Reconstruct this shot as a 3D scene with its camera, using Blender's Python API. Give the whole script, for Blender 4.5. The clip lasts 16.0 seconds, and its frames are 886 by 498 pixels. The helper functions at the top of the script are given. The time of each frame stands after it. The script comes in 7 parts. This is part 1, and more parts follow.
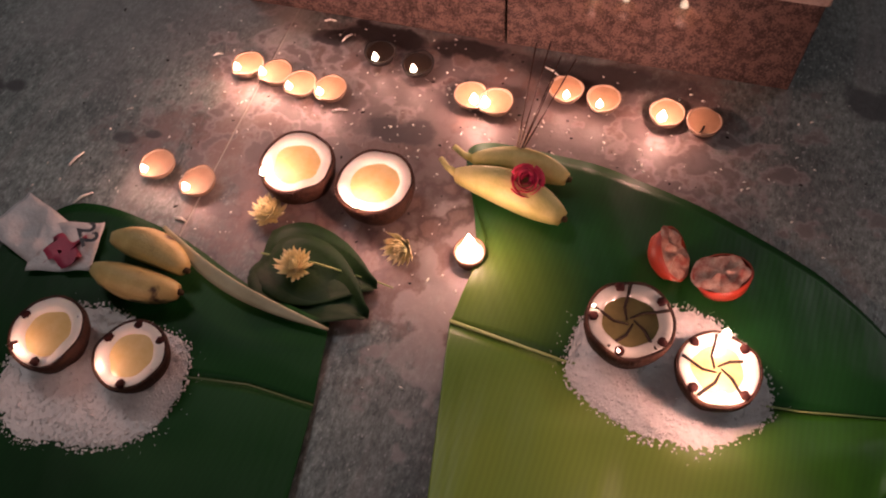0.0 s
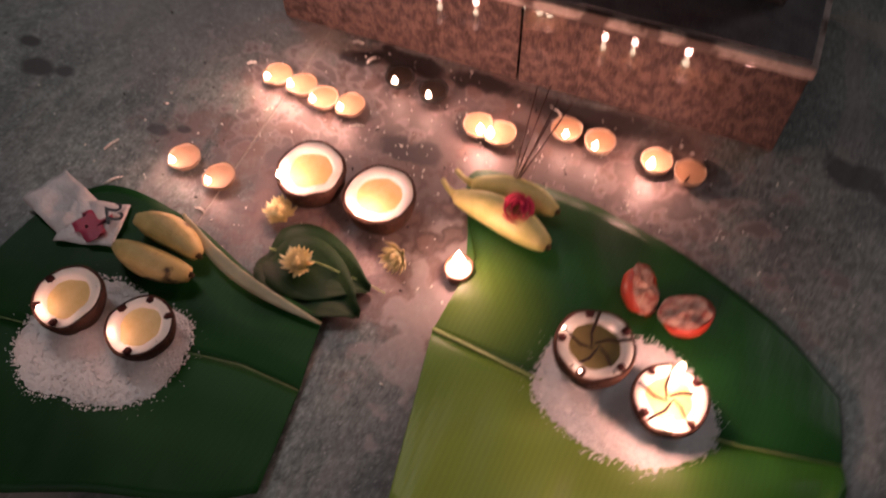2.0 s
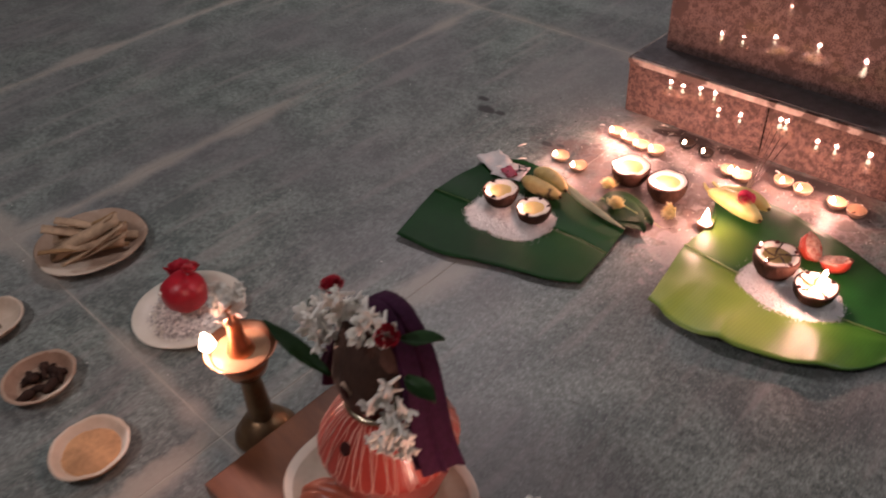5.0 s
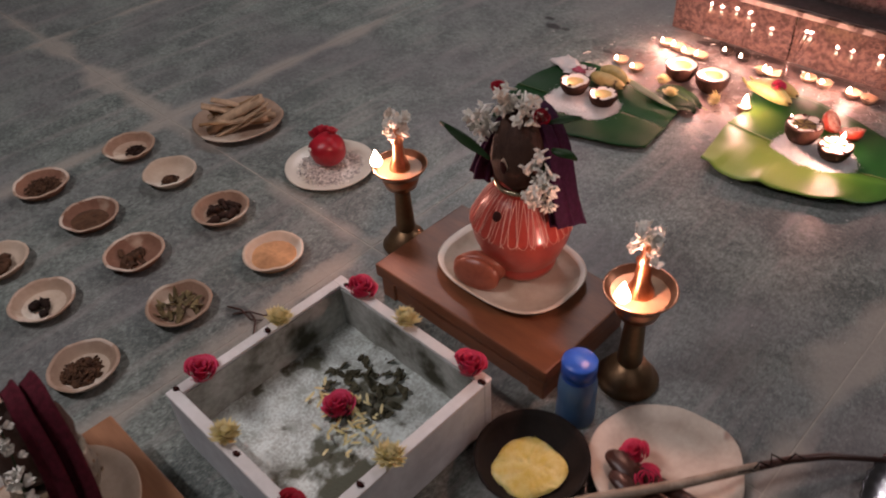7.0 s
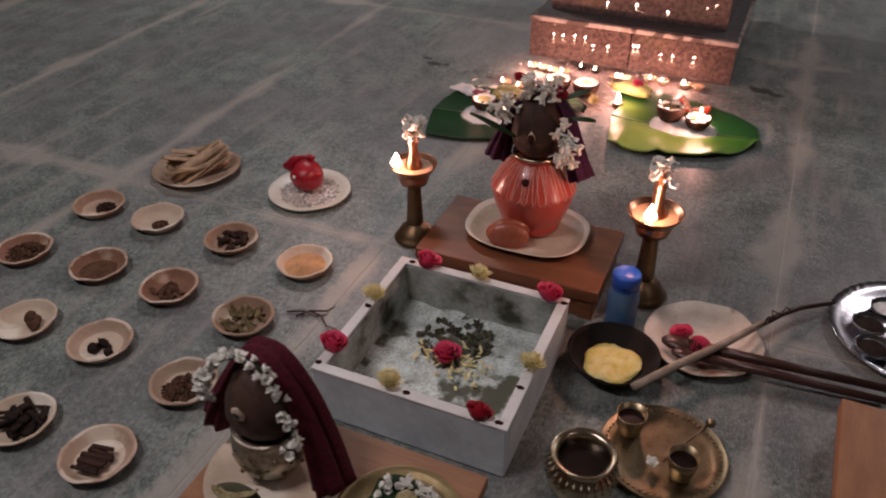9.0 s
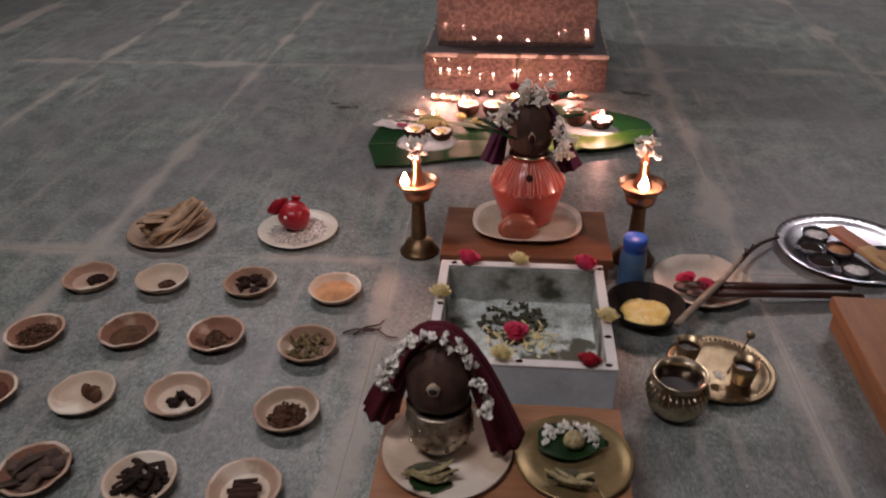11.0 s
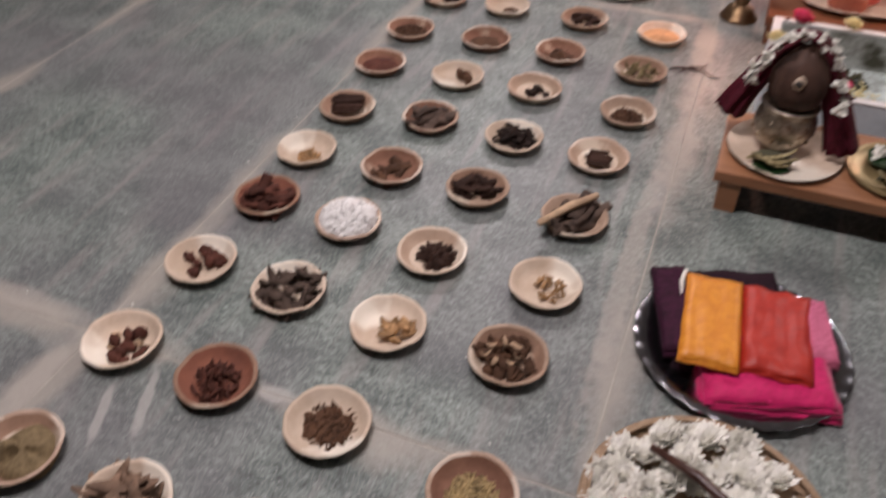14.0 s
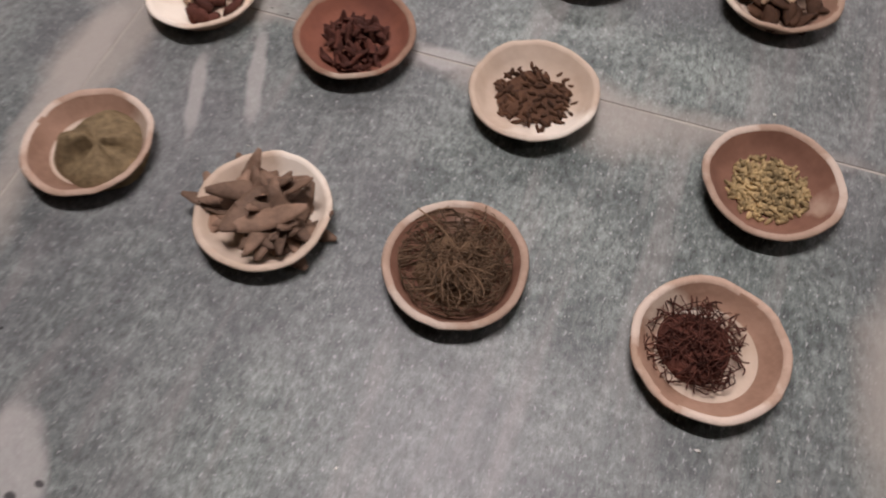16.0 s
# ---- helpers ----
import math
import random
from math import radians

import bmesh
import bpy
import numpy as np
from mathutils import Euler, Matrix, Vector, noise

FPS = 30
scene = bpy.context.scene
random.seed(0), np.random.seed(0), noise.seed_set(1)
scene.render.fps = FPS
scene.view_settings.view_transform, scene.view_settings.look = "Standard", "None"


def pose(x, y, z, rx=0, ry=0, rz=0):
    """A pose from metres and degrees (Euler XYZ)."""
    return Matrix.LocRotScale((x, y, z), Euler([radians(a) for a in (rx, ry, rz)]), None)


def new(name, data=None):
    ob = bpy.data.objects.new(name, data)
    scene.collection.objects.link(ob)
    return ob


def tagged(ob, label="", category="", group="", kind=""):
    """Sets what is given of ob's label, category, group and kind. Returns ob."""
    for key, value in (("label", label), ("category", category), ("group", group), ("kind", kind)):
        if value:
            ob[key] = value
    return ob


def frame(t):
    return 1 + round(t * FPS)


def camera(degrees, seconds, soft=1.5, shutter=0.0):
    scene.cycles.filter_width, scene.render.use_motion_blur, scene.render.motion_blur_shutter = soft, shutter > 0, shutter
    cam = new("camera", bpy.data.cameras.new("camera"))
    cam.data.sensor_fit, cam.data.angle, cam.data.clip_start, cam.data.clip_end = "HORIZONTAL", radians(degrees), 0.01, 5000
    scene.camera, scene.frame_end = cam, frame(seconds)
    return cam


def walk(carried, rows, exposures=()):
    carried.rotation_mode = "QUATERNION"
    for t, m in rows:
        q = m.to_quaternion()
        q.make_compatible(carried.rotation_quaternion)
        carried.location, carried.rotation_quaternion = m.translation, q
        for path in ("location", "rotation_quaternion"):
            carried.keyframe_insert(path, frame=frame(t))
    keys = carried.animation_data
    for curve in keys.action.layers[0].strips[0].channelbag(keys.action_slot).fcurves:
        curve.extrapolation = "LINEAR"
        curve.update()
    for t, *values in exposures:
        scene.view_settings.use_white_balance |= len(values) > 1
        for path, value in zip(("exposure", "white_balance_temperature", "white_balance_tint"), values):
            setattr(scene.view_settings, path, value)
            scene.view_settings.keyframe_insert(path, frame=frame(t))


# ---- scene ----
cam = camera(59.28, 16.0, soft=2.0, shutter=0.5)
# seconds, eye x y z, yaw, pitch, roll
ROWS = [
    (0, 0.1438, 0.2358, 0.8827, 22.13, -59.14, -6.96),
    (0.5, 0.1321, 0.2209, 0.8780, 22.60, -59.52, -6.51),
    (1, 0.1167, 0.2200, 0.8823, 23.51, -60.28, -5.85),
    (1.5, 0.1274, 0.2142, 0.8961, 23.18, -60.79, -4.61),
    (2, 0.1918, 0.1948, 0.9507, 23.79, -57.45, -2.06),
    (2.5, 0.3119, 0.2023, 1.0738, 40.63, -51.18, -5.87),
    (3, 0.4211, 0.0302, 1.0865, 46.52, -47.57, -4.04),
    (5.3, 0.6334, -0.9261, 1.2505, 45.66, -39.14, -4.21),
    (5.5, 0.6519, -0.9929, 1.2418, 45.31, -39.32, -4.01),
    (6, 0.7543, -1.0934, 1.2450, 46.56, -39.67, -3.48),
    (6.5, 0.8150, -1.2156, 1.2746, 49.39, -40.62, -2.99),
    (7, 0.8165, -1.3931, 1.2811, 46.28, -40.47, -3.65),
    (7.5, 0.7308, -1.5446, 1.2620, 41.40, -38.76, -1.59),
    (8, 0.5871, -1.7161, 1.2602, 34.93, -38.06, -0.68),
    (8.5, 0.5549, -1.9219, 1.2851, 28.64, -36.58, -1.05),
    (9, 0.4810, -2.1004, 1.2927, 23.66, -35.23, -0.17),
    (9.2, 0.4040, -2.1474, 1.2821, 21.20, -34.43, 0.91),
    (11.3, -0.0808, -2.5878, 1.2762, 4.57, -31.01, -1.72),
    (11.5, -0.0651, -2.6581, 1.2833, 3.95, -31.60, -2.07),
    (12, -0.0964, -2.8079, 1.3141, 1.55, -32.34, -2.03),
    (12.5, -0.1507, -2.9084, 1.2949, 4.11, -32.85, -2.53),
    (13, -0.2415, -2.9740, 1.2770, 11.34, -35.22, -3.14),
    (13.5, -0.3125, -3.0497, 1.2339, 17.89, -36.88, -1.77),
    (14, -0.3707, -3.0820, 1.1658, 21.40, -41.69, 0.14),
    (14.5, -0.4911, -3.0259, 1.0592, 26.75, -49.20, 0.55),
    (15, -0.6014, -2.9986, 0.9633, 31.18, -58.33, -0.08),
    (15.5, -0.7000, -3.0217, 0.8581, 28.19, -61.31, -2.88),
    (16, -0.7313, -2.9973, 0.7488, 23.06, -61.04, -3.12),
]
EXPOSURES = [(0.0, -1.36), (1.5, -1.32), (3.0, -0.8), (5.5, -0.2), (7.0, -0.12), (9.0, -0.14), (12.5, -0.03), (13.0, 0.0), (13.5, 0.1), (14.0, 0.82), (14.5, 0.76), (15.5, 0.86), (16.0, 0.88)]
walk(cam, [(t, Matrix.Translation((x, y, z)) @ pose(0, 0, 0, 90 + pitch, 0, yaw) @ pose(0, 0, 0, 0, 0, roll))
           for t, x, y, z, yaw, pitch, roll in ROWS], EXPOSURES)

# ---- light: a dim hall with ceiling tubes, and the flames ----
world = bpy.data.worlds.new("hall_air")
scene.world = world
world.use_nodes = True
world.node_tree.nodes["Background"].inputs["Color"].default_value = (0.55, 0.62, 0.75, 1)
world.node_tree.nodes["Background"].inputs["Strength"].default_value = 0.02

TUBES = [  # place, power
    ((3.0, -1.9, 3.05), 9.0),
    ((-1.1, -2.2, 3.05), 42.0),
    ((-1.9, 1.9, 3.05), 52.0),
    ((2.4, 3.2, 3.05), 50.0),
]
FLAME_COLOUR = (1.0, 0.47, 0.38)
FLAME_POWER = 0.98


def tube_lamp(place, watts):
    d = bpy.data.lights.new("tube_lamp", "AREA")
    d.shape, d.size, d.size_y, d.energy, d.color = "RECTANGLE", 1.2, 0.12, watts, (1.0, 0.882, 0.915)
    ob = new("tube_lamp", d)
    ob.matrix_world = pose(place[0], place[1], place[2] - 0.06)
    up = bpy.data.lights.new("tube_lamp_upward", "AREA")  # a tube lights the ceiling as well
    up.shape, up.size, up.size_y, up.energy, up.color = "RECTANGLE", 1.2, 0.12, watts * 0.15, (1.0, 0.882, 0.915)
    new("tube_lamp_upward", up).matrix_world = pose(place[0], place[1] + 0.14, place[2] + 0.03, 180)


for place, watts in TUBES:
    tube_lamp(place, watts)


# ---- materials ----
def mat(name, base, other=None, rough=0.6, metal=0.0, scale=30.0, bump=0.15, bump_scale=None, spot=None, spot_at=0.62,
        vary=0.0, coat=0.0, trans=0.0, sub=0.0, stretch=None, sheen=0.0, fine=0.35):
    m = bpy.data.materials.new(name)
    m.use_nodes = True
    nt = m.node_tree
    N, L = nt.nodes, nt.links
    b = N["Principled BSDF"]
    b.inputs["Roughness"].default_value, b.inputs["Metallic"].default_value = rough, metal
    b.inputs["Coat Weight"].default_value = coat
    b.inputs["Specular IOR Level"].default_value = 0.22 if rough >= 0.55 and metal < 0.5 else 0.5
    b.inputs["Transmission Weight"].default_value = trans
    b.inputs["Sheen Weight"].default_value = sheen
    if sub:
        b.inputs["Subsurface Weight"].default_value = sub
        b.inputs["Subsurface Radius"].default_value = (0.01, 0.005, 0.003)
        b.inputs["Subsurface Scale"].default_value = 0.6
    other = other or tuple(c * 0.7 for c in base)
    tc = N.new("ShaderNodeTexCoord")
    mp = N.new("ShaderNodeMapping")
    if stretch:
        mp.inputs["Scale"].default_value = stretch
    L.new(tc.outputs["Object"], mp.inputs["Vector"])
    big, small = N.new("ShaderNodeTexNoise"), N.new("ShaderNodeTexNoise")
    big.inputs["Scale"].default_value, big.inputs["Detail"].default_value = scale, 4
    small.inputs["Scale"].default_value, small.inputs["Detail"].default_value = scale * 7, 3
    for n in (big, small):
        L.new(mp.outputs["Vector"], n.inputs["Vector"])
    if vary:
        oi = N.new("ShaderNodeObjectInfo")
        ad = N.new("ShaderNodeVectorMath")
        sc = N.new("ShaderNodeVectorMath")
        sc.operation = "SCALE"
        cx = N.new("ShaderNodeCombineXYZ")
        for k in "XYZ":
            L.new(oi.outputs["Random"], cx.inputs[k])
        L.new(cx.outputs[0], sc.inputs[0])
        sc.inputs["Scale"].default_value = 13.0
        L.new(mp.outputs["Vector"], ad.inputs[0])
        L.new(sc.outputs[0], ad.inputs[1])
        for n in (big, small):
            L.new(ad.outputs[0], n.inputs["Vector"])
    mx = N.new("ShaderNodeMix")
    mx.data_type = "RGBA"
    rp = N.new("ShaderNodeMapRange")
    rp.inputs["From Min"].default_value, rp.inputs["From Max"].default_value = 0.32, 0.68
    ma = N.new("ShaderNodeMath")
    ma.operation = "MULTIPLY_ADD"
    ma.inputs[1].default_value = fine
    sb = N.new("ShaderNodeMath")
    sb.operation = "SUBTRACT"
    sb.inputs[1].default_value = fine / 2
    L.new(small.outputs["Fac"], ma.inputs[0])
    L.new(big.outputs["Fac"], ma.inputs[2])
    L.new(ma.outputs[0], sb.inputs[0])
    L.new(sb.outputs[0], rp.inputs["Value"])
    L.new(rp.outputs[0], mx.inputs["Factor"])
    mx.inputs["A"].default_value, mx.inputs["B"].default_value = (*base, 1), (*other, 1)
    colour = mx.outputs["Result"]
    if spot:
        sp = N.new("ShaderNodeTexNoise")
        sp.inputs["Scale"].default_value, sp.inputs["Detail"].default_value = scale * 0.45, 6
        L.new(mp.outputs["Vector"], sp.inputs["Vector"])
        sr = N.new("ShaderNodeMapRange")
        sr.inputs["From Min"].default_value, sr.inputs["From Max"].default_value = spot_at, spot_at + 0.06
        L.new(sp.outputs["Fac"], sr.inputs["Value"])
        m2 = N.new("ShaderNodeMix")
        m2.data_type = "RGBA"
        L.new(sr.outputs[0], m2.inputs["Factor"])
        L.new(colour, m2.inputs["A"])
        m2.inputs["B"].default_value = (*spot, 1)
        colour = m2.outputs["Result"]
    if vary:
        hs = N.new("ShaderNodeHueSaturation")
        vr = N.new("ShaderNodeMapRange")
        vr.inputs["To Min"].default_value, vr.inputs["To Max"].default_value = 1 - vary, 1 + vary
        L.new(oi.outputs["Random"], vr.inputs["Value"])
        L.new(vr.outputs[0], hs.inputs["Value"])
        L.new(colour, hs.inputs["Color"])
        colour = hs.outputs["Color"]
    L.new(colour, b.inputs["Base Color"])
    if bump:
        bp = N.new("ShaderNodeBump")
        bp.inputs["Strength"].default_value, bp.inputs["Distance"].default_value = bump, 0.01
        L.new(sb.outputs[0], bp.inputs["Height"])
        L.new(bp.outputs[0], b.inputs["Normal"])
    return m


def glow(name, colour, strength):
    m = bpy.data.materials.new(name)
    m.use_nodes = True
    b = m.node_tree.nodes["Principled BSDF"]
    b.inputs["Base Color"].default_value = (*colour, 1)
    b.inputs["Emission Color"].default_value = (*colour, 1)
    b.inputs["Emission Strength"].default_value = strength
    return m


def stone_floor():
    """Grey-green granite slabs: fine speckle, long drag marks, pale cement smeared beside the joints."""
    m = mat("granite_floor", (0.22, 0.257, 0.232), (0.1, 0.122, 0.112), rough=0.45, scale=9, bump=0.12, vary=0.07, fine=0.9)
    nt = m.node_tree
    N, L = nt.nodes, nt.links
    b = N["Principled BSDF"]
    src = b.inputs["Base Color"].links[0].from_socket
    tc = N.new("ShaderNodeTexCoord")
    # speckle
    sp = N.new("ShaderNodeTexNoise")
    sp.inputs["Scale"].default_value, sp.inputs["Detail"].default_value = 95, 10
    gm = N.new("ShaderNodeMapping")
    gm.inputs["Scale"].default_value = (1.7, 0.8, 1)
    gm.inputs["Rotation"].default_value = (0, 0, radians(-9))
    L.new(tc.outputs["Object"], gm.inputs["Vector"])
    L.new(gm.outputs[0], sp.inputs["Vector"])
    sp.inputs["Roughness"].default_value = 0.8
    sp.inputs["Distortion"].default_value = 0.25
    sr = N.new("ShaderNodeMapRange")
    sr.inputs["From Min"].default_value, sr.inputs["From Max"].default_value = 0.35, 0.7
    sr.inputs["To Min"].default_value, sr.inputs["To Max"].default_value = 0.24, 1.95
    L.new(sp.outputs["Fac"], sr.inputs["Value"])
    mu = N.new("ShaderNodeMix")
    mu.data_type, mu.blend_type = "RGBA", "MULTIPLY"
    mu.inputs["Factor"].default_value = 1
    L.new(src, mu.inputs["A"])
    cb = N.new("ShaderNodeCombineColor")
    for k in ("Red", "Green", "Blue"):
        L.new(sr.outputs[0], cb.inputs[k])
    L.new(cb.outputs[0], mu.inputs["B"])
    # pale and dark flecks
    fk = N.new("ShaderNodeTexNoise")
    fk.inputs["Scale"].default_value, fk.inputs["Detail"].default_value, fk.inputs["Roughness"].default_value = 150, 3, 0.6
    L.new(gm.outputs[0], fk.inputs["Vector"])
    fr = N.new("ShaderNodeMapRange")
    fr.inputs["From Min"].default_value, fr.inputs["From Max"].default_value = 0.6, 0.68
    fr.inputs["To Max"].default_value = 0.85
    L.new(fk.outputs["Fac"], fr.inputs["Value"])
    mf = N.new("ShaderNodeMix")
    mf.data_type = "RGBA"
    L.new(fr.outputs[0], mf.inputs["Factor"])
    L.new(mu.outputs["Result"], mf.inputs["A"])
    mf.inputs["B"].default_value = (0.42, 0.44, 0.42, 1)
    fd = N.new("ShaderNodeMapRange")
    fd.inputs["From Min"].default_value, fd.inputs["From Max"].default_value = 0.38, 0.3
    fd.inputs["To Max"].default_value = 0.75
    L.new(fk.outputs["Fac"], fd.inputs["Value"])
    mu = N.new("ShaderNodeMix")
    mu.data_type = "RGBA"
    L.new(fd.outputs[0], mu.inputs["Factor"])
    L.new(mf.outputs["Result"], mu.inputs["A"])
    mu.inputs["B"].default_value = (0.07, 0.078, 0.075, 1)
    # drag marks
    mp = N.new("ShaderNodeMapping")
    mp.inputs["Scale"].default_value = (14, 1.6, 1)
    mp.inputs["Rotation"].default_value = (0, 0, radians(12))
    L.new(tc.outputs["Object"], mp.inputs["Vector"])
    dn = N.new("ShaderNodeTexNoise")
    dn.inputs["Scale"].default_value, dn.inputs["Detail"].default_value = 1.6, 5
    L.new(mp.outputs[0], dn.inputs["Vector"])
    dr = N.new("ShaderNodeMapRange")
    dr.inputs["From Min"].default_value, dr.inputs["From Max"].default_value = 0.53, 0.76
    dr.inputs["To Max"].default_value = 0.75
    L.new(dn.outputs["Fac"], dr.inputs["Value"])
    m1 = N.new("ShaderNodeMix")
    m1.data_type = "RGBA"
    L.new(dr.outputs[0], m1.inputs["Factor"])
    L.new(mu.outputs["Result"], m1.inputs["A"])
    m1.inputs["B"].default_value = (0.345, 0.325, 0.3, 1)
    # broad dull patches
    pn = N.new("ShaderNodeTexNoise")
    pn.inputs["Scale"].default_value, pn.inputs["Detail"].default_value = 1.7, 4
    L.new(tc.outputs["Object"], pn.inputs["Vector"])
    pr = N.new("ShaderNodeMapRange")
    pr.inputs["From Min"].default_value, pr.inputs["From Max"].default_value = 0.42, 0.62
    pr.inputs["To Max"].default_value = 0.5
    L.new(pn.outputs["Fac"], pr.inputs["Value"])
    m2 = N.new("ShaderNodeMix")
    m2.data_type = "RGBA"
    L.new(pr.outputs[0], m2.inputs["Factor"])
    L.new(m1.outputs["Result"], m2.inputs["A"])
    m2.inputs["B"].default_value = (0.165, 0.152, 0.162, 1)
    # cement beside the joints: from the slab's own edges
    sep = N.new("ShaderNodeSeparateXYZ")
    L.new(tc.outputs["Generated"], sep.inputs[0])

    def edge(axis, metres):
        a = N.new("ShaderNodeMath"); a.operation = "SUBTRACT"; a.inputs[1].default_value = 0.5
        L.new(sep.outputs[axis], a.inputs[0])
        c = N.new("ShaderNodeMath"); c.operation = "ABSOLUTE"
        L.new(a.outputs[0], c.inputs[0])
        d = N.new("ShaderNodeMath"); d.operation = "SUBTRACT"; d.inputs[0].default_value = 0.5
        L.new(c.outputs[0], d.inputs[1])
        e = N.new("ShaderNodeMath"); e.operation = "MULTIPLY"; e.inputs[1].default_value = metres
        L.new(d.outputs[0], e.inputs[0])
        return e.outputs[0]

    mn = N.new("ShaderNodeMath"); mn.operation = "MINIMUM"
    L.new(edge("X", 1.0), mn.inputs[0])
    L.new(edge("Y", 1.9), mn.inputs[1])
    en = N.new("ShaderNodeTexNoise")
    en.inputs["Scale"].default_value, en.inputs["Detail"].default_value = 2.6, 8
    L.new(tc.outputs["Object"], en.inputs["Vector"])
    er = N.new("ShaderNodeMapRange")
    er.inputs["From Min"].default_value, er.inputs["From Max"].default_value = 0.42, 0.74
    er.inputs["To Min"].default_value, er.inputs["To Max"].default_value = 0.0, 0.1
    L.new(en.outputs["Fac"], er.inputs["Value"])
    df = N.new("ShaderNodeMath"); df.operation = "SUBTRACT"
    L.new(er.outputs[0], df.inputs[0])
    L.new(mn.outputs[0], df.inputs[1])
    rr = N.new("ShaderNodeMapRange")
    rr.inputs["From Min"].default_value, rr.inputs["From Max"].default_value = -0.012, 0.03
    rr.inputs["To Max"].default_value = 0.75
    L.new(df.outputs[0], rr.inputs["Value"])
    m3 = N.new("ShaderNodeMix")
    m3.data_type = "RGBA"
    L.new(rr.outputs[0], m3.inputs["Factor"])
    L.new(m2.outputs["Result"], m3.inputs["A"])
    m3.inputs["B"].default_value = (0.37, 0.34, 0.295, 1)
    colour = m3.outputs["Result"]
    # spills and burns, each with a ragged soft edge
    wn = N.new("ShaderNodeTexNoise")
    wn.inputs["Scale"].default_value, wn.inputs["Detail"].default_value = 26, 5
    L.new(tc.outputs["Object"], wn.inputs["Vector"])
    wide = N.new("ShaderNodeTexNoise")
    wide.inputs["Scale"].default_value, wide.inputs["Detail"].default_value, wide.inputs["Roughness"].default_value = 7, 7, 0.7
    L.new(tc.outputs["Object"], wide.inputs["Vector"])
    for x, y, rx, ry, ragged, strength, paint, *turn in SPILLS:
        at = N.new("ShaderNodeMapping")
        at.vector_type = "TEXTURE"
        at.inputs["Location"].default_value, at.inputs["Scale"].default_value = (x, y, 0), (rx, ry, 1)
        at.inputs["Rotation"].default_value = (0, 0, radians(sum(turn)))
        L.new(tc.outputs["Object"], at.inputs["Vector"])
        ln = N.new("ShaderNodeVectorMath")
        ln.operation = "LENGTH"
        L.new(at.outputs[0], ln.inputs[0])
        rag = N.new("ShaderNodeMath")
        rag.operation = "MULTIPLY_ADD"
        rag.inputs[1].default_value = ragged
        L.new((wide if rx > 0.15 and ragged < 3 else wn).outputs["Fac"], rag.inputs[0])
        L.new(ln.outputs["Value"], rag.inputs[2])
        mk = N.new("ShaderNodeMapRange")
        mk.interpolation_type = "SMOOTHSTEP"
        mk.inputs["From Min"].default_value, mk.inputs["From Max"].default_value = ragged * 0.5 + 1.0, ragged * 0.5 + 0.55
        mk.inputs["To Max"].default_value = strength
        L.new(rag.outputs[0], mk.inputs["Value"])
        sm = N.new("ShaderNodeMix")
        sm.data_type = "RGBA"
        L.new(mk.outputs[0], sm.inputs["Factor"])
        L.new(colour, sm.inputs["A"])
        sm.inputs["B"].default_value = (*paint, 1)
        colour = sm.outputs["Result"]
    L.new(colour, b.inputs["Base Color"])
    return m


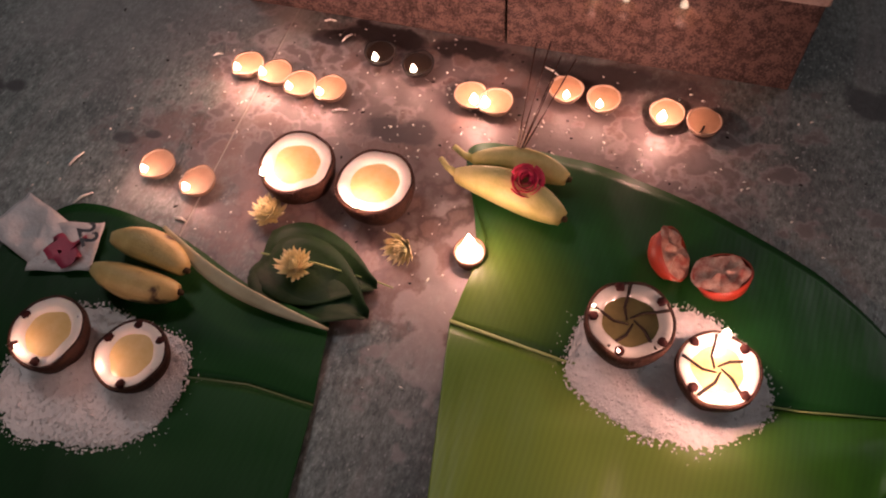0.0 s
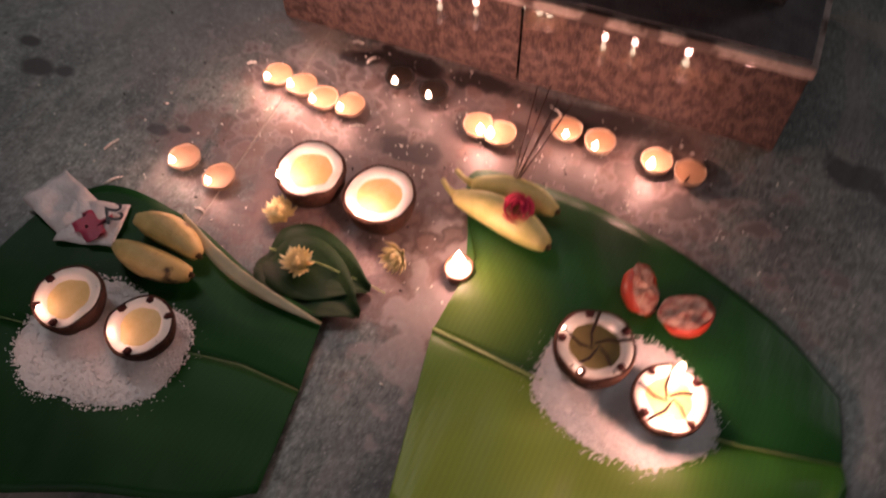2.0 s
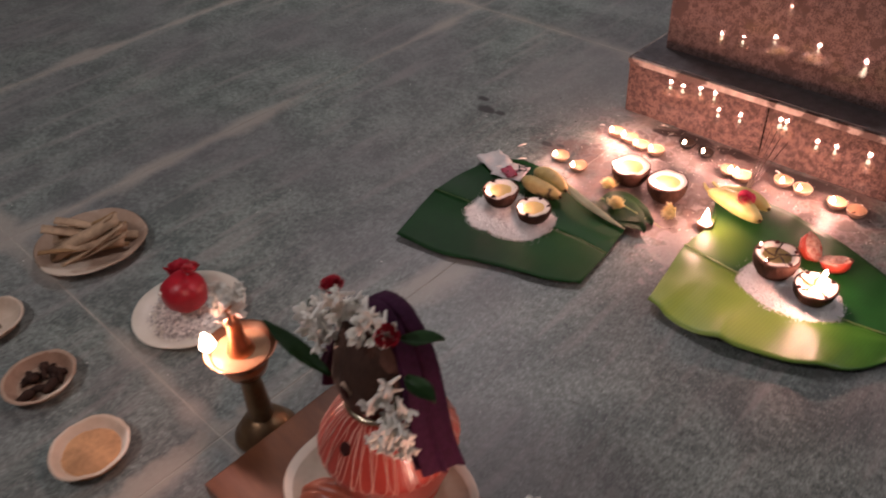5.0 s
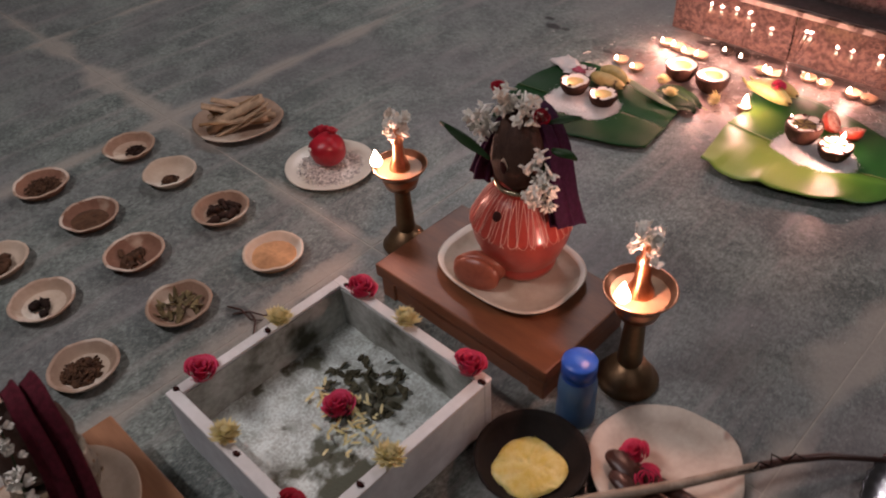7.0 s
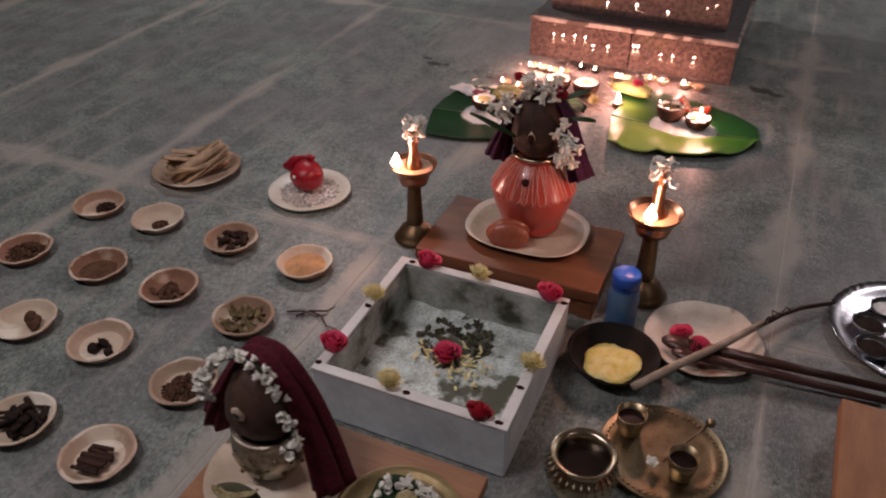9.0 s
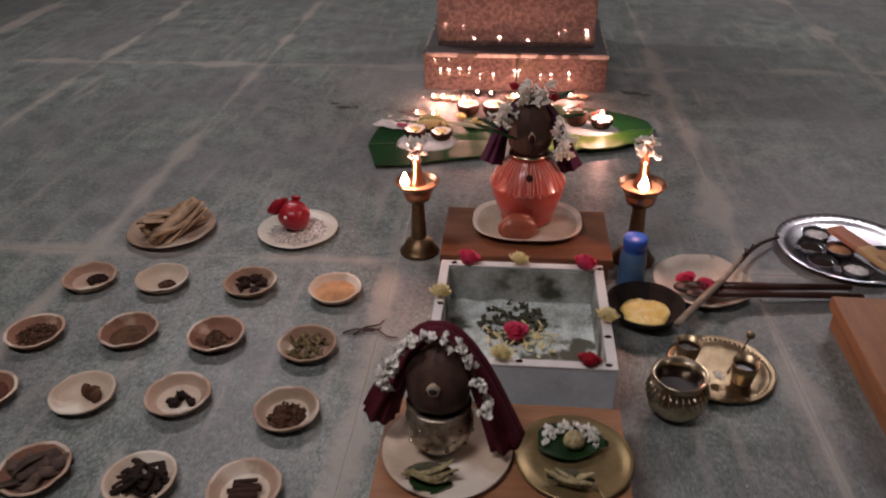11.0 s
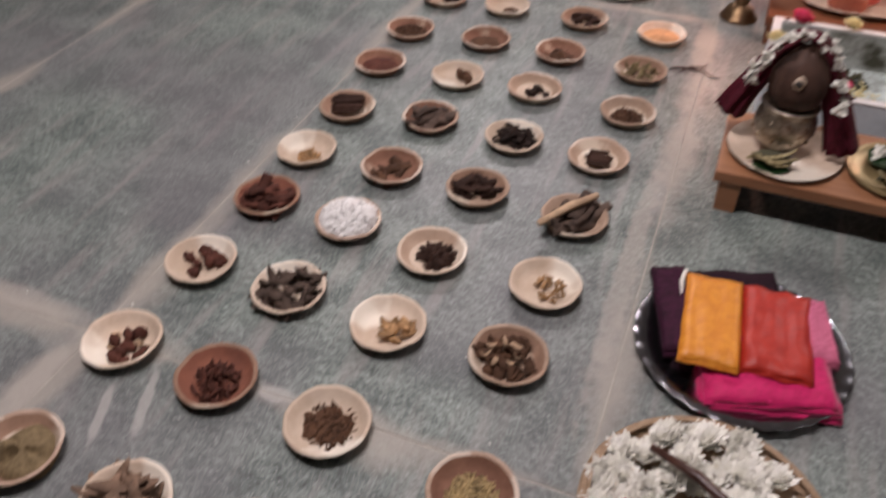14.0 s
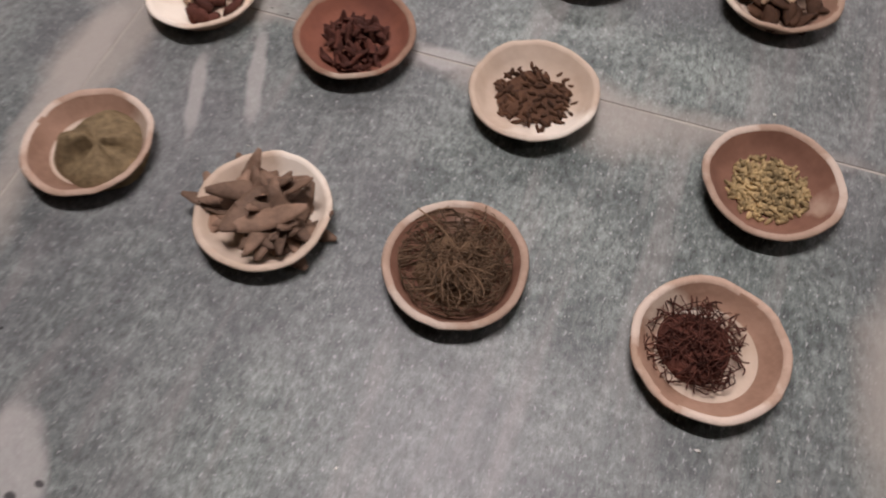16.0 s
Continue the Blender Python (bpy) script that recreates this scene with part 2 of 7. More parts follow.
# x, y, half sizes, raggedness, strength, colour
OILY, BURNT, DUST, WAX = (0.03, 0.028, 0.028), (0.016, 0.013, 0.013), (0.19, 0.115, 0.098), (0.4, 0.36, 0.34)
PALE = (0.44, 0.425, 0.395)
SPILLS = [
    (-0.7, 1.2, 0.34, 0.42, 1.2, 0.42, (0.3, 0.29, 0.28)), (-0.08, 0.86, 0.5, 0.34, 2.4, 0.75, DUST),
    (-0.2, 0.95, 0.3, 0.2, 5.0, 0.6, WAX), (0.12, 0.93, 0.26, 0.14, 5.0, 0.55, WAX), (-0.05, 0.88, 0.34, 0.24, 5.0, 0.6, (0.075, 0.05, 0.046)), (-0.03, 0.64, 0.07, 0.16, 4.0, 0.6, WAX),
    (-1.262, -2.51, 0.013, 0.085, 0.9, 0.6, PALE, 22), (-1.203, -2.46, 0.014, 0.085, 0.9, 0.6, PALE, 20), (-1.2, -2.975, 0.036, 0.075, 0.7, 0.7, PALE, 35),
    (-1.67, -2.33, 0.3, 0.034, 1.0, 0.5, (0.42, 0.385, 0.34)), (-0.99, -2.357, 0.05, 0.022, 1.0, 0.6, PALE), (-1.43, -2.54, 0.03, 0.2, 1.0, 0.48, (0.42, 0.385, 0.34)),
    (-0.45, -1.75, 0.03, 0.5, 1.4, 0.55, (0.4, 0.365, 0.32)), (-0.43, -0.62, 0.04, 0.25, 1.4, 0.55, (0.4, 0.35, 0.29)), (0.645, -1.3, 0.014, 0.9, 1.2, 0.5, PALE),
    (-1.188, -3.005, 0.008, 0.006, 0.6, 0.9, OILY), (-1.168, -2.985, 0.006, 0.004, 0.6, 0.9, OILY),
    (-0.845, 0.84, 0.042, 0.026, 0.6, 0.95, OILY), (-0.9, 0.89, 0.028, 0.019, 0.6, 0.95, OILY), (-0.795, 0.85, 0.024, 0.016, 0.6, 0.9, OILY),
    (0.475, 1.1, 0.06, 0.04, 1.6, 0.9, OILY), (0.54, 1.075, 0.04, 0.024, 1.4, 0.8, OILY), (-0.57, 0.795, 0.028, 0.014, 1.6, 0.8, OILY), (-0.53, 0.81, 0.018, 0.01, 1.4, 0.8, OILY),
    (-0.25, 1.075, 0.1, 0.034, 1.9, 0.95, BURNT), (-0.12, 1.08, 0.08, 0.026, 1.9, 0.9, BURNT), (-0.17, 0.9, 0.06, 0.035, 2.2, 0.7, OILY), (0.07, 1.07, 0.16, 0.034, 2.2, 0.85, OILY), (-0.33, 1.06, 0.05, 0.02, 1.8, 0.8, BURNT),
    (0.37, -1.42, 0.04, 0.016, 1.8, 0.75, OILY), (-0.48, -0.84, 0.06, 0.03, 2.2, 0.5, OILY),
]


def leaf_tissue(name, dark, light, spot, reach, angle, rough=0.4, gloss=0.4):
    """Leaf with fine parallel veins, paler round one spot: part leaf tone, part lamp glow put into the colour."""
    m = mat(name, dark, tuple(c * 0.65 for c in dark), rough=rough, scale=6, bump=0)
    nt = m.node_tree
    N, L = nt.nodes, nt.links
    b = N["Principled BSDF"]
    b.inputs["Specular IOR Level"].default_value = gloss
    tc = N.new("ShaderNodeTexCoord")
    ds = N.new("ShaderNodeVectorMath")
    ds.operation = "DISTANCE"
    ds.inputs[1].default_value = (*spot, 0)
    L.new(tc.outputs["Object"], ds.inputs[0])
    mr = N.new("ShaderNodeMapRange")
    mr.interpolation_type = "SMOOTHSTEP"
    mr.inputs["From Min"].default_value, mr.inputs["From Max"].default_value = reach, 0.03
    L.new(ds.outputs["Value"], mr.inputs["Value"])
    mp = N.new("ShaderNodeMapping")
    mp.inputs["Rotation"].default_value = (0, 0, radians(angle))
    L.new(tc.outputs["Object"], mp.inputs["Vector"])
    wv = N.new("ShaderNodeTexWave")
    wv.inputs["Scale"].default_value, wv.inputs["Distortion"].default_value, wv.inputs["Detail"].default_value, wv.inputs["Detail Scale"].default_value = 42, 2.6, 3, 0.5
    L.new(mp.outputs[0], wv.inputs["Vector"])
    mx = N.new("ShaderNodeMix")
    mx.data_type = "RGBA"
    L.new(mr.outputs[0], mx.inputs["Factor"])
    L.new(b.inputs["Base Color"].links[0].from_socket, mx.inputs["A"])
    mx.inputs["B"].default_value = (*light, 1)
    vr = N.new("ShaderNodeMapRange")
    vr.inputs["To Min"].default_value, vr.inputs["To Max"].default_value = 0.95, 1.03
    L.new(wv.outputs["Fac"], vr.inputs["Value"])
    hs = N.new("ShaderNodeHueSaturation")
    L.new(vr.outputs[0], hs.inputs["Value"])
    L.new(mx.outputs["Result"], hs.inputs["Color"])
    L.new(hs.outputs["Color"], b.inputs["Base Color"])
    bp = N.new("ShaderNodeBump")
    bp.inputs["Strength"].default_value, bp.inputs["Distance"].default_value = 0.1, 0.0008
    L.new(wv.outputs["Fac"], bp.inputs["Height"])
    L.new(bp.outputs[0], b.inputs["Normal"])
    return m


M = dict(
    # pale spot: yellower leaf tone plus the tealight's glow, painted into the colour
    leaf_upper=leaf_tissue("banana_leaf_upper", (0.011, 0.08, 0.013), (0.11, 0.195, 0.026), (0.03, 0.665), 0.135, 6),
    floor=stone_floor(),
    joint=mat("cement_joint", (0.5, 0.46, 0.4), (0.36, 0.33, 0.29), rough=0.9, scale=12),
    wall=mat("plaster", (0.3, 0.29, 0.28), (0.25, 0.24, 0.23), rough=0.9, scale=2),
    granite=mat("brown_granite", (0.15, 0.098, 0.085), (0.045, 0.031, 0.028), rough=0.02, scale=60, bump=0.0, fine=1.3, spot=(0.06, 0.042, 0.036), spot_at=0.62),
    granite_edge=mat("pale_stone_edge", (0.5, 0.43, 0.38), (0.3, 0.24, 0.21), rough=0.6, scale=30, spot=(0.1, 0.07, 0.06), spot_at=0.5),
    leaf=leaf_tissue("banana_leaf_dark", (0.006, 0.05, 0.009), (0.01, 0.068, 0.011), (-0.2, 0.5), 0.3, 10, 0.5, 0.16),
    # pale spot at the near edge: yellow-green blade with flame light mixed into its colour
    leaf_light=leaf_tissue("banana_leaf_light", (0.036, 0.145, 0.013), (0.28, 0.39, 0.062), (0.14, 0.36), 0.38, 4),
    rib=mat("leaf_rib", (0.42, 0.5, 0.2), (0.3, 0.4, 0.13), rough=0.5, scale=20),
    rib_green=mat("leaf_rib_green", (0.16, 0.24, 0.1), (0.08, 0.15, 0.05), rough=0.5, scale=20),
    rib_pale=mat("leaf_rib_pale", (0.62, 0.58, 0.38), (0.5, 0.45, 0.28), rough=0.55, scale=20),
    betel=mat("betel_leaf", (0.014, 0.045, 0.01), (0.008, 0.028, 0.007), rough=0.56, scale=18),
    shell=mat("coconut_shell", (0.075, 0.033, 0.02), (0.028, 0.013, 0.009), rough=0.75, scale=50, bump=0.6, stretch=(1, 1, 0.25)),
    flesh=mat("coconut_flesh", (0.82, 0.78, 0.7), (0.74, 0.68, 0.58), rough=0.5, scale=25, sub=0.15),
    ghee=mat("ghee", (0.74, 0.6, 0.3), (0.64, 0.47, 0.18), rough=0.15, scale=22, bump=0.04, coat=0.4),
    ghee_dark=mat("dark_oil", (0.17, 0.145, 0.06), (0.1, 0.085, 0.035), rough=0.05, scale=14, bump=0.01, coat=0.8),
    darkwater=mat("dark_liquid", (0.02, 0.008, 0.006), (0.012, 0.006, 0.005), rough=0.25, scale=10, bump=0),
    packet_orange=mat("tan_paper", (0.66, 0.46, 0.24), (0.56, 0.34, 0.16), rough=0.6, scale=9, bump=0.05),
    packet_salmon=mat("salmon_paper", (0.58, 0.27, 0.18), (0.48, 0.2, 0.13), rough=0.6, scale=9, bump=0.05),
    packet_ink=mat("brown_print", (0.25, 0.12, 0.06), (0.5, 0.3, 0.15), rough=0.6, scale=40),
    butter=mat("butter", (0.85, 0.74, 0.3), (0.74, 0.57, 0.12), rough=0.25, scale=40, bump=0.35, sub=0.15),
    salt=mat("salt", (0.88, 0.87, 0.84), (0.8, 0.78, 0.75), rough=0.7, scale=160, bump=0.45),
    soot=mat("soot", (0.015, 0.012, 0.012), (0.03, 0.025, 0.022), rough=0.8, scale=30),
    clay=mat("terracotta", (0.28, 0.145, 0.095), (0.19, 0.095, 0.062), rough=0.85, scale=14, bump=0.2, spot=(0.46, 0.33, 0.24), spot_at=0.62, vary=0.14),
    clay_mid=mat("brown_clay", (0.36, 0.225, 0.155), (0.25, 0.15, 0.1), rough=0.85, scale=16, bump=0.25, spot=(0.48, 0.38, 0.29), spot_at=0.58, vary=0.12),
    clay_red=mat("red_terracotta", (0.27, 0.105, 0.065), (0.19, 0.075, 0.05), rough=0.8, scale=14, bump=0.2, spot=(0.38, 0.2, 0.14), spot_at=0.66, vary=0.1),
    clay_rim=mat("worn_pink_clay", (0.52, 0.38, 0.29), (0.4, 0.28, 0.2), rough=0.88, scale=26, bump=0.3, spot=(0.64, 0.53, 0.43), spot_at=0.55, vary=0.1),
    clay_tan=mat("tan_clay", (0.44, 0.32, 0.235), (0.34, 0.235, 0.165), rough=0.85, scale=12, bump=0.2, spot=(0.62, 0.52, 0.41), spot_at=0.56, vary=0.1),
    clay_cream=mat("cream_clay", (0.62, 0.51, 0.4), (0.5, 0.39, 0.29), rough=0.85, scale=10, bump=0.2, spot=(0.76, 0.69, 0.58), spot_at=0.54, vary=0.08),
    ceramic=mat("white_plate", (0.72, 0.68, 0.58), (0.64, 0.6, 0.5), rough=0.35, scale=8, bump=0.03),
    wood=mat("red_wood_board", (0.2, 0.078, 0.034), (0.13, 0.048, 0.022), rough=0.45, scale=6, bump=0.08, stretch=(1, 5, 9)),
    wood_light=mat("light_wood_board", (0.36, 0.17, 0.082), (0.27, 0.12, 0.056), rough=0.5, scale=6, bump=0.1, stretch=(1, 9, 9)),
    wood_orange=mat("orange_wood_board", (0.4, 0.175, 0.075), (0.3, 0.12, 0.05), rough=0.5, scale=7, bump=0.1, stretch=(5, 1, 9), spot=(0.24, 0.1, 0.045), spot_at=0.68),
    stick=mat("pale_stick", (0.46, 0.38, 0.3), (0.3, 0.235, 0.175), rough=0.8, scale=26, bump=0.4, stretch=(1, 1, 0.2)),
    darkwood=mat("dark_wood", (0.07, 0.028, 0.018), (0.04, 0.016, 0.012), rough=0.35, scale=20),
    brass_worn=mat("worn_brass", (0.44, 0.345, 0.215), (0.27, 0.2, 0.12), rough=0.33, metal=1, scale=30, bump=0.14),
    brass_grey=mat("greyed_brass", (0.56, 0.5, 0.4), (0.2, 0.16, 0.12), rough=0.28, metal=0.85, scale=60, bump=0.3),
    brass=mat("brass", (0.6, 0.51, 0.37), (0.42, 0.34, 0.23), rough=0.24, metal=1, scale=26, bump=0.1),
    brass_dull=mat("dull_brass", (0.38, 0.29, 0.14), (0.24, 0.175, 0.08), rough=0.36, metal=0.65, scale=14, bump=0.08),
    brass_dark=mat("tarnished_brass", (0.26, 0.17, 0.09), (0.17, 0.1, 0.055), rough=0.42, metal=0.9, scale=18, bump=0.1),
    copper=mat("copper", (0.7, 0.36, 0.22), (0.5, 0.23, 0.13), rough=0.28, metal=1, scale=14, bump=0.04),
    steel=mat("steel", (0.4, 0.4, 0.42), (0.28, 0.28, 0.3), rough=0.2, metal=1, scale=12, bump=0.05),
    iron=mat("black_iron", (0.009, 0.007, 0.006), (0.018, 0.013, 0.01), rough=0.75, metal=0.0, scale=20),
    cement=mat("grey_painted_cement", (0.7, 0.76, 0.79), (0.52, 0.57, 0.6), rough=0.75, scale=9, bump=0.15, spot=(0.42, 0.46, 0.47), spot_at=0.66),
    rim_white=mat("white_painted_rim", (0.8, 0.79, 0.77), (0.68, 0.66, 0.63), rough=0.7, scale=12, bump=0.1, spot=(0.5, 0.46, 0.42), spot_at=0.68),
    ash=mat("ash_bed", (0.76, 0.85, 0.82), (0.42, 0.47, 0.43), rough=0.95, scale=24, bump=0.4, spot=(0.13, 0.135, 0.1), spot_at=0.55, fine=0.9),
    soot_wall=mat("sooty_inner_wall", (0.5, 0.53, 0.5), (0.2, 0.21, 0.18), rough=0.95, scale=11, bump=0.2, spot=(0.07, 0.07, 0.05), spot_at=0.62),
    rose=mat("rose_petal", (0.64, 0.055, 0.14), (0.5, 0.03, 0.085), rough=0.55, scale=40, sub=0.1),
    rose_dark=mat("dark_rose", (0.4, 0.012, 0.03), (0.28, 0.008, 0.02), rough=0.55, scale=40),
    pale_yellow=mat("pale_petal", (0.85, 0.77, 0.45), (0.76, 0.64, 0.3), rough=0.6, scale=40, sub=0.1),
    white=mat("white_petal", (0.86, 0.84, 0.78), (0.78, 0.77, 0.68), rough=0.7, scale=40, bump=0.0),
    banana=mat("banana_peel", (0.64, 0.5, 0.2), (0.5, 0.36, 0.13), rough=0.5, scale=48, spot=(0.08, 0.045, 0.02), spot_at=0.57, bump=0.2),
    banana_green=mat("banana_green", (0.62, 0.56, 0.22), (0.46, 0.44, 0.13), rough=0.5, scale=40, spot=(0.16, 0.1, 0.035), spot_at=0.6, bump=0.15),
    banana_red=mat("red_banana", (0.24, 0.068, 0.052), (0.15, 0.038, 0.03), rough=0.4, scale=14, spot=(0.08, 0.02, 0.015), spot_at=0.66),
    banana_tip=mat("banana_tip", (0.05, 0.03, 0.015), (0.1, 0.07, 0.03), rough=0.8, scale=40),
    pod=mat("dried_pod", (0.5, 0.43, 0.24), (0.17, 0.13, 0.055), rough=0.6, scale=60, bump=0.3, fine=0.9),
    tomato=mat("tomato_skin", (0.42, 0.055, 0.03), (0.32, 0.04, 0.022), rough=0.36, scale=10, bump=0.03),
    tomato_in=mat("tomato_flesh", (0.6, 0.43, 0.33), (0.3, 0.075, 0.05), rough=0.4, scale=75, bump=0.5),
    red_fruit=mat("pomegranate_skin", (0.45, 0.015, 0.03), (0.3, 0.01, 0.02), rough=0.35, scale=14),
    brown_fruit=mat("brown_fruit", (0.36, 0.115, 0.065), (0.22, 0.06, 0.035), rough=0.33, scale=12),
    plum_skin=mat("plum_skin", (0.09, 0.02, 0.045), (0.06, 0.014, 0.03), rough=0.35, scale=12),
    lime=mat("lime_skin", (0.45, 0.55, 0.1), (0.34, 0.46, 0.07), rough=0.4, scale=60),
    red_pot=mat("red_painted_pot", (0.47, 0.07, 0.048), (0.36, 0.046, 0.034), rough=0.28, scale=16, coat=0.3),
    water=mat("dark_water", (0.012, 0.009, 0.007), (0.02, 0.014, 0.01), rough=0.12, scale=8, bump=0),
    lamp_oil=mat("lamp_oil", (0.42, 0.26, 0.15), (0.32, 0.18, 0.1), rough=0.3, scale=20, bump=0.02),
    thread=mat("pale_thread", (0.78, 0.46, 0.38), (0.66, 0.34, 0.27), rough=0.6, scale=40),
    coco=mat("whole_coconut", (0.092, 0.05, 0.036), (0.05, 0.028, 0.021), rough=0.55, scale=40, bump=0.5, stretch=(1, 1, 0.3)),
    cloth_purple=mat("purple_cloth", (0.05, 0.01, 0.04), (0.03, 0.006, 0.022), rough=0.85, scale=120),
    cloth_maroon=mat("maroon_cloth", (0.095, 0.009, 0.02), (0.055, 0.006, 0.012), rough=0.85, scale=120),
    cloth_black=mat("black_maroon_cloth", (0.012, 0.003, 0.007), (0.02, 0.004, 0.01), rough=0.8, scale=120),
    cloth_pink=mat("magenta_cloth", (0.6, 0.012, 0.13), (0.48, 0.008, 0.09), rough=0.6, scale=120, sheen=0.3),
    cloth_blush=mat("blush_cloth", (0.6, 0.16, 0.26), (0.48, 0.11, 0.19), rough=0.6, scale=120),
    cloth_plum=mat("plum_cloth", (0.05, 0.008, 0.028), (0.02, 0.004, 0.012), rough=0.8, scale=60),
    cloth_orange=mat("orange_cloth", (0.75, 0.3, 0.03), (0.62, 0.21, 0.018), rough=0.45, scale=60),
    cloth_red=mat("red_cloth", (0.46, 0.03, 0.015), (0.36, 0.02, 0.011), rough=0.45, scale=60),
    blue=mat("blue_plastic", (0.02, 0.1, 0.5), (0.015, 0.08, 0.42), rough=0.35, scale=10),
    blue_bottle=mat("cloudy_blue_plastic", (0.12, 0.26, 0.48), (0.08, 0.18, 0.38), rough=0.3, scale=10, trans=0.35),
    paper=mat("white_wrapper", (0.7, 0.68, 0.66), (0.6, 0.56, 0.54), rough=0.45, scale=30, bump=0.4),
    paper_red=mat("wrapper_print", (0.45, 0.05, 0.1), (0.35, 0.04, 0.08), rough=0.5, scale=30),
    ink=mat("black_ink", (0.02, 0.02, 0.025), rough=0.5, scale=30),
    wick=mat("wick", (0.03, 0.02, 0.015), rough=0.9, scale=60),
    kumkum=mat("kumkum", (0.045, 0.012, 0.01), (0.025, 0.007, 0.006), rough=0.9, scale=60),
    flame=glow("flame", (1.0, 0.76, 0.55), 40.0),
    tube=glow("tube_glass", (0.93, 0.97, 1.0), 6.0),
    enamel=mat("white_enamel", (0.75, 0.75, 0.75), rough=0.4, scale=10),
    wet_flesh=mat("wet_coconut_flesh", (0.5, 0.49, 0.44), (0.38, 0.37, 0.32), rough=0.08, scale=25, bump=0.02, coat=0.8),
    dark_slab=mat("dark_slab", (0.15, 0.142, 0.145), (0.08, 0.075, 0.076), rough=0.3, scale=40, bump=0.05, fine=1.0),
    granite_block=mat("brown_granite_block", (0.27, 0.185, 0.165), (0.11, 0.075, 0.066), rough=0.025, scale=46, bump=0.0, fine=1.3, spot=(0.13, 0.09, 0.08), spot_at=0.58),
    plate_pale=mat("pale_plate_rim", (0.68, 0.61, 0.5), (0.58, 0.5, 0.4), rough=0.4, scale=9, bump=0.05),
    plate_tan=mat("worn_plate_face", (0.5, 0.44, 0.34), (0.36, 0.3, 0.22), rough=0.5, scale=9, bump=0.08, spot=(0.6, 0.56, 0.46), spot_at=0.6),
    plate_stained=mat("stained_leaf_plate", (0.7, 0.63, 0.53), (0.56, 0.47, 0.38), rough=0.6, scale=13, bump=0.2, spot=(0.3, 0.12, 0.085), spot_at=0.6),
    wilted=mat("wilted_leaf", (0.12, 0.115, 0.07), (0.045, 0.044, 0.027), rough=0.8, scale=40),
    basket=mat("woven_cane", (0.42, 0.3, 0.2), (0.27, 0.18, 0.11), rough=0.75, scale=60, bump=0.5),
)


# ---- mesh helpers ----
def mesh_of(name, bm, material, smooth=True):
    me = bpy.data.meshes.new(name)
    bmesh.ops.recalc_face_normals(bm, faces=bm.faces)
    bm.to_mesh(me)
    bm.free()
    for p in me.polygons:
        p.use_smooth = smooth
    for m in material if isinstance(material, (list, tuple)) else (material,):
        me.materials.append(m)
    return me


def part(name, bm, material, parent=None, label="", smooth=True, at=None):
    ob = new(name, mesh_of(name, bm, material, smooth))
    if parent:
        ob.parent = parent
    if at is not None:
        ob.matrix_basis = at
    return tagged(ob, label) if label else ob


def root(name, x, y, z, label, category, group="", rz=0.0, kind=""):
    ob = new(name)
    ob.empty_display_size = 0.05
    ob.matrix_basis = pose(x, y, z, 0, 0, rz)
    return tagged(ob, label, category, group, kind)


def thing(name, bm, material, at, label, category, group="", kind="", smooth=True):
    return tagged(part(name, bm, material, None, "", smooth, at), label, category, group, kind)


def lathe(profile, segs=40, wobble=0.0, seed=0, squash=1.0):
    """Turns (radius, height) pairs about z; a radius of 0 closes the end."""
    bm = bmesh.new()
    rings = []
    for r, z in profile:
        if r < 1e-6:
            rings.append([bm.verts.new((0, 0, z))])
            continue
        ring = []
        for k in range(segs):
            a = 2 * math.pi * k / segs
            f = 1 + wobble * noise.noise((math.cos(a) * 1.3 + seed * 7.1, math.sin(a) * 1.3, z * 9 + seed))
            dz = wobble * 0.12 * noise.noise((math.cos(a) * 1.7, math.sin(a) * 1.7 + seed * 3.3, 5.0)) if z > 0.012 else 0
            ring.append(bm.verts.new((r * f * math.cos(a), r * f * squash * math.sin(a), z + dz)))
        rings.append(ring)
    for a, b in zip(rings, rings[1:]):
        if len(a) == 1 and len(b) == 1:
            continue
        for k in range(segs):
            j = (k + 1) % segs
            if len(a) == 1:
                bm.faces.new((a[0], b[k], b[j]))
            elif len(b) == 1:
                bm.faces.new((a[k], a[j], b[0]))
            else:
                bm.faces.new((a[k], a[j], b[j], b[k]))
    return bm


def box(x0, y0, z0, x1, y1, z1, bevel=0.003, segs=2):
    bm = bmesh.new()
    bmesh.ops.create_cube(bm, size=1.0)
    for v in bm.verts:
        v.co = Vector(((x0 + x1) / 2 + v.co.x * (x1 - x0), (y0 + y1) / 2 + v.co.y * (y1 - y0), (z0 + z1) / 2 + v.co.z * (z1 - z0)))
    if bevel:
        bmesh.ops.bevel(bm, geom=bm.edges[:], offset=bevel, segments=segs, affect="EDGES", profile=0.6)
    return bm


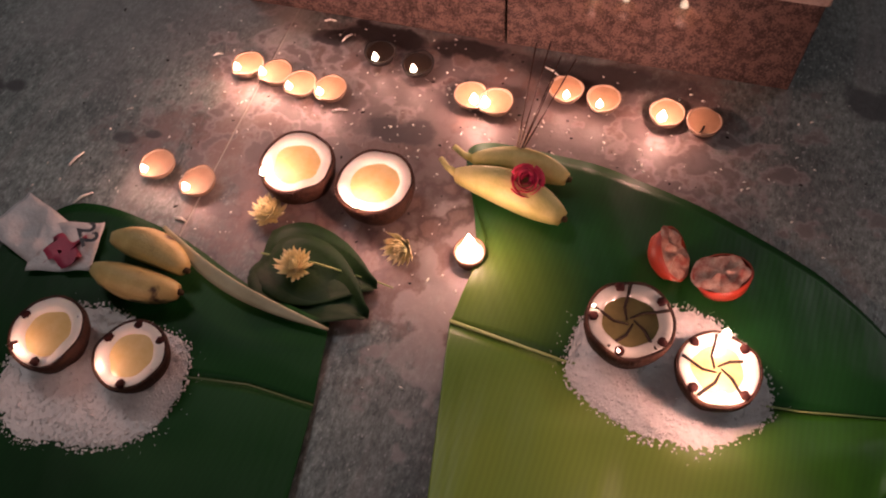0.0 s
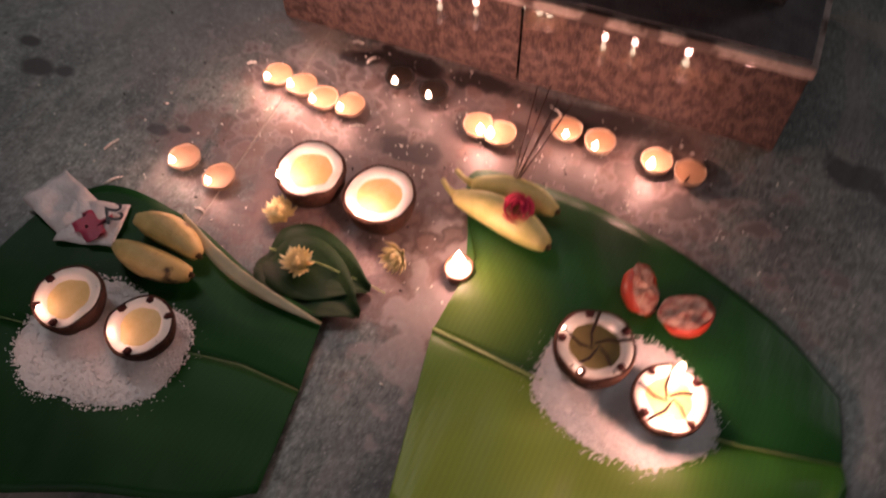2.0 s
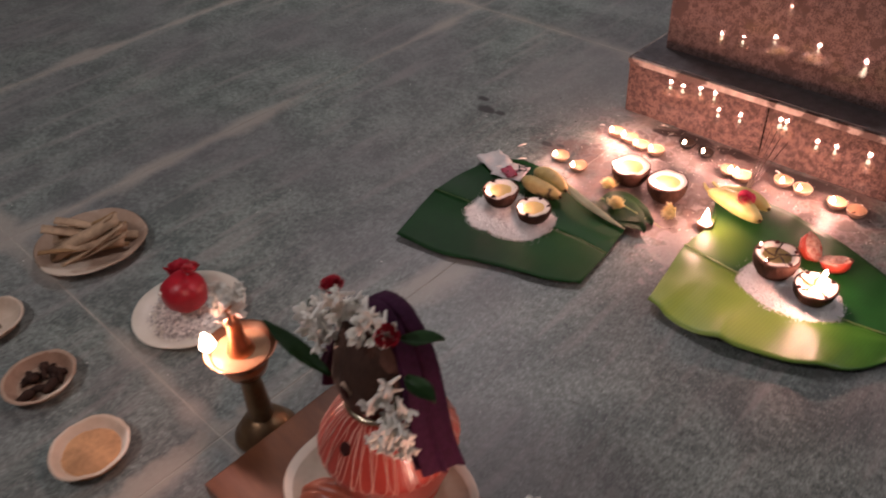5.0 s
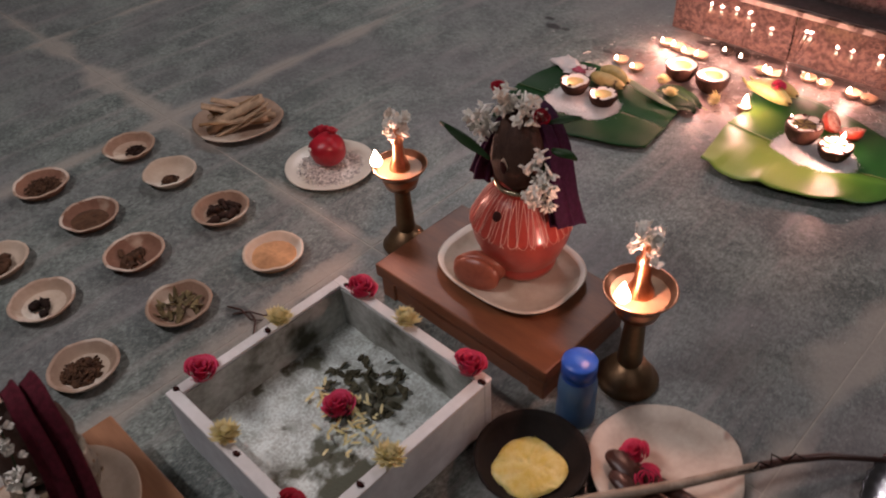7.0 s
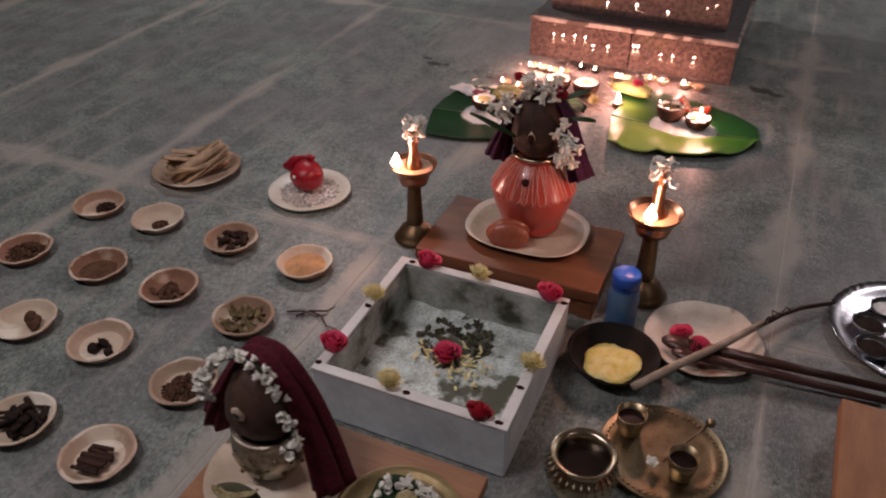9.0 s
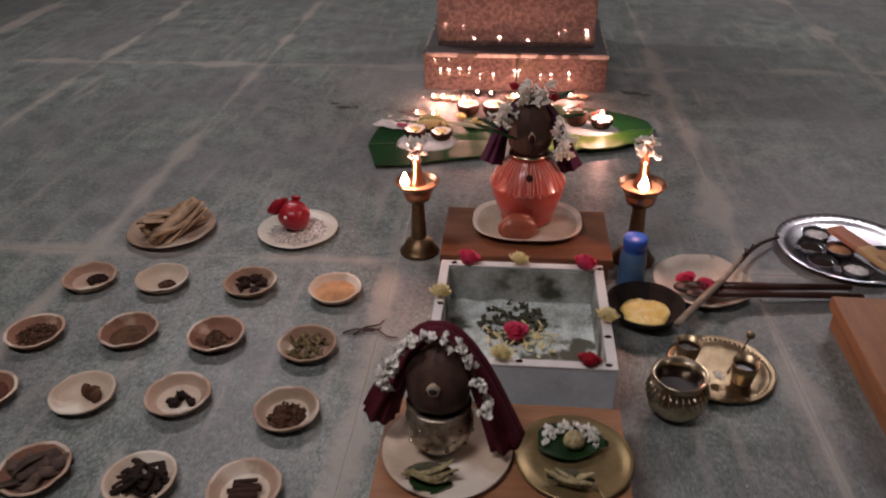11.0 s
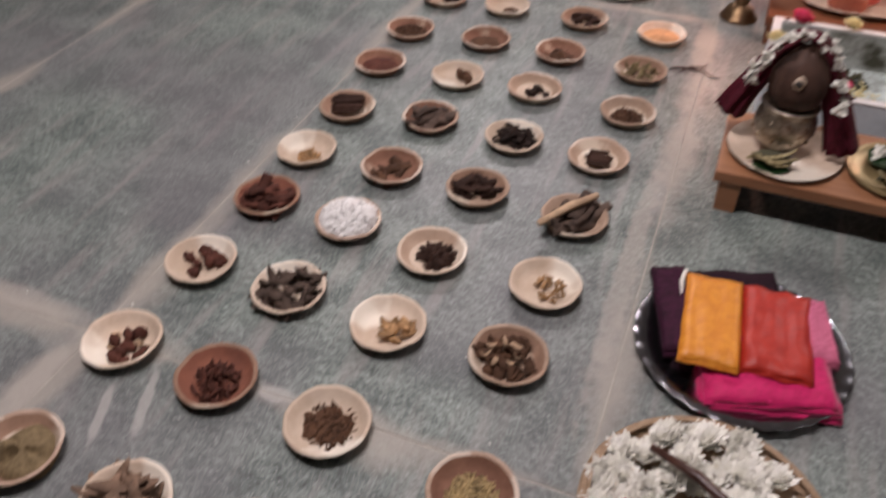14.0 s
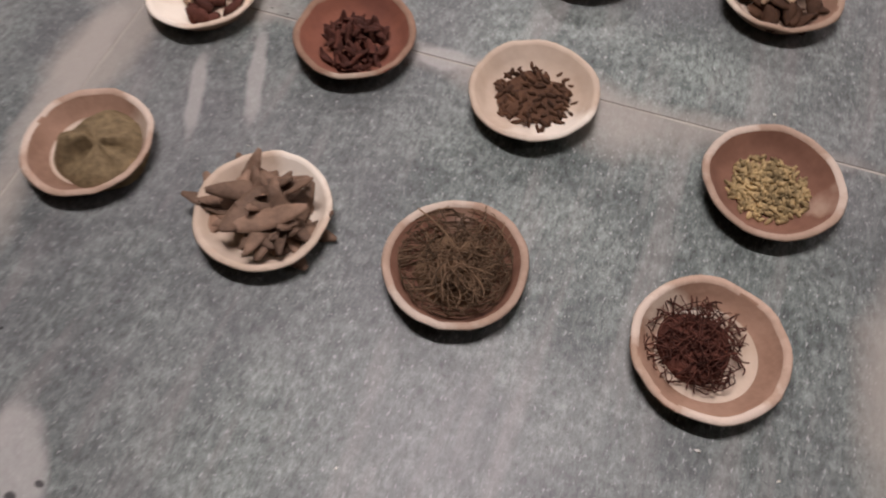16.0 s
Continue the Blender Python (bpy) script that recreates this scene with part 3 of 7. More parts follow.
def tube(points, radii, segs=8, bm=None, flat=1.0):
    """A closed tube along points; radii: one number or one a point."""
    bm = bm or bmesh.new()
    pts = [Vector(p) for p in points]
    if not isinstance(radii, (list, tuple)):
        radii = [radii] * len(pts)
    side = None
    rings = []
    for i, p in enumerate(pts):
        d = (pts[min(i + 1, len(pts) - 1)] - pts[max(i - 1, 0)]).normalized()
        if side is None:
            side = d.cross(Vector((0, 0, 1)))
            if side.length < 0.05:
                side = d.cross(Vector((1, 0, 0)))
        side = (side - d * side.dot(d)).normalized()
        up = side.cross(d)
        rings.append([bm.verts.new(p + radii[i] * (side * math.cos(2 * math.pi * k / segs) + up * flat * math.sin(2 * math.pi * k / segs))) for k in range(segs)])
    for a, b in zip(rings, rings[1:]):
        for k in range(segs):
            j = (k + 1) % segs
            bm.faces.new((a[k], a[j], b[j], b[k]))
    bm.faces.new(rings[0])
    bm.faces.new(rings[-1][::-1])
    return bm


def blob(r, sx=1.0, sy=1.0, sz=1.0, rough=0.1, freq=2.0, seed=0, sub=2, bm=None, m=None):
    """A lumpy ball."""
    bm = bm or bmesh.new()
    made = bmesh.ops.create_icosphere(bm, subdivisions=sub, radius=1.0)["verts"]
    for v in made:
        f = 1 + rough * noise.noise(v.co * freq + Vector((seed * 3.7, seed * 1.3, seed)))
        v.co = Vector((v.co.x * sx, v.co.y * sy, v.co.z * sz)) * r * f
        if m is not None:
            v.co = m @ v.co
    return bm


def sheet(fn, nu, nv, thick=0.002, bm=None):
    """A curved sheet with thickness: fn(u, v) gives a point for u, v from 0 to 1."""
    bm = bm or bmesh.new()
    g = [[Vector(fn(i / nu, j / nv)) for j in range(nv + 1)] for i in range(nu + 1)]
    top = [[bm.verts.new(p) for p in row] for row in g]
    low = []
    for i in range(nu + 1):
        row = []
        for j in range(nv + 1):
            a = g[min(i + 1, nu)][j] - g[max(i - 1, 0)][j]
            b = g[i][min(j + 1, nv)] - g[i][max(j - 1, 0)]
            n = a.cross(b)
            n = n.normalized() if n.length > 1e-12 else Vector((0, 0, 1))
            row.append(bm.verts.new(g[i][j] - n * thick))
        low.append(row)
    for i in range(nu):
        for j in range(nv):
            bm.faces.new((top[i][j], top[i + 1][j], top[i + 1][j + 1], top[i][j + 1]))
            bm.faces.new((low[i][j], low[i][j + 1], low[i + 1][j + 1], low[i + 1][j]))
    edge = [(i, 0) for i in range(nu)] + [(nu, j) for j in range(nv)] + [(i, nv) for i in range(nu, 0, -1)] + [(0, j) for j in range(nv, 0, -1)]
    for (a, b), (c, d) in zip(edge, edge[1:] + edge[:1]):
        bm.faces.new((top[a][b], low[a][b], low[c][d], top[c][d]))
    return bm


def islands(bm):
    """The separate pieces of a bmesh, each as a bmesh of its own."""
    bm.verts.index_update()
    seen, out = set(), []
    for v in bm.verts:
        if v.index in seen:
            continue
        stack, group = [v], []
        seen.add(v.index)
        while stack:
            w = stack.pop()
            group.append(w)
            for e in w.link_edges:
                o = e.other_vert(w)
                if o.index not in seen:
                    seen.add(o.index)
                    stack.append(o)
        piece = bmesh.new()
        twin = {w.index: piece.verts.new(w.co) for w in group}
        for f in {f for w in group for f in w.link_faces}:
            piece.faces.new([twin[w.index] for w in f.verts])
        out.append(piece)
    bm.free()
    return out


def pieces(name, piece, bm, material, at, label, category, group=""):
    """A thing made of loose pieces, each a part."""
    r = new(name)
    r.empty_display_size, r.matrix_basis = 0.05, at
    for b in islands(bm):
        part(piece, b, material, r)
    return tagged(r, label, category, group)


def petal(bm, m, length, width, curl=0.3, thick=0.0006):
    """One petal from the origin along +x, curling up, set at m."""
    def fn(u, v):
        w = width * math.sin(math.pi * min(1, 0.12 + 0.88 * u)) ** 0.6 * (v - 0.5)
        a = curl * u
        return m @ Vector((length * u * math.cos(a), w, length * u * math.sin(a) + 2.0 * w * w / max(width, 1e-4)))
    return sheet(fn, 4, 2, thick, bm)


def flower(r, rings, petals, width, seed=0, lift=0.2):
    """A bloom of many petals in rings, about the origin."""
    rnd = random.Random(seed)
    bm = bmesh.new()
    for k in range(rings):
        f = 1 - 0.62 * k / max(1, rings - 1) if rings > 1 else 1
        for i in range(petals):
            a = 2 * math.pi * (i + 0.5 * (k % 2) + rnd.uniform(-0.2, 0.2)) / petals
            up = lift + 1.1 * k / rings + rnd.uniform(-0.12, 0.12)
            m = Matrix.Translation((0, 0, r * 0.08 + r * 0.1 * k)) @ Matrix.Rotation(a, 4, "Z") @ Matrix.Rotation(-up, 4, "Y")
            petal(bm, m, r * f * rnd.uniform(0.85, 1.1), width * r * (0.7 + 0.3 * f), curl=0.5)
    return bm


def rose(r, seed=0):
    """Overlapping cupped petals in a spiral."""
    rnd = random.Random(seed)
    bm = bmesh.new()
    for i in range(17):
        t = i / 16
        a = i * 2.4 + rnd.uniform(-0.2, 0.2)
        d = r * (0.12 + 0.62 * t)
        open_ = 0.12 + 0.75 * t
        def fn(u, v, a=a, d=d, open_=open_, t=t):
            s = (v - 0.5) * (2.3 - 0.9 * t)
            rr = d + r * 0.42 * u * open_ + 0.1 * r * (u ** 3)
            h = r * (1.25 - 0.5 * t) * u * (1 - 0.25 * abs(v - 0.5) ** 2 * 4)
            return (rr * math.cos(a + s), rr * math.sin(a + s), h)
        sheet(fn, 3, 5, r * 0.02, bm)
    return bm


# ---- the hall ----
def closed_hall():
    for name, b in (("wall_north", (-6.2, 6.0, 0, 6.2, 6.2, 3.3)), ("wall_south", (-6.2, -7.2, 0, 6.2, -7.0, 3.3)),
                    ("wall_east", (6.0, -7.0, 0, 6.2, 6.0, 3.3)), ("wall_west", (-6.2, -7.0, 0, -6.0, 6.0, 3.3))):
        thing(name, box(*b, bevel=0), M["wall"], pose(0, 0, 0), "plain plastered hall wall", "wall", kind="structure", smooth=False)
    thing("ceiling", box(-6.2, -7.2, 3.3, 6.2, 6.2, 3.5, bevel=0), M["wall"], pose(0, 0, 0), "plain plastered hall ceiling", "ceiling", kind="structure", smooth=False)
    for place, watts in TUBES:
        r = root("tube_light", place[0], place[1], 3.3, "white fluorescent tube light under the ceiling", "ceiling light", "tube lights")
        part("housing", box(-0.62, -0.05, -0.09, 0.62, 0.05, 0, 0.008), M["enamel"], r)
        part("tube", tube([(-0.6, 0, -0.12), (0.6, 0, -0.12)], 0.018, 12), M["tube"], r)


closed_hall()

# joints of the floor between the slabs
JOINTS_X = [-6.0, -5.05, -4.1, -3.22, -2.31, -1.405, -0.412, 0.645, 1.68, 2.7, 3.7, 4.85, 6.0]
JOINTS_Y = [-7.0, -6.1, -4.24, -2.357, -0.468, 1.45, 3.35, 5.2, 6.0]


def pedestal():
    """A granite plinth with a block on it, polished, with pale chipped edges."""
    r = root("stone_pedestal", -0.07, 1.535, 0, "polished brown granite pedestal with a pale chipped edge", "pedestal", rz=-0.4)
    for x0, x1 in ((-0.43, 0.008), (0.011, 0.43)):
        part("base_slab", box(x0, -0.43, 0, x1, 0.43, 0.158, 0.003), M["granite"], r, smooth=False)
    part("top_edge", box(-0.434, -0.434, 0.158, 0.434, 0.434, 0.178, 0.004), M["granite_edge"], r, "pale chipped stone edge", False)
    part("top_slab", box(-0.424, -0.424, 0.176, 0.424, 0.424, 0.1825, 0.002), M["dark_slab"], r, smooth=False)
    part("upper_block", box(-0.375, -0.325, 0.18, 0.37, 0.36, 1.15, 0.006), M["granite_block"], r, smooth=False)


pedestal()


# ---- flames ----
def flame_bm(h, w):
    return lathe([(0, 0), (w * 0.6, h * 0.1), (w, h * 0.28), (w * 0.8, h * 0.5), (w * 0.4, h * 0.75), (0, h)], 12)


def flame(parent, x, y, z, h=0.02, power=1.0, w=None):
    """A flame on a wick, with the light that it gives."""
    body = part("flame", flame_bm(h, w or h * 0.3), M["flame"], parent, "bright warm flame", at=pose(x, y, z + 0.002))
    part("wick", tube([(0, 0, -0.005), (0, 0, 0.002)], 0.0009, 6), M["wick"], body, "black burnt wick")
    if power:
        d = bpy.data.lights.new("flame_light", "POINT")
        d.energy, d.color, d.shadow_soft_size = FLAME_POWER * power, FLAME_COLOUR, 0.006
        ob = new("flame_light", d)
        ob.matrix_basis = parent.matrix_basis @ pose(x, y, z + h + 0.012)


# ---- banana leaves ----
def leaf_sheet(outline_a, outline_b, wave, seed, ripple=0.0):
    """A strip of leaf between two edges (each a list of x, y), ribbed across."""
    def along(line, u):
        s = u * (len(line) - 1)
        i = min(int(s), len(line) - 2)
        f = s - i
        p0, p1, p2, p3 = (Vector((*line[max(0, min(len(line) - 1, i + k))], 0)) for k in (-1, 0, 1, 2))
        return 0.5 * ((2 * p1) + (p2 - p0) * f + (2 * p0 - 5 * p1 + 4 * p2 - p3) * f * f + (3 * p1 - p0 - 3 * p2 + p3) * f ** 3)

    def fn(u, v):
        a, b = along(outline_a, u), along(outline_b, u)
        p = a.lerp(b, v)
        z = 0.004 + wave * (0.5 + 0.5 * noise.noise((p.x * 9 + seed, p.y * 9, seed))) * min(1, 3 * v) + 0.00008 * math.sin(u * 170) * min(1, 4 * v) + 0.0004 * noise.noise((u * 14, v * 3, seed))
        s = 21 * u + 2.2 * noise.noise((u * 6, v * 1.5, seed + 3))
        z += ripple * (0.6 + 0.5 * noise.noise((u * 5, seed, 1))) * (0.5 + 0.5 * math.sin(s)) ** 2 * v ** 1.3
        return (p.x, p.y, z + 0.002)
    return sheet(fn, 150, 14, 0.0012)


# left leaf: rib from its far end to the cut end, one half on each side of it
r = root("banana_leaf", 0, 0, 0, "dark green banana leaf piece lying on the stone floor", "leaf", "banana leaves")
RIB_L = [(-0.66, 0.41), (-0.5, 0.43), (-0.34, 0.465), (-0.23, 0.48), (-0.143, 0.476)]
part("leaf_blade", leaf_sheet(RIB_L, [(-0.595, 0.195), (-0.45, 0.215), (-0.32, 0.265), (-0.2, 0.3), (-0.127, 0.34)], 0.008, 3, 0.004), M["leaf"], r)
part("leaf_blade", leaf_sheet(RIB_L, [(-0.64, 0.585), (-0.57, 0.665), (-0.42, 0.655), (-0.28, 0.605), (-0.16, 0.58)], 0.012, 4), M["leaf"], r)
part("rib", tube([(x, y, 0.009) for x, y in RIB_L], [0.0015, 0.0012, 0.001, 0.0009, 0.0008], 8, flat=0.6), M["rib_green"], r, "green leaf rib")


def strip_fn(u, v):
    c = Vector((-0.425, 0.655, 0)).lerp(Vector((-0.155, 0.568, 0)), u) + Vector((-0.016, -0.03, 0)) * math.sin(math.pi * u) * 0.7
    w = 0.015 * math.sin(math.pi * (0.06 + 0.9 * u)) ** 0.8
    return (c.x + w * 0.45 * (v - 0.5), c.y + w * (v - 0.5), 0.022 + 0.012 * math.sin(math.pi * u) + 0.012 * (v - 0.5) * math.sin(math.pi * u))


part("leaf_edge", sheet(strip_fn, 24, 3, 0.002), M["rib_pale"], r, "pale curled leaf edge")
r = root("banana_leaf", 0, 0, 0, "bright green banana leaf lying on the stone floor", "leaf", "banana leaves")
RIB_R = [(-0.016, 0.622), (0.13, 0.605), (0.28, 0.602), (0.4, 0.612), (0.515, 0.632)]
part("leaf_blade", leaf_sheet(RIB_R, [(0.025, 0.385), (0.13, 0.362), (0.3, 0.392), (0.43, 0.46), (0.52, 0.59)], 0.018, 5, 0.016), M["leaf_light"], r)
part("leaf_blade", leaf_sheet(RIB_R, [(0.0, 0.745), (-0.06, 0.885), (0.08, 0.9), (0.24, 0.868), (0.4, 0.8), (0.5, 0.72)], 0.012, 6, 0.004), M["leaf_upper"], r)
part("rib", tube([(x, y, 0.01) for x, y in RIB_R], [0.0026, 0.0019, 0.0016, 0.0012, 0.0009], 8, flat=0.6), M["rib"], r, "pale green leaf rib")


# ---- halved coconuts with oil ----
def coconut_half(x, y, z, rad, h, dots, lines, ghee, flames, label, tilt=(0, 0), group="coconut halves"):
    r = root("coconut_half", x, y, z, label, "coconut", group)
    r.matrix_basis = pose(x, y, z, tilt[0], tilt[1], 0)
    R = rad
    part("shell", lathe([(0, 0.001), (R * 0.42, 0.0), (R * 0.72, h * 0.18), (R * 0.92, h * 0.48), (R, h * 0.82), (R * 0.99, h), (R * 0.92, h * 1.003), (R * 0.9, h * 0.8), (R * 0.5, h * 0.12), (0, h * 0.1)], 40, 0.05, int(x * 50)), M["shell"], r, "dark fibrous shell")
    part("flesh", lathe([(R * 0.9, h * 0.9), (R * 0.915, h * 1.0), (R * 0.885, h * 1.012), (R * 0.72, h * 1.005), (R * 0.645, h * 0.965), (R * 0.56, h * 0.82), (R * 0.4, h * 0.6), (0, h * 0.55)], 40, 0.05, int(x * 50)), M["wet_flesh" if ghee == "ghee_dark" else "flesh"], r, "white coconut flesh")
    part("oil", lathe([(R * 0.655, h * 0.915), (R * 0.3, h * 0.915), (0, h * 0.915)], 36), M[ghee], r, "yellow ghee in the hollow" if ghee == "ghee" else "dark lamp oil in the hollow")
    for k in range(dots):
        a = 2 * math.pi * (k + 0.3) / max(dots, 1) + 0.4
        part("dot", blob(0.0068, 1, 1, 0.35, 0.3, 2, k, 1), M["kumkum"], r, "dark red kumkum dot", at=pose(R * 0.83 * math.cos(a), R * 0.83 * math.sin(a), h * 1.03))
    for k in range(lines):
        a = 2 * math.pi * (k + 0.15) / lines + 0.3
        b = a + 0.35
        pts = [(R * 0.08 * math.cos(b + 1), R * 0.08 * math.sin(b + 1), h * 0.92), (R * 0.36 * math.cos(b), R * 0.36 * math.sin(b), h * 0.93),
               (R * 0.62 * math.cos(a + 0.08), R * 0.62 * math.sin(a + 0.08), h * 0.97), (R * 0.88 * math.cos(a), R * 0.88 * math.sin(a), h * 1.03)]
        part("wick", tube(pts, [0.0012, 0.0018, 0.0018, 0.0022], 6), M["wick"], r, "black soaked wick")
    for fx, fy, fh, fp in flames:
        flame(r, fx * R, fy * R, h * 1.02, fh, fp)
    return r


coconut_half(-0.272, 0.776, 0.0, 0.052, 0.057, 0, 0, "ghee", [(-0.62, -0.62, 0.016, 1.3)], "halved coconut lamp with yellow ghee on the floor")
coconut_half(-0.157, 0.768, 0.0, 0.0525, 0.06, 0, 0, "ghee", [(-0.2, -0.85, 0.016, 1.3)], "halved coconut lamp with yellow ghee on the floor")
coconut_half(-0.471, 0.465, 0.016, 0.0475, 0.045, 6, 0, "ghee", [(-0.45, -0.6, 0.008, 0.14)], "halved coconut with red dots on a heap of salt")
coconut_half(-0.363, 0.467, 0.012, 0.0455, 0.04, 6, 0, "ghee", [(-0.55, -0.55, 0.008, 0.14)], "halved coconut with red dots on a heap of salt")
coconut_half(0.194, 0.645, 0.014, 0.051, 0.062, 5, 5, "ghee_dark", [(-0.85, 0.1, 0.006, 0.12), (-0.15, -0.85, 0.006, 0.12)], "halved coconut with dark oil and wicks on salt")
coconut_half(0.297, 0.618, 0.014, 0.0465, 0.046, 4, 5, "ghee", [(0.05, 0.85, 0.018, 1.2), (0.1, -0.8, 0.02, 1.4)], "brightly lit coconut lamp with wicks on salt")


def salt_heap(points, h, seed, label):
    """A low uneven heap with a grainy edge, about its middle."""
    cx, cy = sum(p[0] for p in points) / len(points), sum(p[1] for p in points) / len(points)
    bm = bmesh.new()
    n = 180
    rings = []
    ang = sorted((math.atan2(y - cy, x - cx), math.hypot(x - cx, y - cy)) for x, y in points)

    def radius(a):
        w = [(math.exp(-((math.atan2(math.sin(a - b), math.cos(a - b))) / 0.55) ** 2), d) for b, d in ang]
        return sum(k * d for k, d in w) / sum(k for k, d in w)
    for f in (1.0, 0.96, 0.88, 0.75, 0.55, 0.3):
        ring = []
        for k in range(n):
            a = 2 * math.pi * k / n - math.pi
            q = radius(a) * f * (1 + (0.03 * noise.noise((k * 0.7, seed, 0)) + 0.04 * noise.noise((k * 0.14, seed, 4))) * f)
            z = 0.009 + h * (1 - f ** 2.2) + (0.0015 * noise.noise((q * math.cos(a) * 160, q * math.sin(a) * 160, seed)) if f < 1 else 0)
            ring.append(bm.verts.new((q * math.cos(a), q * math.sin(a), max(z, 0.008))))
        rings.append(ring)
    for a, b in zip(rings, rings[1:]):
        for k in range(n):
            bm.faces.new((a[k], a[(k + 1) % n], b[(k + 1) % n], b[k]))
    bm.faces.new(rings[-1])
    rnd = random.Random(seed)
    for k in range(2300):
        a = rnd.uniform(-math.pi, math.pi)
        f = math.sqrt(rnd.uniform(0.02, 1.0)) if k < 1400 else rnd.uniform(0.93, 1.05) if k < 2200 else rnd.uniform(1.0, 1.22)
        q = radius(a) * f
        s = rnd.uniform(0.0007, 0.0018) if k < 2200 else rnd.uniform(0.0004, 0.0009)
        m = Matrix.Translation((q * math.cos(a), q * math.sin(a), 0.0098 + h * max(0.0, 1 - f ** 2.2)))
        if k % 2:
            bmesh.ops.create_cube(bm, size=s * 1.6, matrix=m @ Matrix.Rotation(rnd.uniform(0, 3), 4, (rnd.random(), rnd.random(), 1)))
        else:
            blob(s, 1, 1, 0.8, 0, 1, 0, 1, bm, m)
    thing("salt", bm, M["salt"], pose(cx, cy, 0), label, "salt", "salt heaps", kind="stuff")


salt_heap([(-0.52, 0.368), (-0.396, 0.352), (-0.308, 0.434), (-0.326, 0.515), (-0.408, 0.545), (-0.535, 0.44)], 0.012, 2, "white salt heap spread on a banana leaf")
salt_heap([(0.145, 0.585), (0.215, 0.52), (0.355, 0.545), (0.365, 0.62), (0.263, 0.715), (0.13, 0.64)], 0.012, 5, "white salt heap spread on a banana leaf")


# ---- clay diyas ----
def diya(x, y, turn, lit, power, sooty=False):
    label = "small sooty black clay lamp with a flame" if sooty else "small round clay lamp with oil and a flame"
    r = root("clay_lamp", x, y, 0, label if lit else "small round clay lamp with an unlit wick", "lamp", "clay lamps", turn)
    bm = lathe([(0, 0), (0.014, 0), (0.0205, 0.006), (0.0245, 0.015), (0.0252, 0.0185), (0.0225, 0.0185), (0.019, 0.012), (0, 0.009)], 28, 0.03, int(x * 90))
    for v in bm.verts:  # pinched lip towards +x
        a = math.atan2(v.co.y, v.co.x)
        if abs(a) < 0.6 and v.co.z > 0.01:
            v.co.x *= 1 + 0.15 * (1 - abs(a) / 0.6)
    part("dish", bm, M["soot" if sooty else "clay_tan"], r)
    part("oil", lathe([(0.0222, 0.0168), (0.01, 0.0172), (0, 0.0172)], 24), M["water" if sooty else "lamp_oil"], r, "dark lamp oil" if sooty else "amber lamp oil")
    if lit:
        flame(r, 0.02, 0, 0.017, 0.017 if power < 0.7 else 0.022, power)
    else:
        part("wick", tube([(0.008, 0.002, 0.016), (0.026, 0, 0.02)], 0.0012, 6), M["wick"], r, "black burnt wick")


for x, y, a, p in [(-0.436, 0.962, -115, 0.6), (-0.386, 0.956, -140, 0.6), (-0.341, 0.943, -120, 0.5), (-0.293, 0.944, -115, 0.6), (-0.487, 0.753, -115, 0.35),
                   (-0.416, 0.739, -110, 0.35), (-0.243, 1.03, -90, 0.25), (-0.179, 1.02, -90, 0.35), (-0.085, 0.978, -60, 0.8), (-0.045, 0.974, -130, 0.8),
                   (0.048, 1.02, -80, 0.4), (0.104, 1.014, -100, 0.35), (0.195, 1.008, -110, 1.1)]:
    diya(x, y, a, True, p, -0.25 < x < -0.17 and y > 1.01)
diya(0.247, 1.004, -100, False, 0)

# tealight beside the leaf
r = root("tealight", -0.016, 0.718, 0, "small clay tealight burning brightly beside the leaf", "candle")
part("cup", lathe([(0, 0), (0.017, 0), (0.021, 0.022), (0.0195, 0.022), (0.018, 0.015), (0, 0.014)], 28, 0.02), M["clay"], r)
part("wax", lathe([(0.0185, 0.0165), (0.008, 0.017), (0, 0.017)], 24), M["flesh"], r, "pale melted wax")
flame(r, 0, 0, 0.018, 0.044, 1.3, 0.0095)


# ---- bananas ----
def banana_bm(length, fat, bend, seed):
    n = 16
    pts, rad = [], []
    for i in range(n + 1):
        u = i / n
        pts.append(((u - 0.5) * length, bend * math.sin(math.pi * u), fat + 0.004 * math.sin(math.pi * u)))
        k = math.sin(math.pi * (0.06 + 0.88 * u)) ** 0.55
        rad.append(max(0.0035, fat * k * (1 + 0.05 * math.sin(5 * u + seed))))
    bm = tube(pts, rad, 10)
    bm.verts.index_update()
    for v in bm.verts:  # five blunt ridges along the fruit
        c = Vector(pts[v.index // 10])
        v.co = c + (v.co - c) * (1.07 if v.index % 2 else 0.93)
    return bm


def banana(parent, x, y, z, rz, length, fat, bend, material, seed, tip_ends=(1,), stem=0.0):
    m = pose(x, y, z, 0, 0, rz)
    ob = part("fruit", banana_bm(length, fat, bend, seed), M[material], parent, at=m)
    for e in tip_ends:
        s = 1 if e > 0 else -1
        part("tip", tube([(s * (length / 2 - 0.004), 0, fat), (s * (length / 2 + 0.006), 0, fat)], [0.0055, 0.0035], 8), M["banana_tip"], parent, "black dried banana tip", at=m)
    if stem:
        part("stem", tube([(-length / 2 + 0.003, 0, fat), (-length / 2 - stem * 0.5, 0.004, fat + 0.002), (-length / 2 - stem, 0.012, fat + 0.004)], [0.006, 0.0045, 0.004], 8), M["banana_green"], parent, "green banana stem", at=m)


r = root("banana_pair", -0.42, 0.585, 0.012, "two short yellow bananas with brown specks on a leaf", "banana", "bananas")
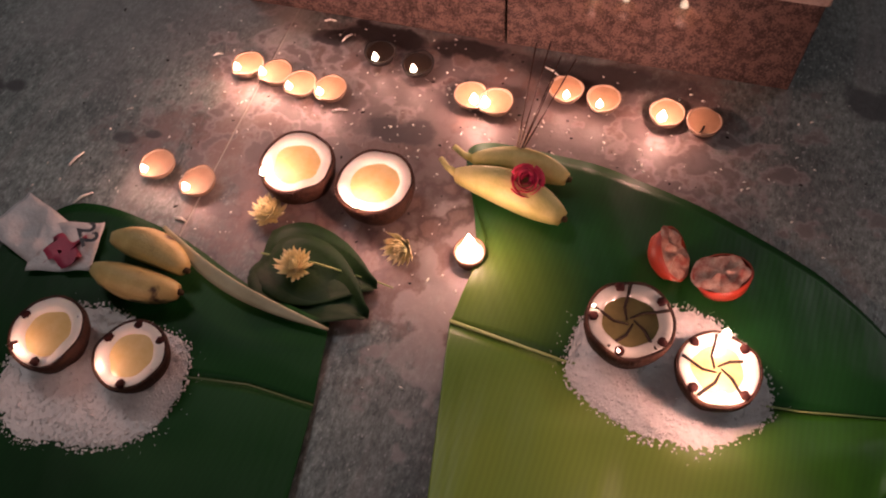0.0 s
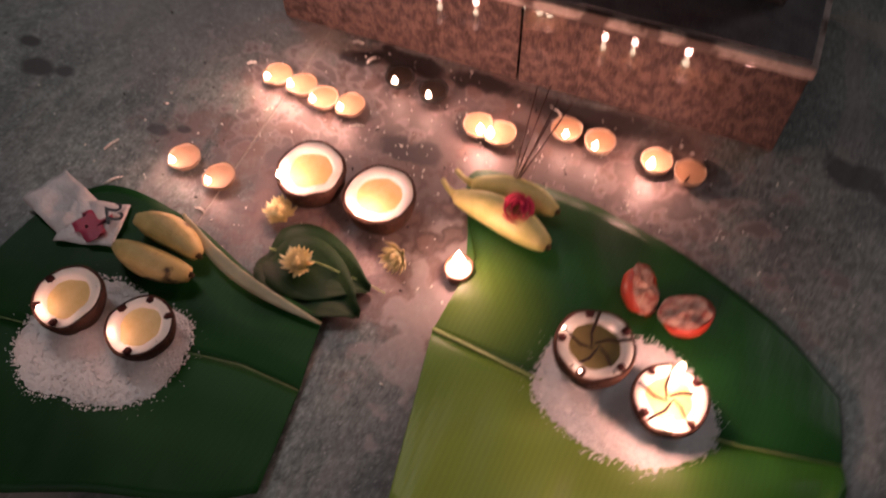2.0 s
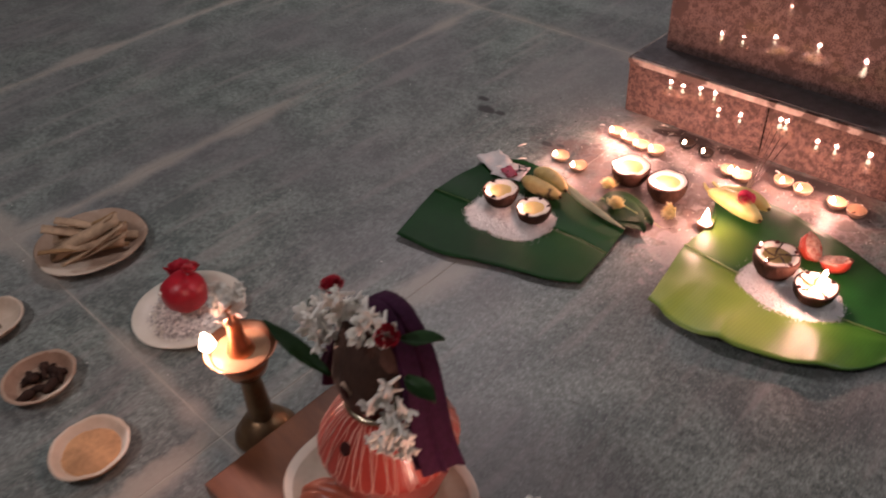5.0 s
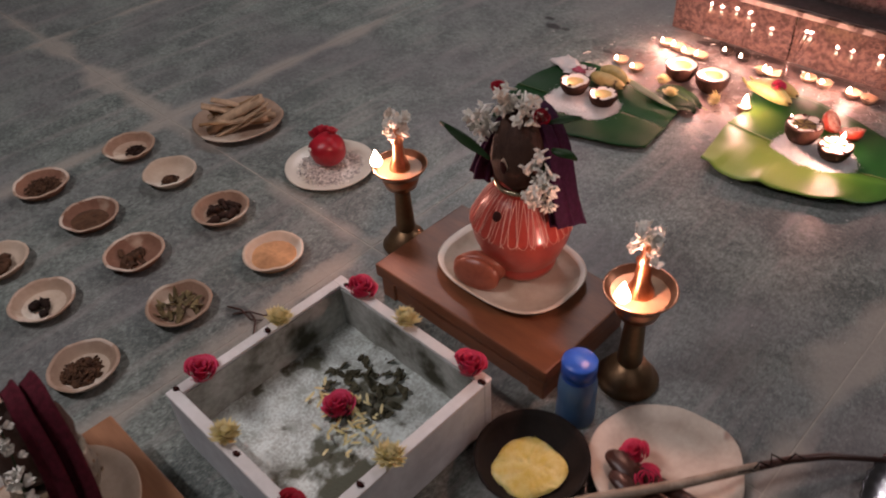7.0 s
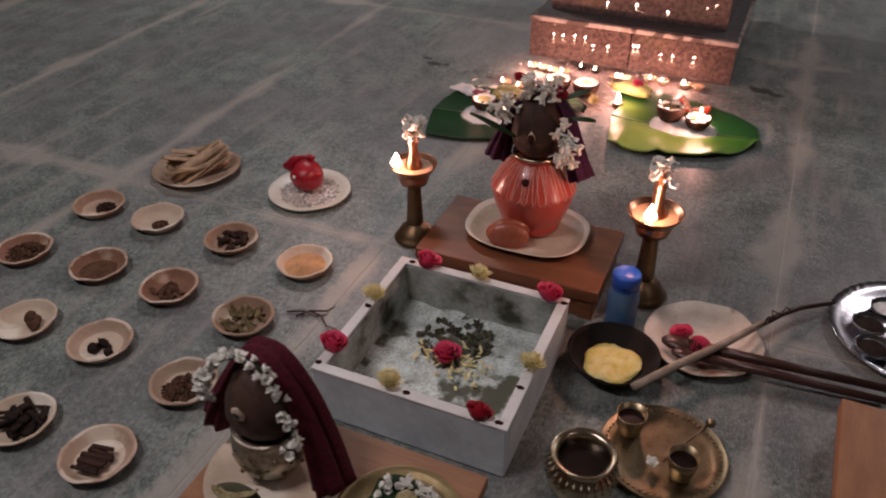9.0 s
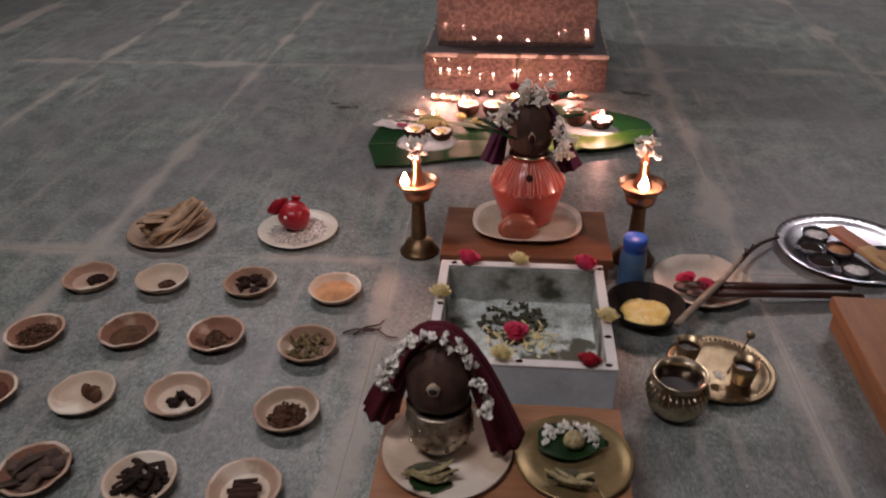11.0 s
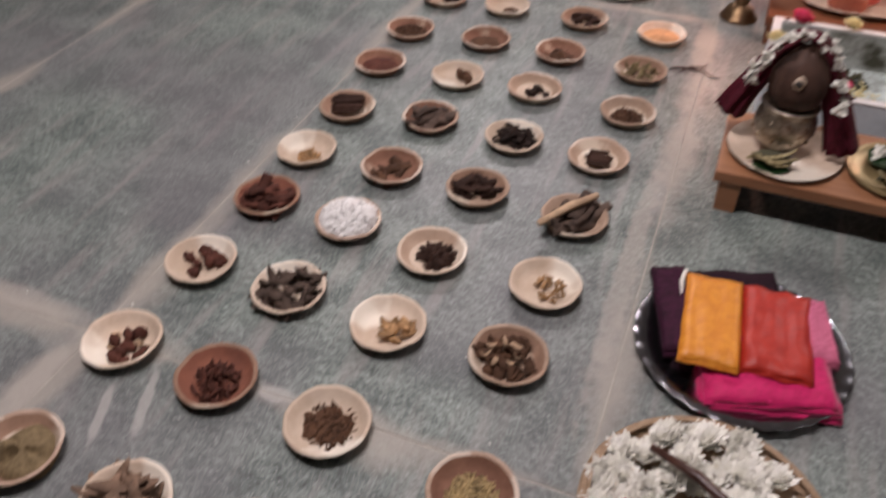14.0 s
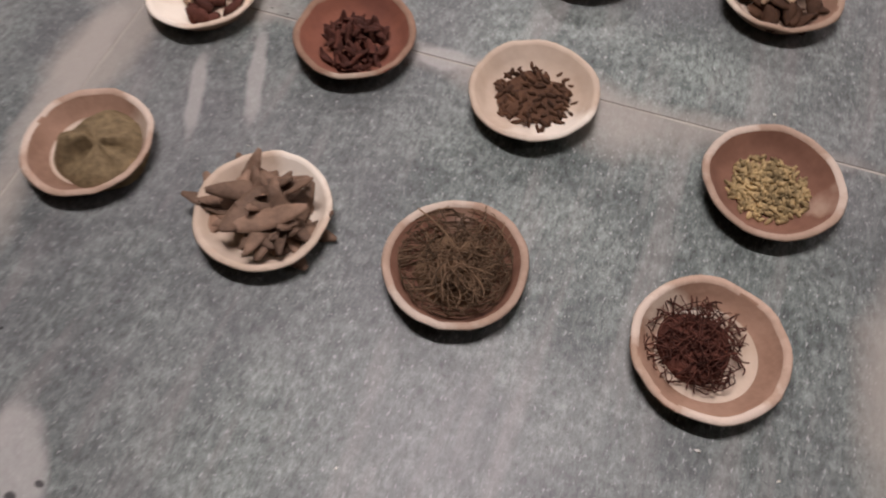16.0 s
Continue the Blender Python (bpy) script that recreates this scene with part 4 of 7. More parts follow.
banana(r, 0.004, 0.02, 0, -10, 0.116, 0.0232, 0.009, "banana", 1, (1,))
banana(r, 0.006, -0.019, 0, -2, 0.122, 0.0232, -0.007, "banana", 2, (1, -1))
r = root("banana_pair", 0.01, 0.82, 0.012, "two yellow-green bananas with stems on a leaf", "banana", "bananas")
banana(r, 0.008, 0.031, 0, -1, 0.13, 0.021, 0.01, "banana_green", 3, (1,), 0.03)
banana(r, 0.004, -0.018, 0, -13, 0.155, 0.0255, 0.01, "banana_green", 4, (1,), 0.03)


# ---- loose flowers by the leaves ----
def bloom(name, bm, material, at, label, category="flower", group="loose flowers"):
    if name == "rose":
        return pieces(name, "petal", bm, M[material], at, label, category, group)
    return thing(name, bm, M[material], at, label, category, group)


bloom("rose", rose(0.02, 1), "rose", pose(0.033, 0.815, 0.056, 20, 10, 0), "red rose bud resting on the bananas")
bloom("chrysanthemum", flower(0.031, 6, 20, 0.2, 5, 0.05), "pale_yellow", pose(-0.298, 0.714, 0.004), "pale yellow chrysanthemum lying on the floor")
bloom("chrysanthemum", flower(0.029, 6, 20, 0.2, 6, 0.05), "pale_yellow", pose(-0.229, 0.641, 0.014), "pale yellow chrysanthemum on a betel leaf")
bloom("chrysanthemum", flower(0.034, 5, 16, 0.17, 7, 0.3), "pale_yellow", pose(-0.1, 0.712, 0.012, 55, 0, -20), "yellow chrysanthemum lying on its side")


def betel_fn(u, v):
    w = 0.062 * math.sin(math.pi * min(0.97, 0.1 + 0.9 * u) ** 0.8) ** 0.8
    x, y = 0.165 * u, w * 2 * (v - 0.5) * (1 - 0.1 * u)
    return (x, y, 0.005 + 0.012 * abs(v - 0.5) ** 1.5 * 2.4 + 0.004 * math.sin(u * 9) + 0.003 * math.sin(v * 11 + u * 5))


r = root("betel_leaves", -0.285, 0.655, 0, "two glossy dark green betel leaves on the floor", "leaf")
part("leaf_blade", sheet(betel_fn, 14, 8, 0.001), M["betel"], r, at=pose(0, 0, 0, 0, 0, -4))
part("leaf_blade", sheet(betel_fn, 14, 8, 0.001), M["betel"], r, at=pose(0.01, -0.01, 0.004, 0, 0, -16))
part("rib", tube([(0.0, 0, 0.009), (0.08, 0, 0.016), (0.165, -0.002, 0.006), (0.185, -0.004, 0.004)], [0.0014, 0.0012, 0.001, 0.0008], 6), M["rib"], r, "leaf rib")

# halved tomato
r = root("halved_tomato", 0.262, 0.755, 0.01, "red tomato cut open into two halves", "tomato")
for s, m in ((0, pose(-0.029, 0.01, 0.03, 2, 50, 6)), (1, pose(0.03, -0.004, 0.03, -12, -20, -4))):
    bm = lathe([(0, -0.03), (0.016, -0.028), (0.029, -0.018), (0.035, 0.0), (0.0325, 0.001)], 28, 0.05, s)
    part("skin", bm, M["tomato"], r, "glossy red skin", at=m)
    bm = lathe([(0.033, 0.0), (0.025, 0.003), (0.016, -0.002), (0.007, 0.004), (0, 0.002)], 28, 0.3, s + 5)
    for v in bm.verts:
        q = math.hypot(v.co.x, v.co.y)
        if q < 0.03:
            v.co.z += 0.0045 * noise.noise((v.co.x * 130, v.co.y * 130, s)) + 0.003 * math.sin(5 * math.atan2(v.co.y, v.co.x))
    part("cut_face", bm, M["tomato_in"], r, "seedy pink cut flesh", at=m)

# empty wrapper with its number
r = root("packet_wrapper", -0.58, 0.6, 0.0, "crumpled white printed packet wrapper on a leaf", "packet")


def wrap(w, d, seed, h=0.012):
    def fn(u, v):
        x, y = w * (u - 0.5), d * (v - 0.5)
        return (x, y, 0.014 + h * noise.noise((u * 3 + seed, v * 3, seed)) + h)
    return sheet(fn, 14, 10, 0.0008)


part("back_sheet", wrap(0.1, 0.075, 2, 0.009), M["paper"], r, at=pose(-0.03, 0.01, -0.004, 0, 0, -20))
front = pose(0.035, -0.005, 0.001, 0, 0, 14)
part("front_sheet", wrap(0.09, 0.075, 4, 0.004), M["paper"], r, at=front)
part("print", sheet(lambda u, v: (-0.02 + 0.045 * u + 0.006 * math.sin(9 * v), -0.03 + 0.04 * v + 0.008 * math.sin(7 * u), 0.0235), 8, 6, 0.0006), M["paper_red"], r, "crimson printed panel", at=front)
text = bpy.data.curves.new("number", "FONT")
text.body, text.size, text.extrude, text.align_x, text.offset = "22", 0.034, 0.0003, "CENTER", 0.0008
text.materials.append(M["ink"])
num = new("number", text)
num.parent = r
num.matrix_basis = front @ pose(0.022, 0.008, 0.027, 0, 0, -62)

# incense sticks leaning out of the banana
r = root("incense_sticks", 0.008, 0.862, 0.035, "thin brown incense sticks stuck in a banana", "incense")
for k, (dx, dy, dz) in enumerate([(0.045, 0.035, 0.17), (0.062, 0.045, 0.16), (0.03, 0.045, 0.18), (0.012, 0.05, 0.17), (0.04, 0.025, 0.14)]):
    part("stick", tube([(0, 0, -0.01), (dx, dy, dz)], 0.0009, 6), M["darkwood"], r)
    part("handle", tube([(-dx * 0.06, -dy * 0.06, -0.012), (dx * 0.28, dy * 0.28, dz * 0.28)], 0.0009, 6), M["stick"], r)

# spent matches and wicks on the floor
for k, (x, y, a, l) in enumerate([(-0.31, 1.06, 60, 0.02), (-0.575, 0.68, 50, 0.03), (-0.27, 0.915, 20, 0.025), (-0.42, 0.68, -5, 0.018), (-0.5, 0.98, 30, 0.016),
                                  (-0.35, 1.09, 10, 0.02), (-0.62, 0.74, 70, 0.03), (0.02, 1.06, -30, 0.03)]):
    thing("cotton_wick", tube([(-l / 2, 0, 0.003), (0, 0.002, 0.004), (l / 2, 0, 0.003)], [0.0012, 0.002, 0.0012], 6), M["white"], pose(x, y, 0, 0, 0, a), "loose white cotton wick dropped on the floor", "wick", "cotton wicks")

rnd = random.Random(77)
for name, material, n, label in (("pale_grit", "white", 520, "pale grit and wax crumbs scattered on the floor"), ("dark_grit", "soot", 170, "dark ash crumbs scattered on the floor")):
    bm = bmesh.new()
    for k in range(n):
        x, y = (rnd.gauss(-0.1, 0.28), rnd.gauss(0.9, 0.16)) if k % 4 else (rnd.uniform(-2.0, 1.0), rnd.uniform(-2.9, 1.05))
        if y > 1.09 and -0.52 < x < 0.38:
            y -= 0.2
        blob(rnd.uniform(0.0006, 0.0019), rnd.uniform(1, 2.4), 1, 0.5, 0.3, 2, k, 1, bm, pose(x, y, 0.001, 0, 0, rnd.uniform(0, 360)))
    thing(name, bm, M[material], pose(0, 0, 0), label, "grit", kind="stuff")


# ---- clay dishes in rows, each with an offering ----
def dish_bm(seed, R=0.078, h=0.0285, base=0.05, wall=0.009):
    bm = lathe([(0, 0.0), (base, 0.0), (base + 0.008, 0.003), (R * 0.9, h * 0.62), (R, h * 0.93), (R - 0.001, h), (R - wall * 0.7, h * 1.01), (R - wall, h * 0.93),
                  (R * 0.84 - wall * 0.5, h * 0.55), (base + 0.001, 0.0085), (base - 0.008, 0.0065), (0, 0.006)], 44, 0.03, seed)
    for v in bm.verts:  # pinched, chipped rim
        if v.co.z > h * 0.8:
            d = Vector((v.co.x, v.co.y, 0)).normalized()
            v.co += d * 0.0015 * noise.noise(d * 4.5 + Vector((seed * 7, 0, v.co.z * 60))) + Vector((0, 0, 0.0026 * noise.noise(d * 3.2 + Vector((0, seed * 5, 0)))))
    return bm


DISH_MESH = {}


def clay_dish(x, y, colour, seed, turn):
    key = (colour, seed % 5)
    if key not in DISH_MESH:
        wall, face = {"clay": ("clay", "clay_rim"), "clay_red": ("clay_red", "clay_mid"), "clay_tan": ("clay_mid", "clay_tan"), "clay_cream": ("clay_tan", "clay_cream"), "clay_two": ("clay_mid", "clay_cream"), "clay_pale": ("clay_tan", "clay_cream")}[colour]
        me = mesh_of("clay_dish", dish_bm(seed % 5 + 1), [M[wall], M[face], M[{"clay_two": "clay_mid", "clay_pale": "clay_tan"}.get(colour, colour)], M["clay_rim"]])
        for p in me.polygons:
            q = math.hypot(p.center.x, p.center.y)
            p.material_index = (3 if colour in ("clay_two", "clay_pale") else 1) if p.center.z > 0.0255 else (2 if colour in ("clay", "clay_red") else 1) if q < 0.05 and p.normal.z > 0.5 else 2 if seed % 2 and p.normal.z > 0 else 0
        DISH_MESH[key] = me
    ob = new("clay_dish", DISH_MESH[key])
    ob.matrix_basis = pose(x, y, 0, 0, 0, turn)
    words = {"clay": "brown terracotta dish standing on the stone floor", "clay_red": "dark red terracotta dish standing on the stone floor",
             "clay_tan": "tan clay dish with pale patches on the floor", "clay_cream": "cream clay dish with a worn rim on the floor",
             "clay_two": "brown clay dish with a cream base and rim", "clay_pale": "pale tan clay dish with a cream base"}
    return tagged(ob, words[colour], "dish", "clay dishes in rows")


def tint(name, c, rough=0.8, scale=60, bump=0.3):
    m = mat(name, c, tuple(k * 0.55 for k in c), rough=rough, scale=scale, bump=bump)
    nt = m.node_tree
    b = nt.nodes["Principled BSDF"]
    geo, hs, mr = nt.nodes.new("ShaderNodeNewGeometry"), nt.nodes.new("ShaderNodeHueSaturation"), nt.nodes.new("ShaderNodeMapRange")
    mr.inputs["To Min"].default_value, mr.inputs["To Max"].default_value = 0.6, 1.5
    src = b.inputs["Base Color"].links[0].from_socket
    nt.links.new(geo.outputs["Random Per Island"], mr.inputs["Value"])
    nt.links.new(mr.outputs[0], hs.inputs["Value"])
    nt.links.new(src, hs.inputs["Color"])
    nt.links.new(hs.outputs["Color"], b.inputs["Base Color"])
    return m


S = dict(
    dark=tint("dark_spice", (0.042, 0.02, 0.013)), black=tint("black_spice", (0.024, 0.013, 0.009)), brown=tint("brown_spice", (0.1, 0.05, 0.027)),
    bark=tint("bark", (0.105, 0.072, 0.055), scale=40), red=tint("red_spice", (0.1, 0.035, 0.023)), tan=tint("tan_pieces", (0.42, 0.25, 0.12)),
    olive=tint("olive_seed", (0.42, 0.31, 0.15)), green=tint("ground_herb", (0.19, 0.14, 0.075), scale=120), orange=tint("orange_powder", (0.54, 0.3, 0.15), scale=14, bump=0.05),
    white=tint("white_lumps", (0.8, 0.78, 0.76), scale=80), leafy=tint("dry_leaf", (0.24, 0.155, 0.105), rough=0.7, scale=30), fibre=tint("fibre", (0.19, 0.12, 0.07), scale=40),
    pale=tint("pale_bark", (0.64, 0.45, 0.29), scale=30), rice=tint("rice", (0.78, 0.74, 0.68), scale=80), herb=tint("dry_green_leaf", (0.2, 0.155, 0.075)))


def on_disc(rnd, R):
    a, q = rnd.uniform(0, 2 * math.pi), R * math.sqrt(rnd.random())
    return q * math.cos(a), q * math.sin(a), q


def powder(R, h, seed, rough=0.12):
    bm = lathe([(R, 0.0), (R * 0.93, h * 0.35), (R * 0.7, h * 0.75), (R * 0.4, h * 0.95), (R * 0.15, h), (0, h)], 40, rough, seed)
    for v in bm.verts:
        v.co.z += 0.002 * noise.noise(v.co * 90 + Vector((seed, 0, 0))) if v.co.z > 0.002 else 0
    return bm


def seeds(R, h, seed, n, size, long=1.8, thin=0.6):
    rnd = random.Random(seed)
    bm = powder(R * 0.82, h * 0.5, seed, 0.3)
    for _ in range(n):
        x, y, q = on_disc(rnd, R)
        z = h * max(0.12, 1 - (q / R) ** 2) * rnd.uniform(0.6, 1.0)
        m = pose(x, y, z, rnd.uniform(-40, 40), rnd.uniform(-40, 40), rnd.uniform(0, 360))
        blob(size * rnd.uniform(0.7, 1.2), long, 0.8, thin, 0.2, 2, rnd.random() * 9, 1, bm, m)
    return bm


def chunks(R, h, seed, n, size, long=1.3):
    rnd = random.Random(seed)
    bm = bmesh.new()
    for k in range(n):
        x, y, q = on_disc(rnd, R)
        s = size * rnd.uniform(0.65, 1.15)
        z = s * 0.55 + h * max(0, 1 - (q / R) ** 2) * rnd.random()
        blob(s, long, rnd.uniform(0.6, 1), rnd.uniform(0.5, 0.8), 0.55, 1.8, rnd.random() * 30, 2, bm, pose(x, y, z, rnd.uniform(-30, 30), rnd.uniform(-30, 30), rnd.uniform(0, 360)))
    return bm


def strips(R, h, seed, n, length, width, curl, flat=False, spread=360, thick=0.0016):
    """Bark curls or dry leaves, piled."""
    rnd = random.Random(seed)
    bm = bmesh.new()
    for k in range(n):
        x, y, q = on_disc(rnd, R)
        z = 0.004 + h * (k / n) * max(0.25, 1 - (q / R) ** 2 * 0.7)
        m = pose(x, y, z, rnd.uniform(-22, 22), rnd.uniform(-24, 24), rnd.uniform(0, spread) + 20)
        l, w, c, s = length * rnd.uniform(0.7, 1.15), width * rnd.uniform(0.75, 1.2), curl * rnd.uniform(0.5, 1.2), rnd.random() * 9
        def fn(u, v, m=m, l=l, w=w, c=c, s=s):
            taper = (math.sin(math.pi * (0.04 + 0.92 * u)) ** 0.7) if flat else 1 - 0.18 * noise.noise((u * 4, s, 0))
            a = c * (v - 0.5)
            r_ = w / max(c, 0.2)
            p = Vector((l * (u - 0.5), r_ * math.sin(a) * taper, r_ * (math.cos(a) - 1) + 0.004 * math.sin(u * 5 + s) + (0.12 * l * (u - 0.5) ** 2 * 4 if flat else 0)))
            return m @ p
        sheet(fn, 7, 4, thick, bm)
    return bm


def turned(bm, degrees):
    bmesh.ops.rotate(bm, verts=bm.verts, cent=(0, 0, 0), matrix=Matrix.Rotation(radians(degrees), 3, "Z"))
    return bm


def fibres(R, h, seed, n, length, thick, bend=1.2, up=0.5):
    rnd = random.Random(seed)
    bm = powder(R * 0.8, h * 0.55, seed, 0.2)
    for _ in range(n):
        x, y, q = on_disc(rnd, R)
        z = 0.003 + h * max(0.15, 1 - (q / R) ** 2) * rnd.uniform(0.5, 1.0)
        a, l, b = rnd.uniform(0, 6.28), length * rnd.uniform(0.5, 1.1), rnd.uniform(-bend, bend)
        pts = []
        px, py, pz = x, y, z
        for k in range(6):
            pts.append((px, py, pz))
            px, py = px + l / 5 * math.cos(a), py + l / 5 * math.sin(a)
            pz = max(0.004, pz + rnd.uniform(-0.3, up) * l / 8)
            a += b / 5
            d = math.hypot(px, py)
            if d > R * 1.1:
                px, py = px * R * 1.1 / d, py * R * 1.1 / d
        tube(pts, thick * rnd.uniform(0.6, 1.2), 4, bm)
    return bm


def sticks(R, seed, n, length, thick, angle, h=0.012, bend=0.0):
    rnd = random.Random(seed)
    bm = bmesh.new()
    for k in range(n):
        o = (k / max(1, n - 1) - 0.5) * 2 * R * 0.75
        a = radians(angle + rnd.uniform(-9, 9))
        l = length * rnd.uniform(0.75, 1.1)
        c = Vector((-math.sin(a) * o, math.cos(a) * o, h + thick + rnd.uniform(0, h)))
        d = Vector((math.cos(a), math.sin(a), rnd.uniform(-0.08, 0.08)))
        s = rnd.random() * 9
        pts = [c + d * l * (u - 0.5) + Vector((0, 0, bend * math.sin(math.pi * u))) for u in (0, 0.25, 0.5, 0.75, 1)]
        t = thick * rnd.uniform(0.75, 1.25)
        tube(pts, [t * (1 + 0.2 * noise.noise((i, s, 0))) for i in range(5)], 7, bm, flat=0.75)
    return bm


PIECE = {"bark_bundle": "stick", "dried_roots": "root", "bark_chips": "chip", "dark_pods": "pod", "bark_slabs": "bark_piece", "bark_flakes": "flake", "split_nuts": "nut", "betel_nuts": "nut",
         "resin_lumps": "lump", "curled_pods": "pod", "dried_berries": "berry", "dried_flower_heads": "flower_head", "resin_shards": "shard", "dried_leaf_pile": "leaf", "dried_petals": "petal"}


def offering(x, y, z, name, bm, material, label):
    if name in PIECE:
        pieces(name, PIECE[name], bm, S[material], pose(x, y, z), label, "offering", "offerings in clay dishes")
        return
    thing(name, bm, S[material] if material in S else M[material], pose(x, y, z), label, "offering", "offerings in clay dishes", kind="stuff" if "seed" in name or "clove" in name or "fibre" in name or "stamen" in name or "flower_pile" in name or "herb_p" in name else "")


def white_heap():
    bm = powder(0.07, 0.036, 62, 0.08)
    rnd = random.Random(62)
    for _ in range(260):
        x, y, q = on_disc(rnd, 0.068)
        blob(rnd.uniform(0.003, 0.0065), 1.3, 1, 0.7, 0.4, 2, rnd.random() * 9, 1, bm, Matrix.Translation((x, y, 0.006 + 0.034 * (1 - (q / 0.072) ** 2.5))))
    return bm


# row by row from the far end: place, dish, and its filling
ROW_Y = [(-0.652, -0.644, -0.645, -0.661), (-0.922, -0.899, -0.898, -0.923), (-1.164, -1.151, -1.138, -1.169), (-1.426, -1.393, -1.401, -1.408),
         (-1.651, -1.643, -1.648, -1.667), (-1.863, -1.871, -1.902, -1.908), (-2.111, -2.119, -2.134, -2.126), (-2.364, -2.373, -2.389, -2.427), (-2.632, -2.648, -2.640, -2.645)]
ROW_X = [(-1.314, -1.093, -0.825, -0.567), (-1.332, -1.081, -0.839, -0.585), (-1.328, -1.082, -0.85, -0.574), (-1.306, -1.069, -0.829, -0.601),
         (-1.309, -1.073, -0.844, -0.598), (-1.300, -1.080, -0.859, -0.598), (-1.316, -1.094, -0.859, -0.610), (-1.325, -1.102, -0.861, -0.575), (-1.330, -1.092, -0.870, -0.602)]
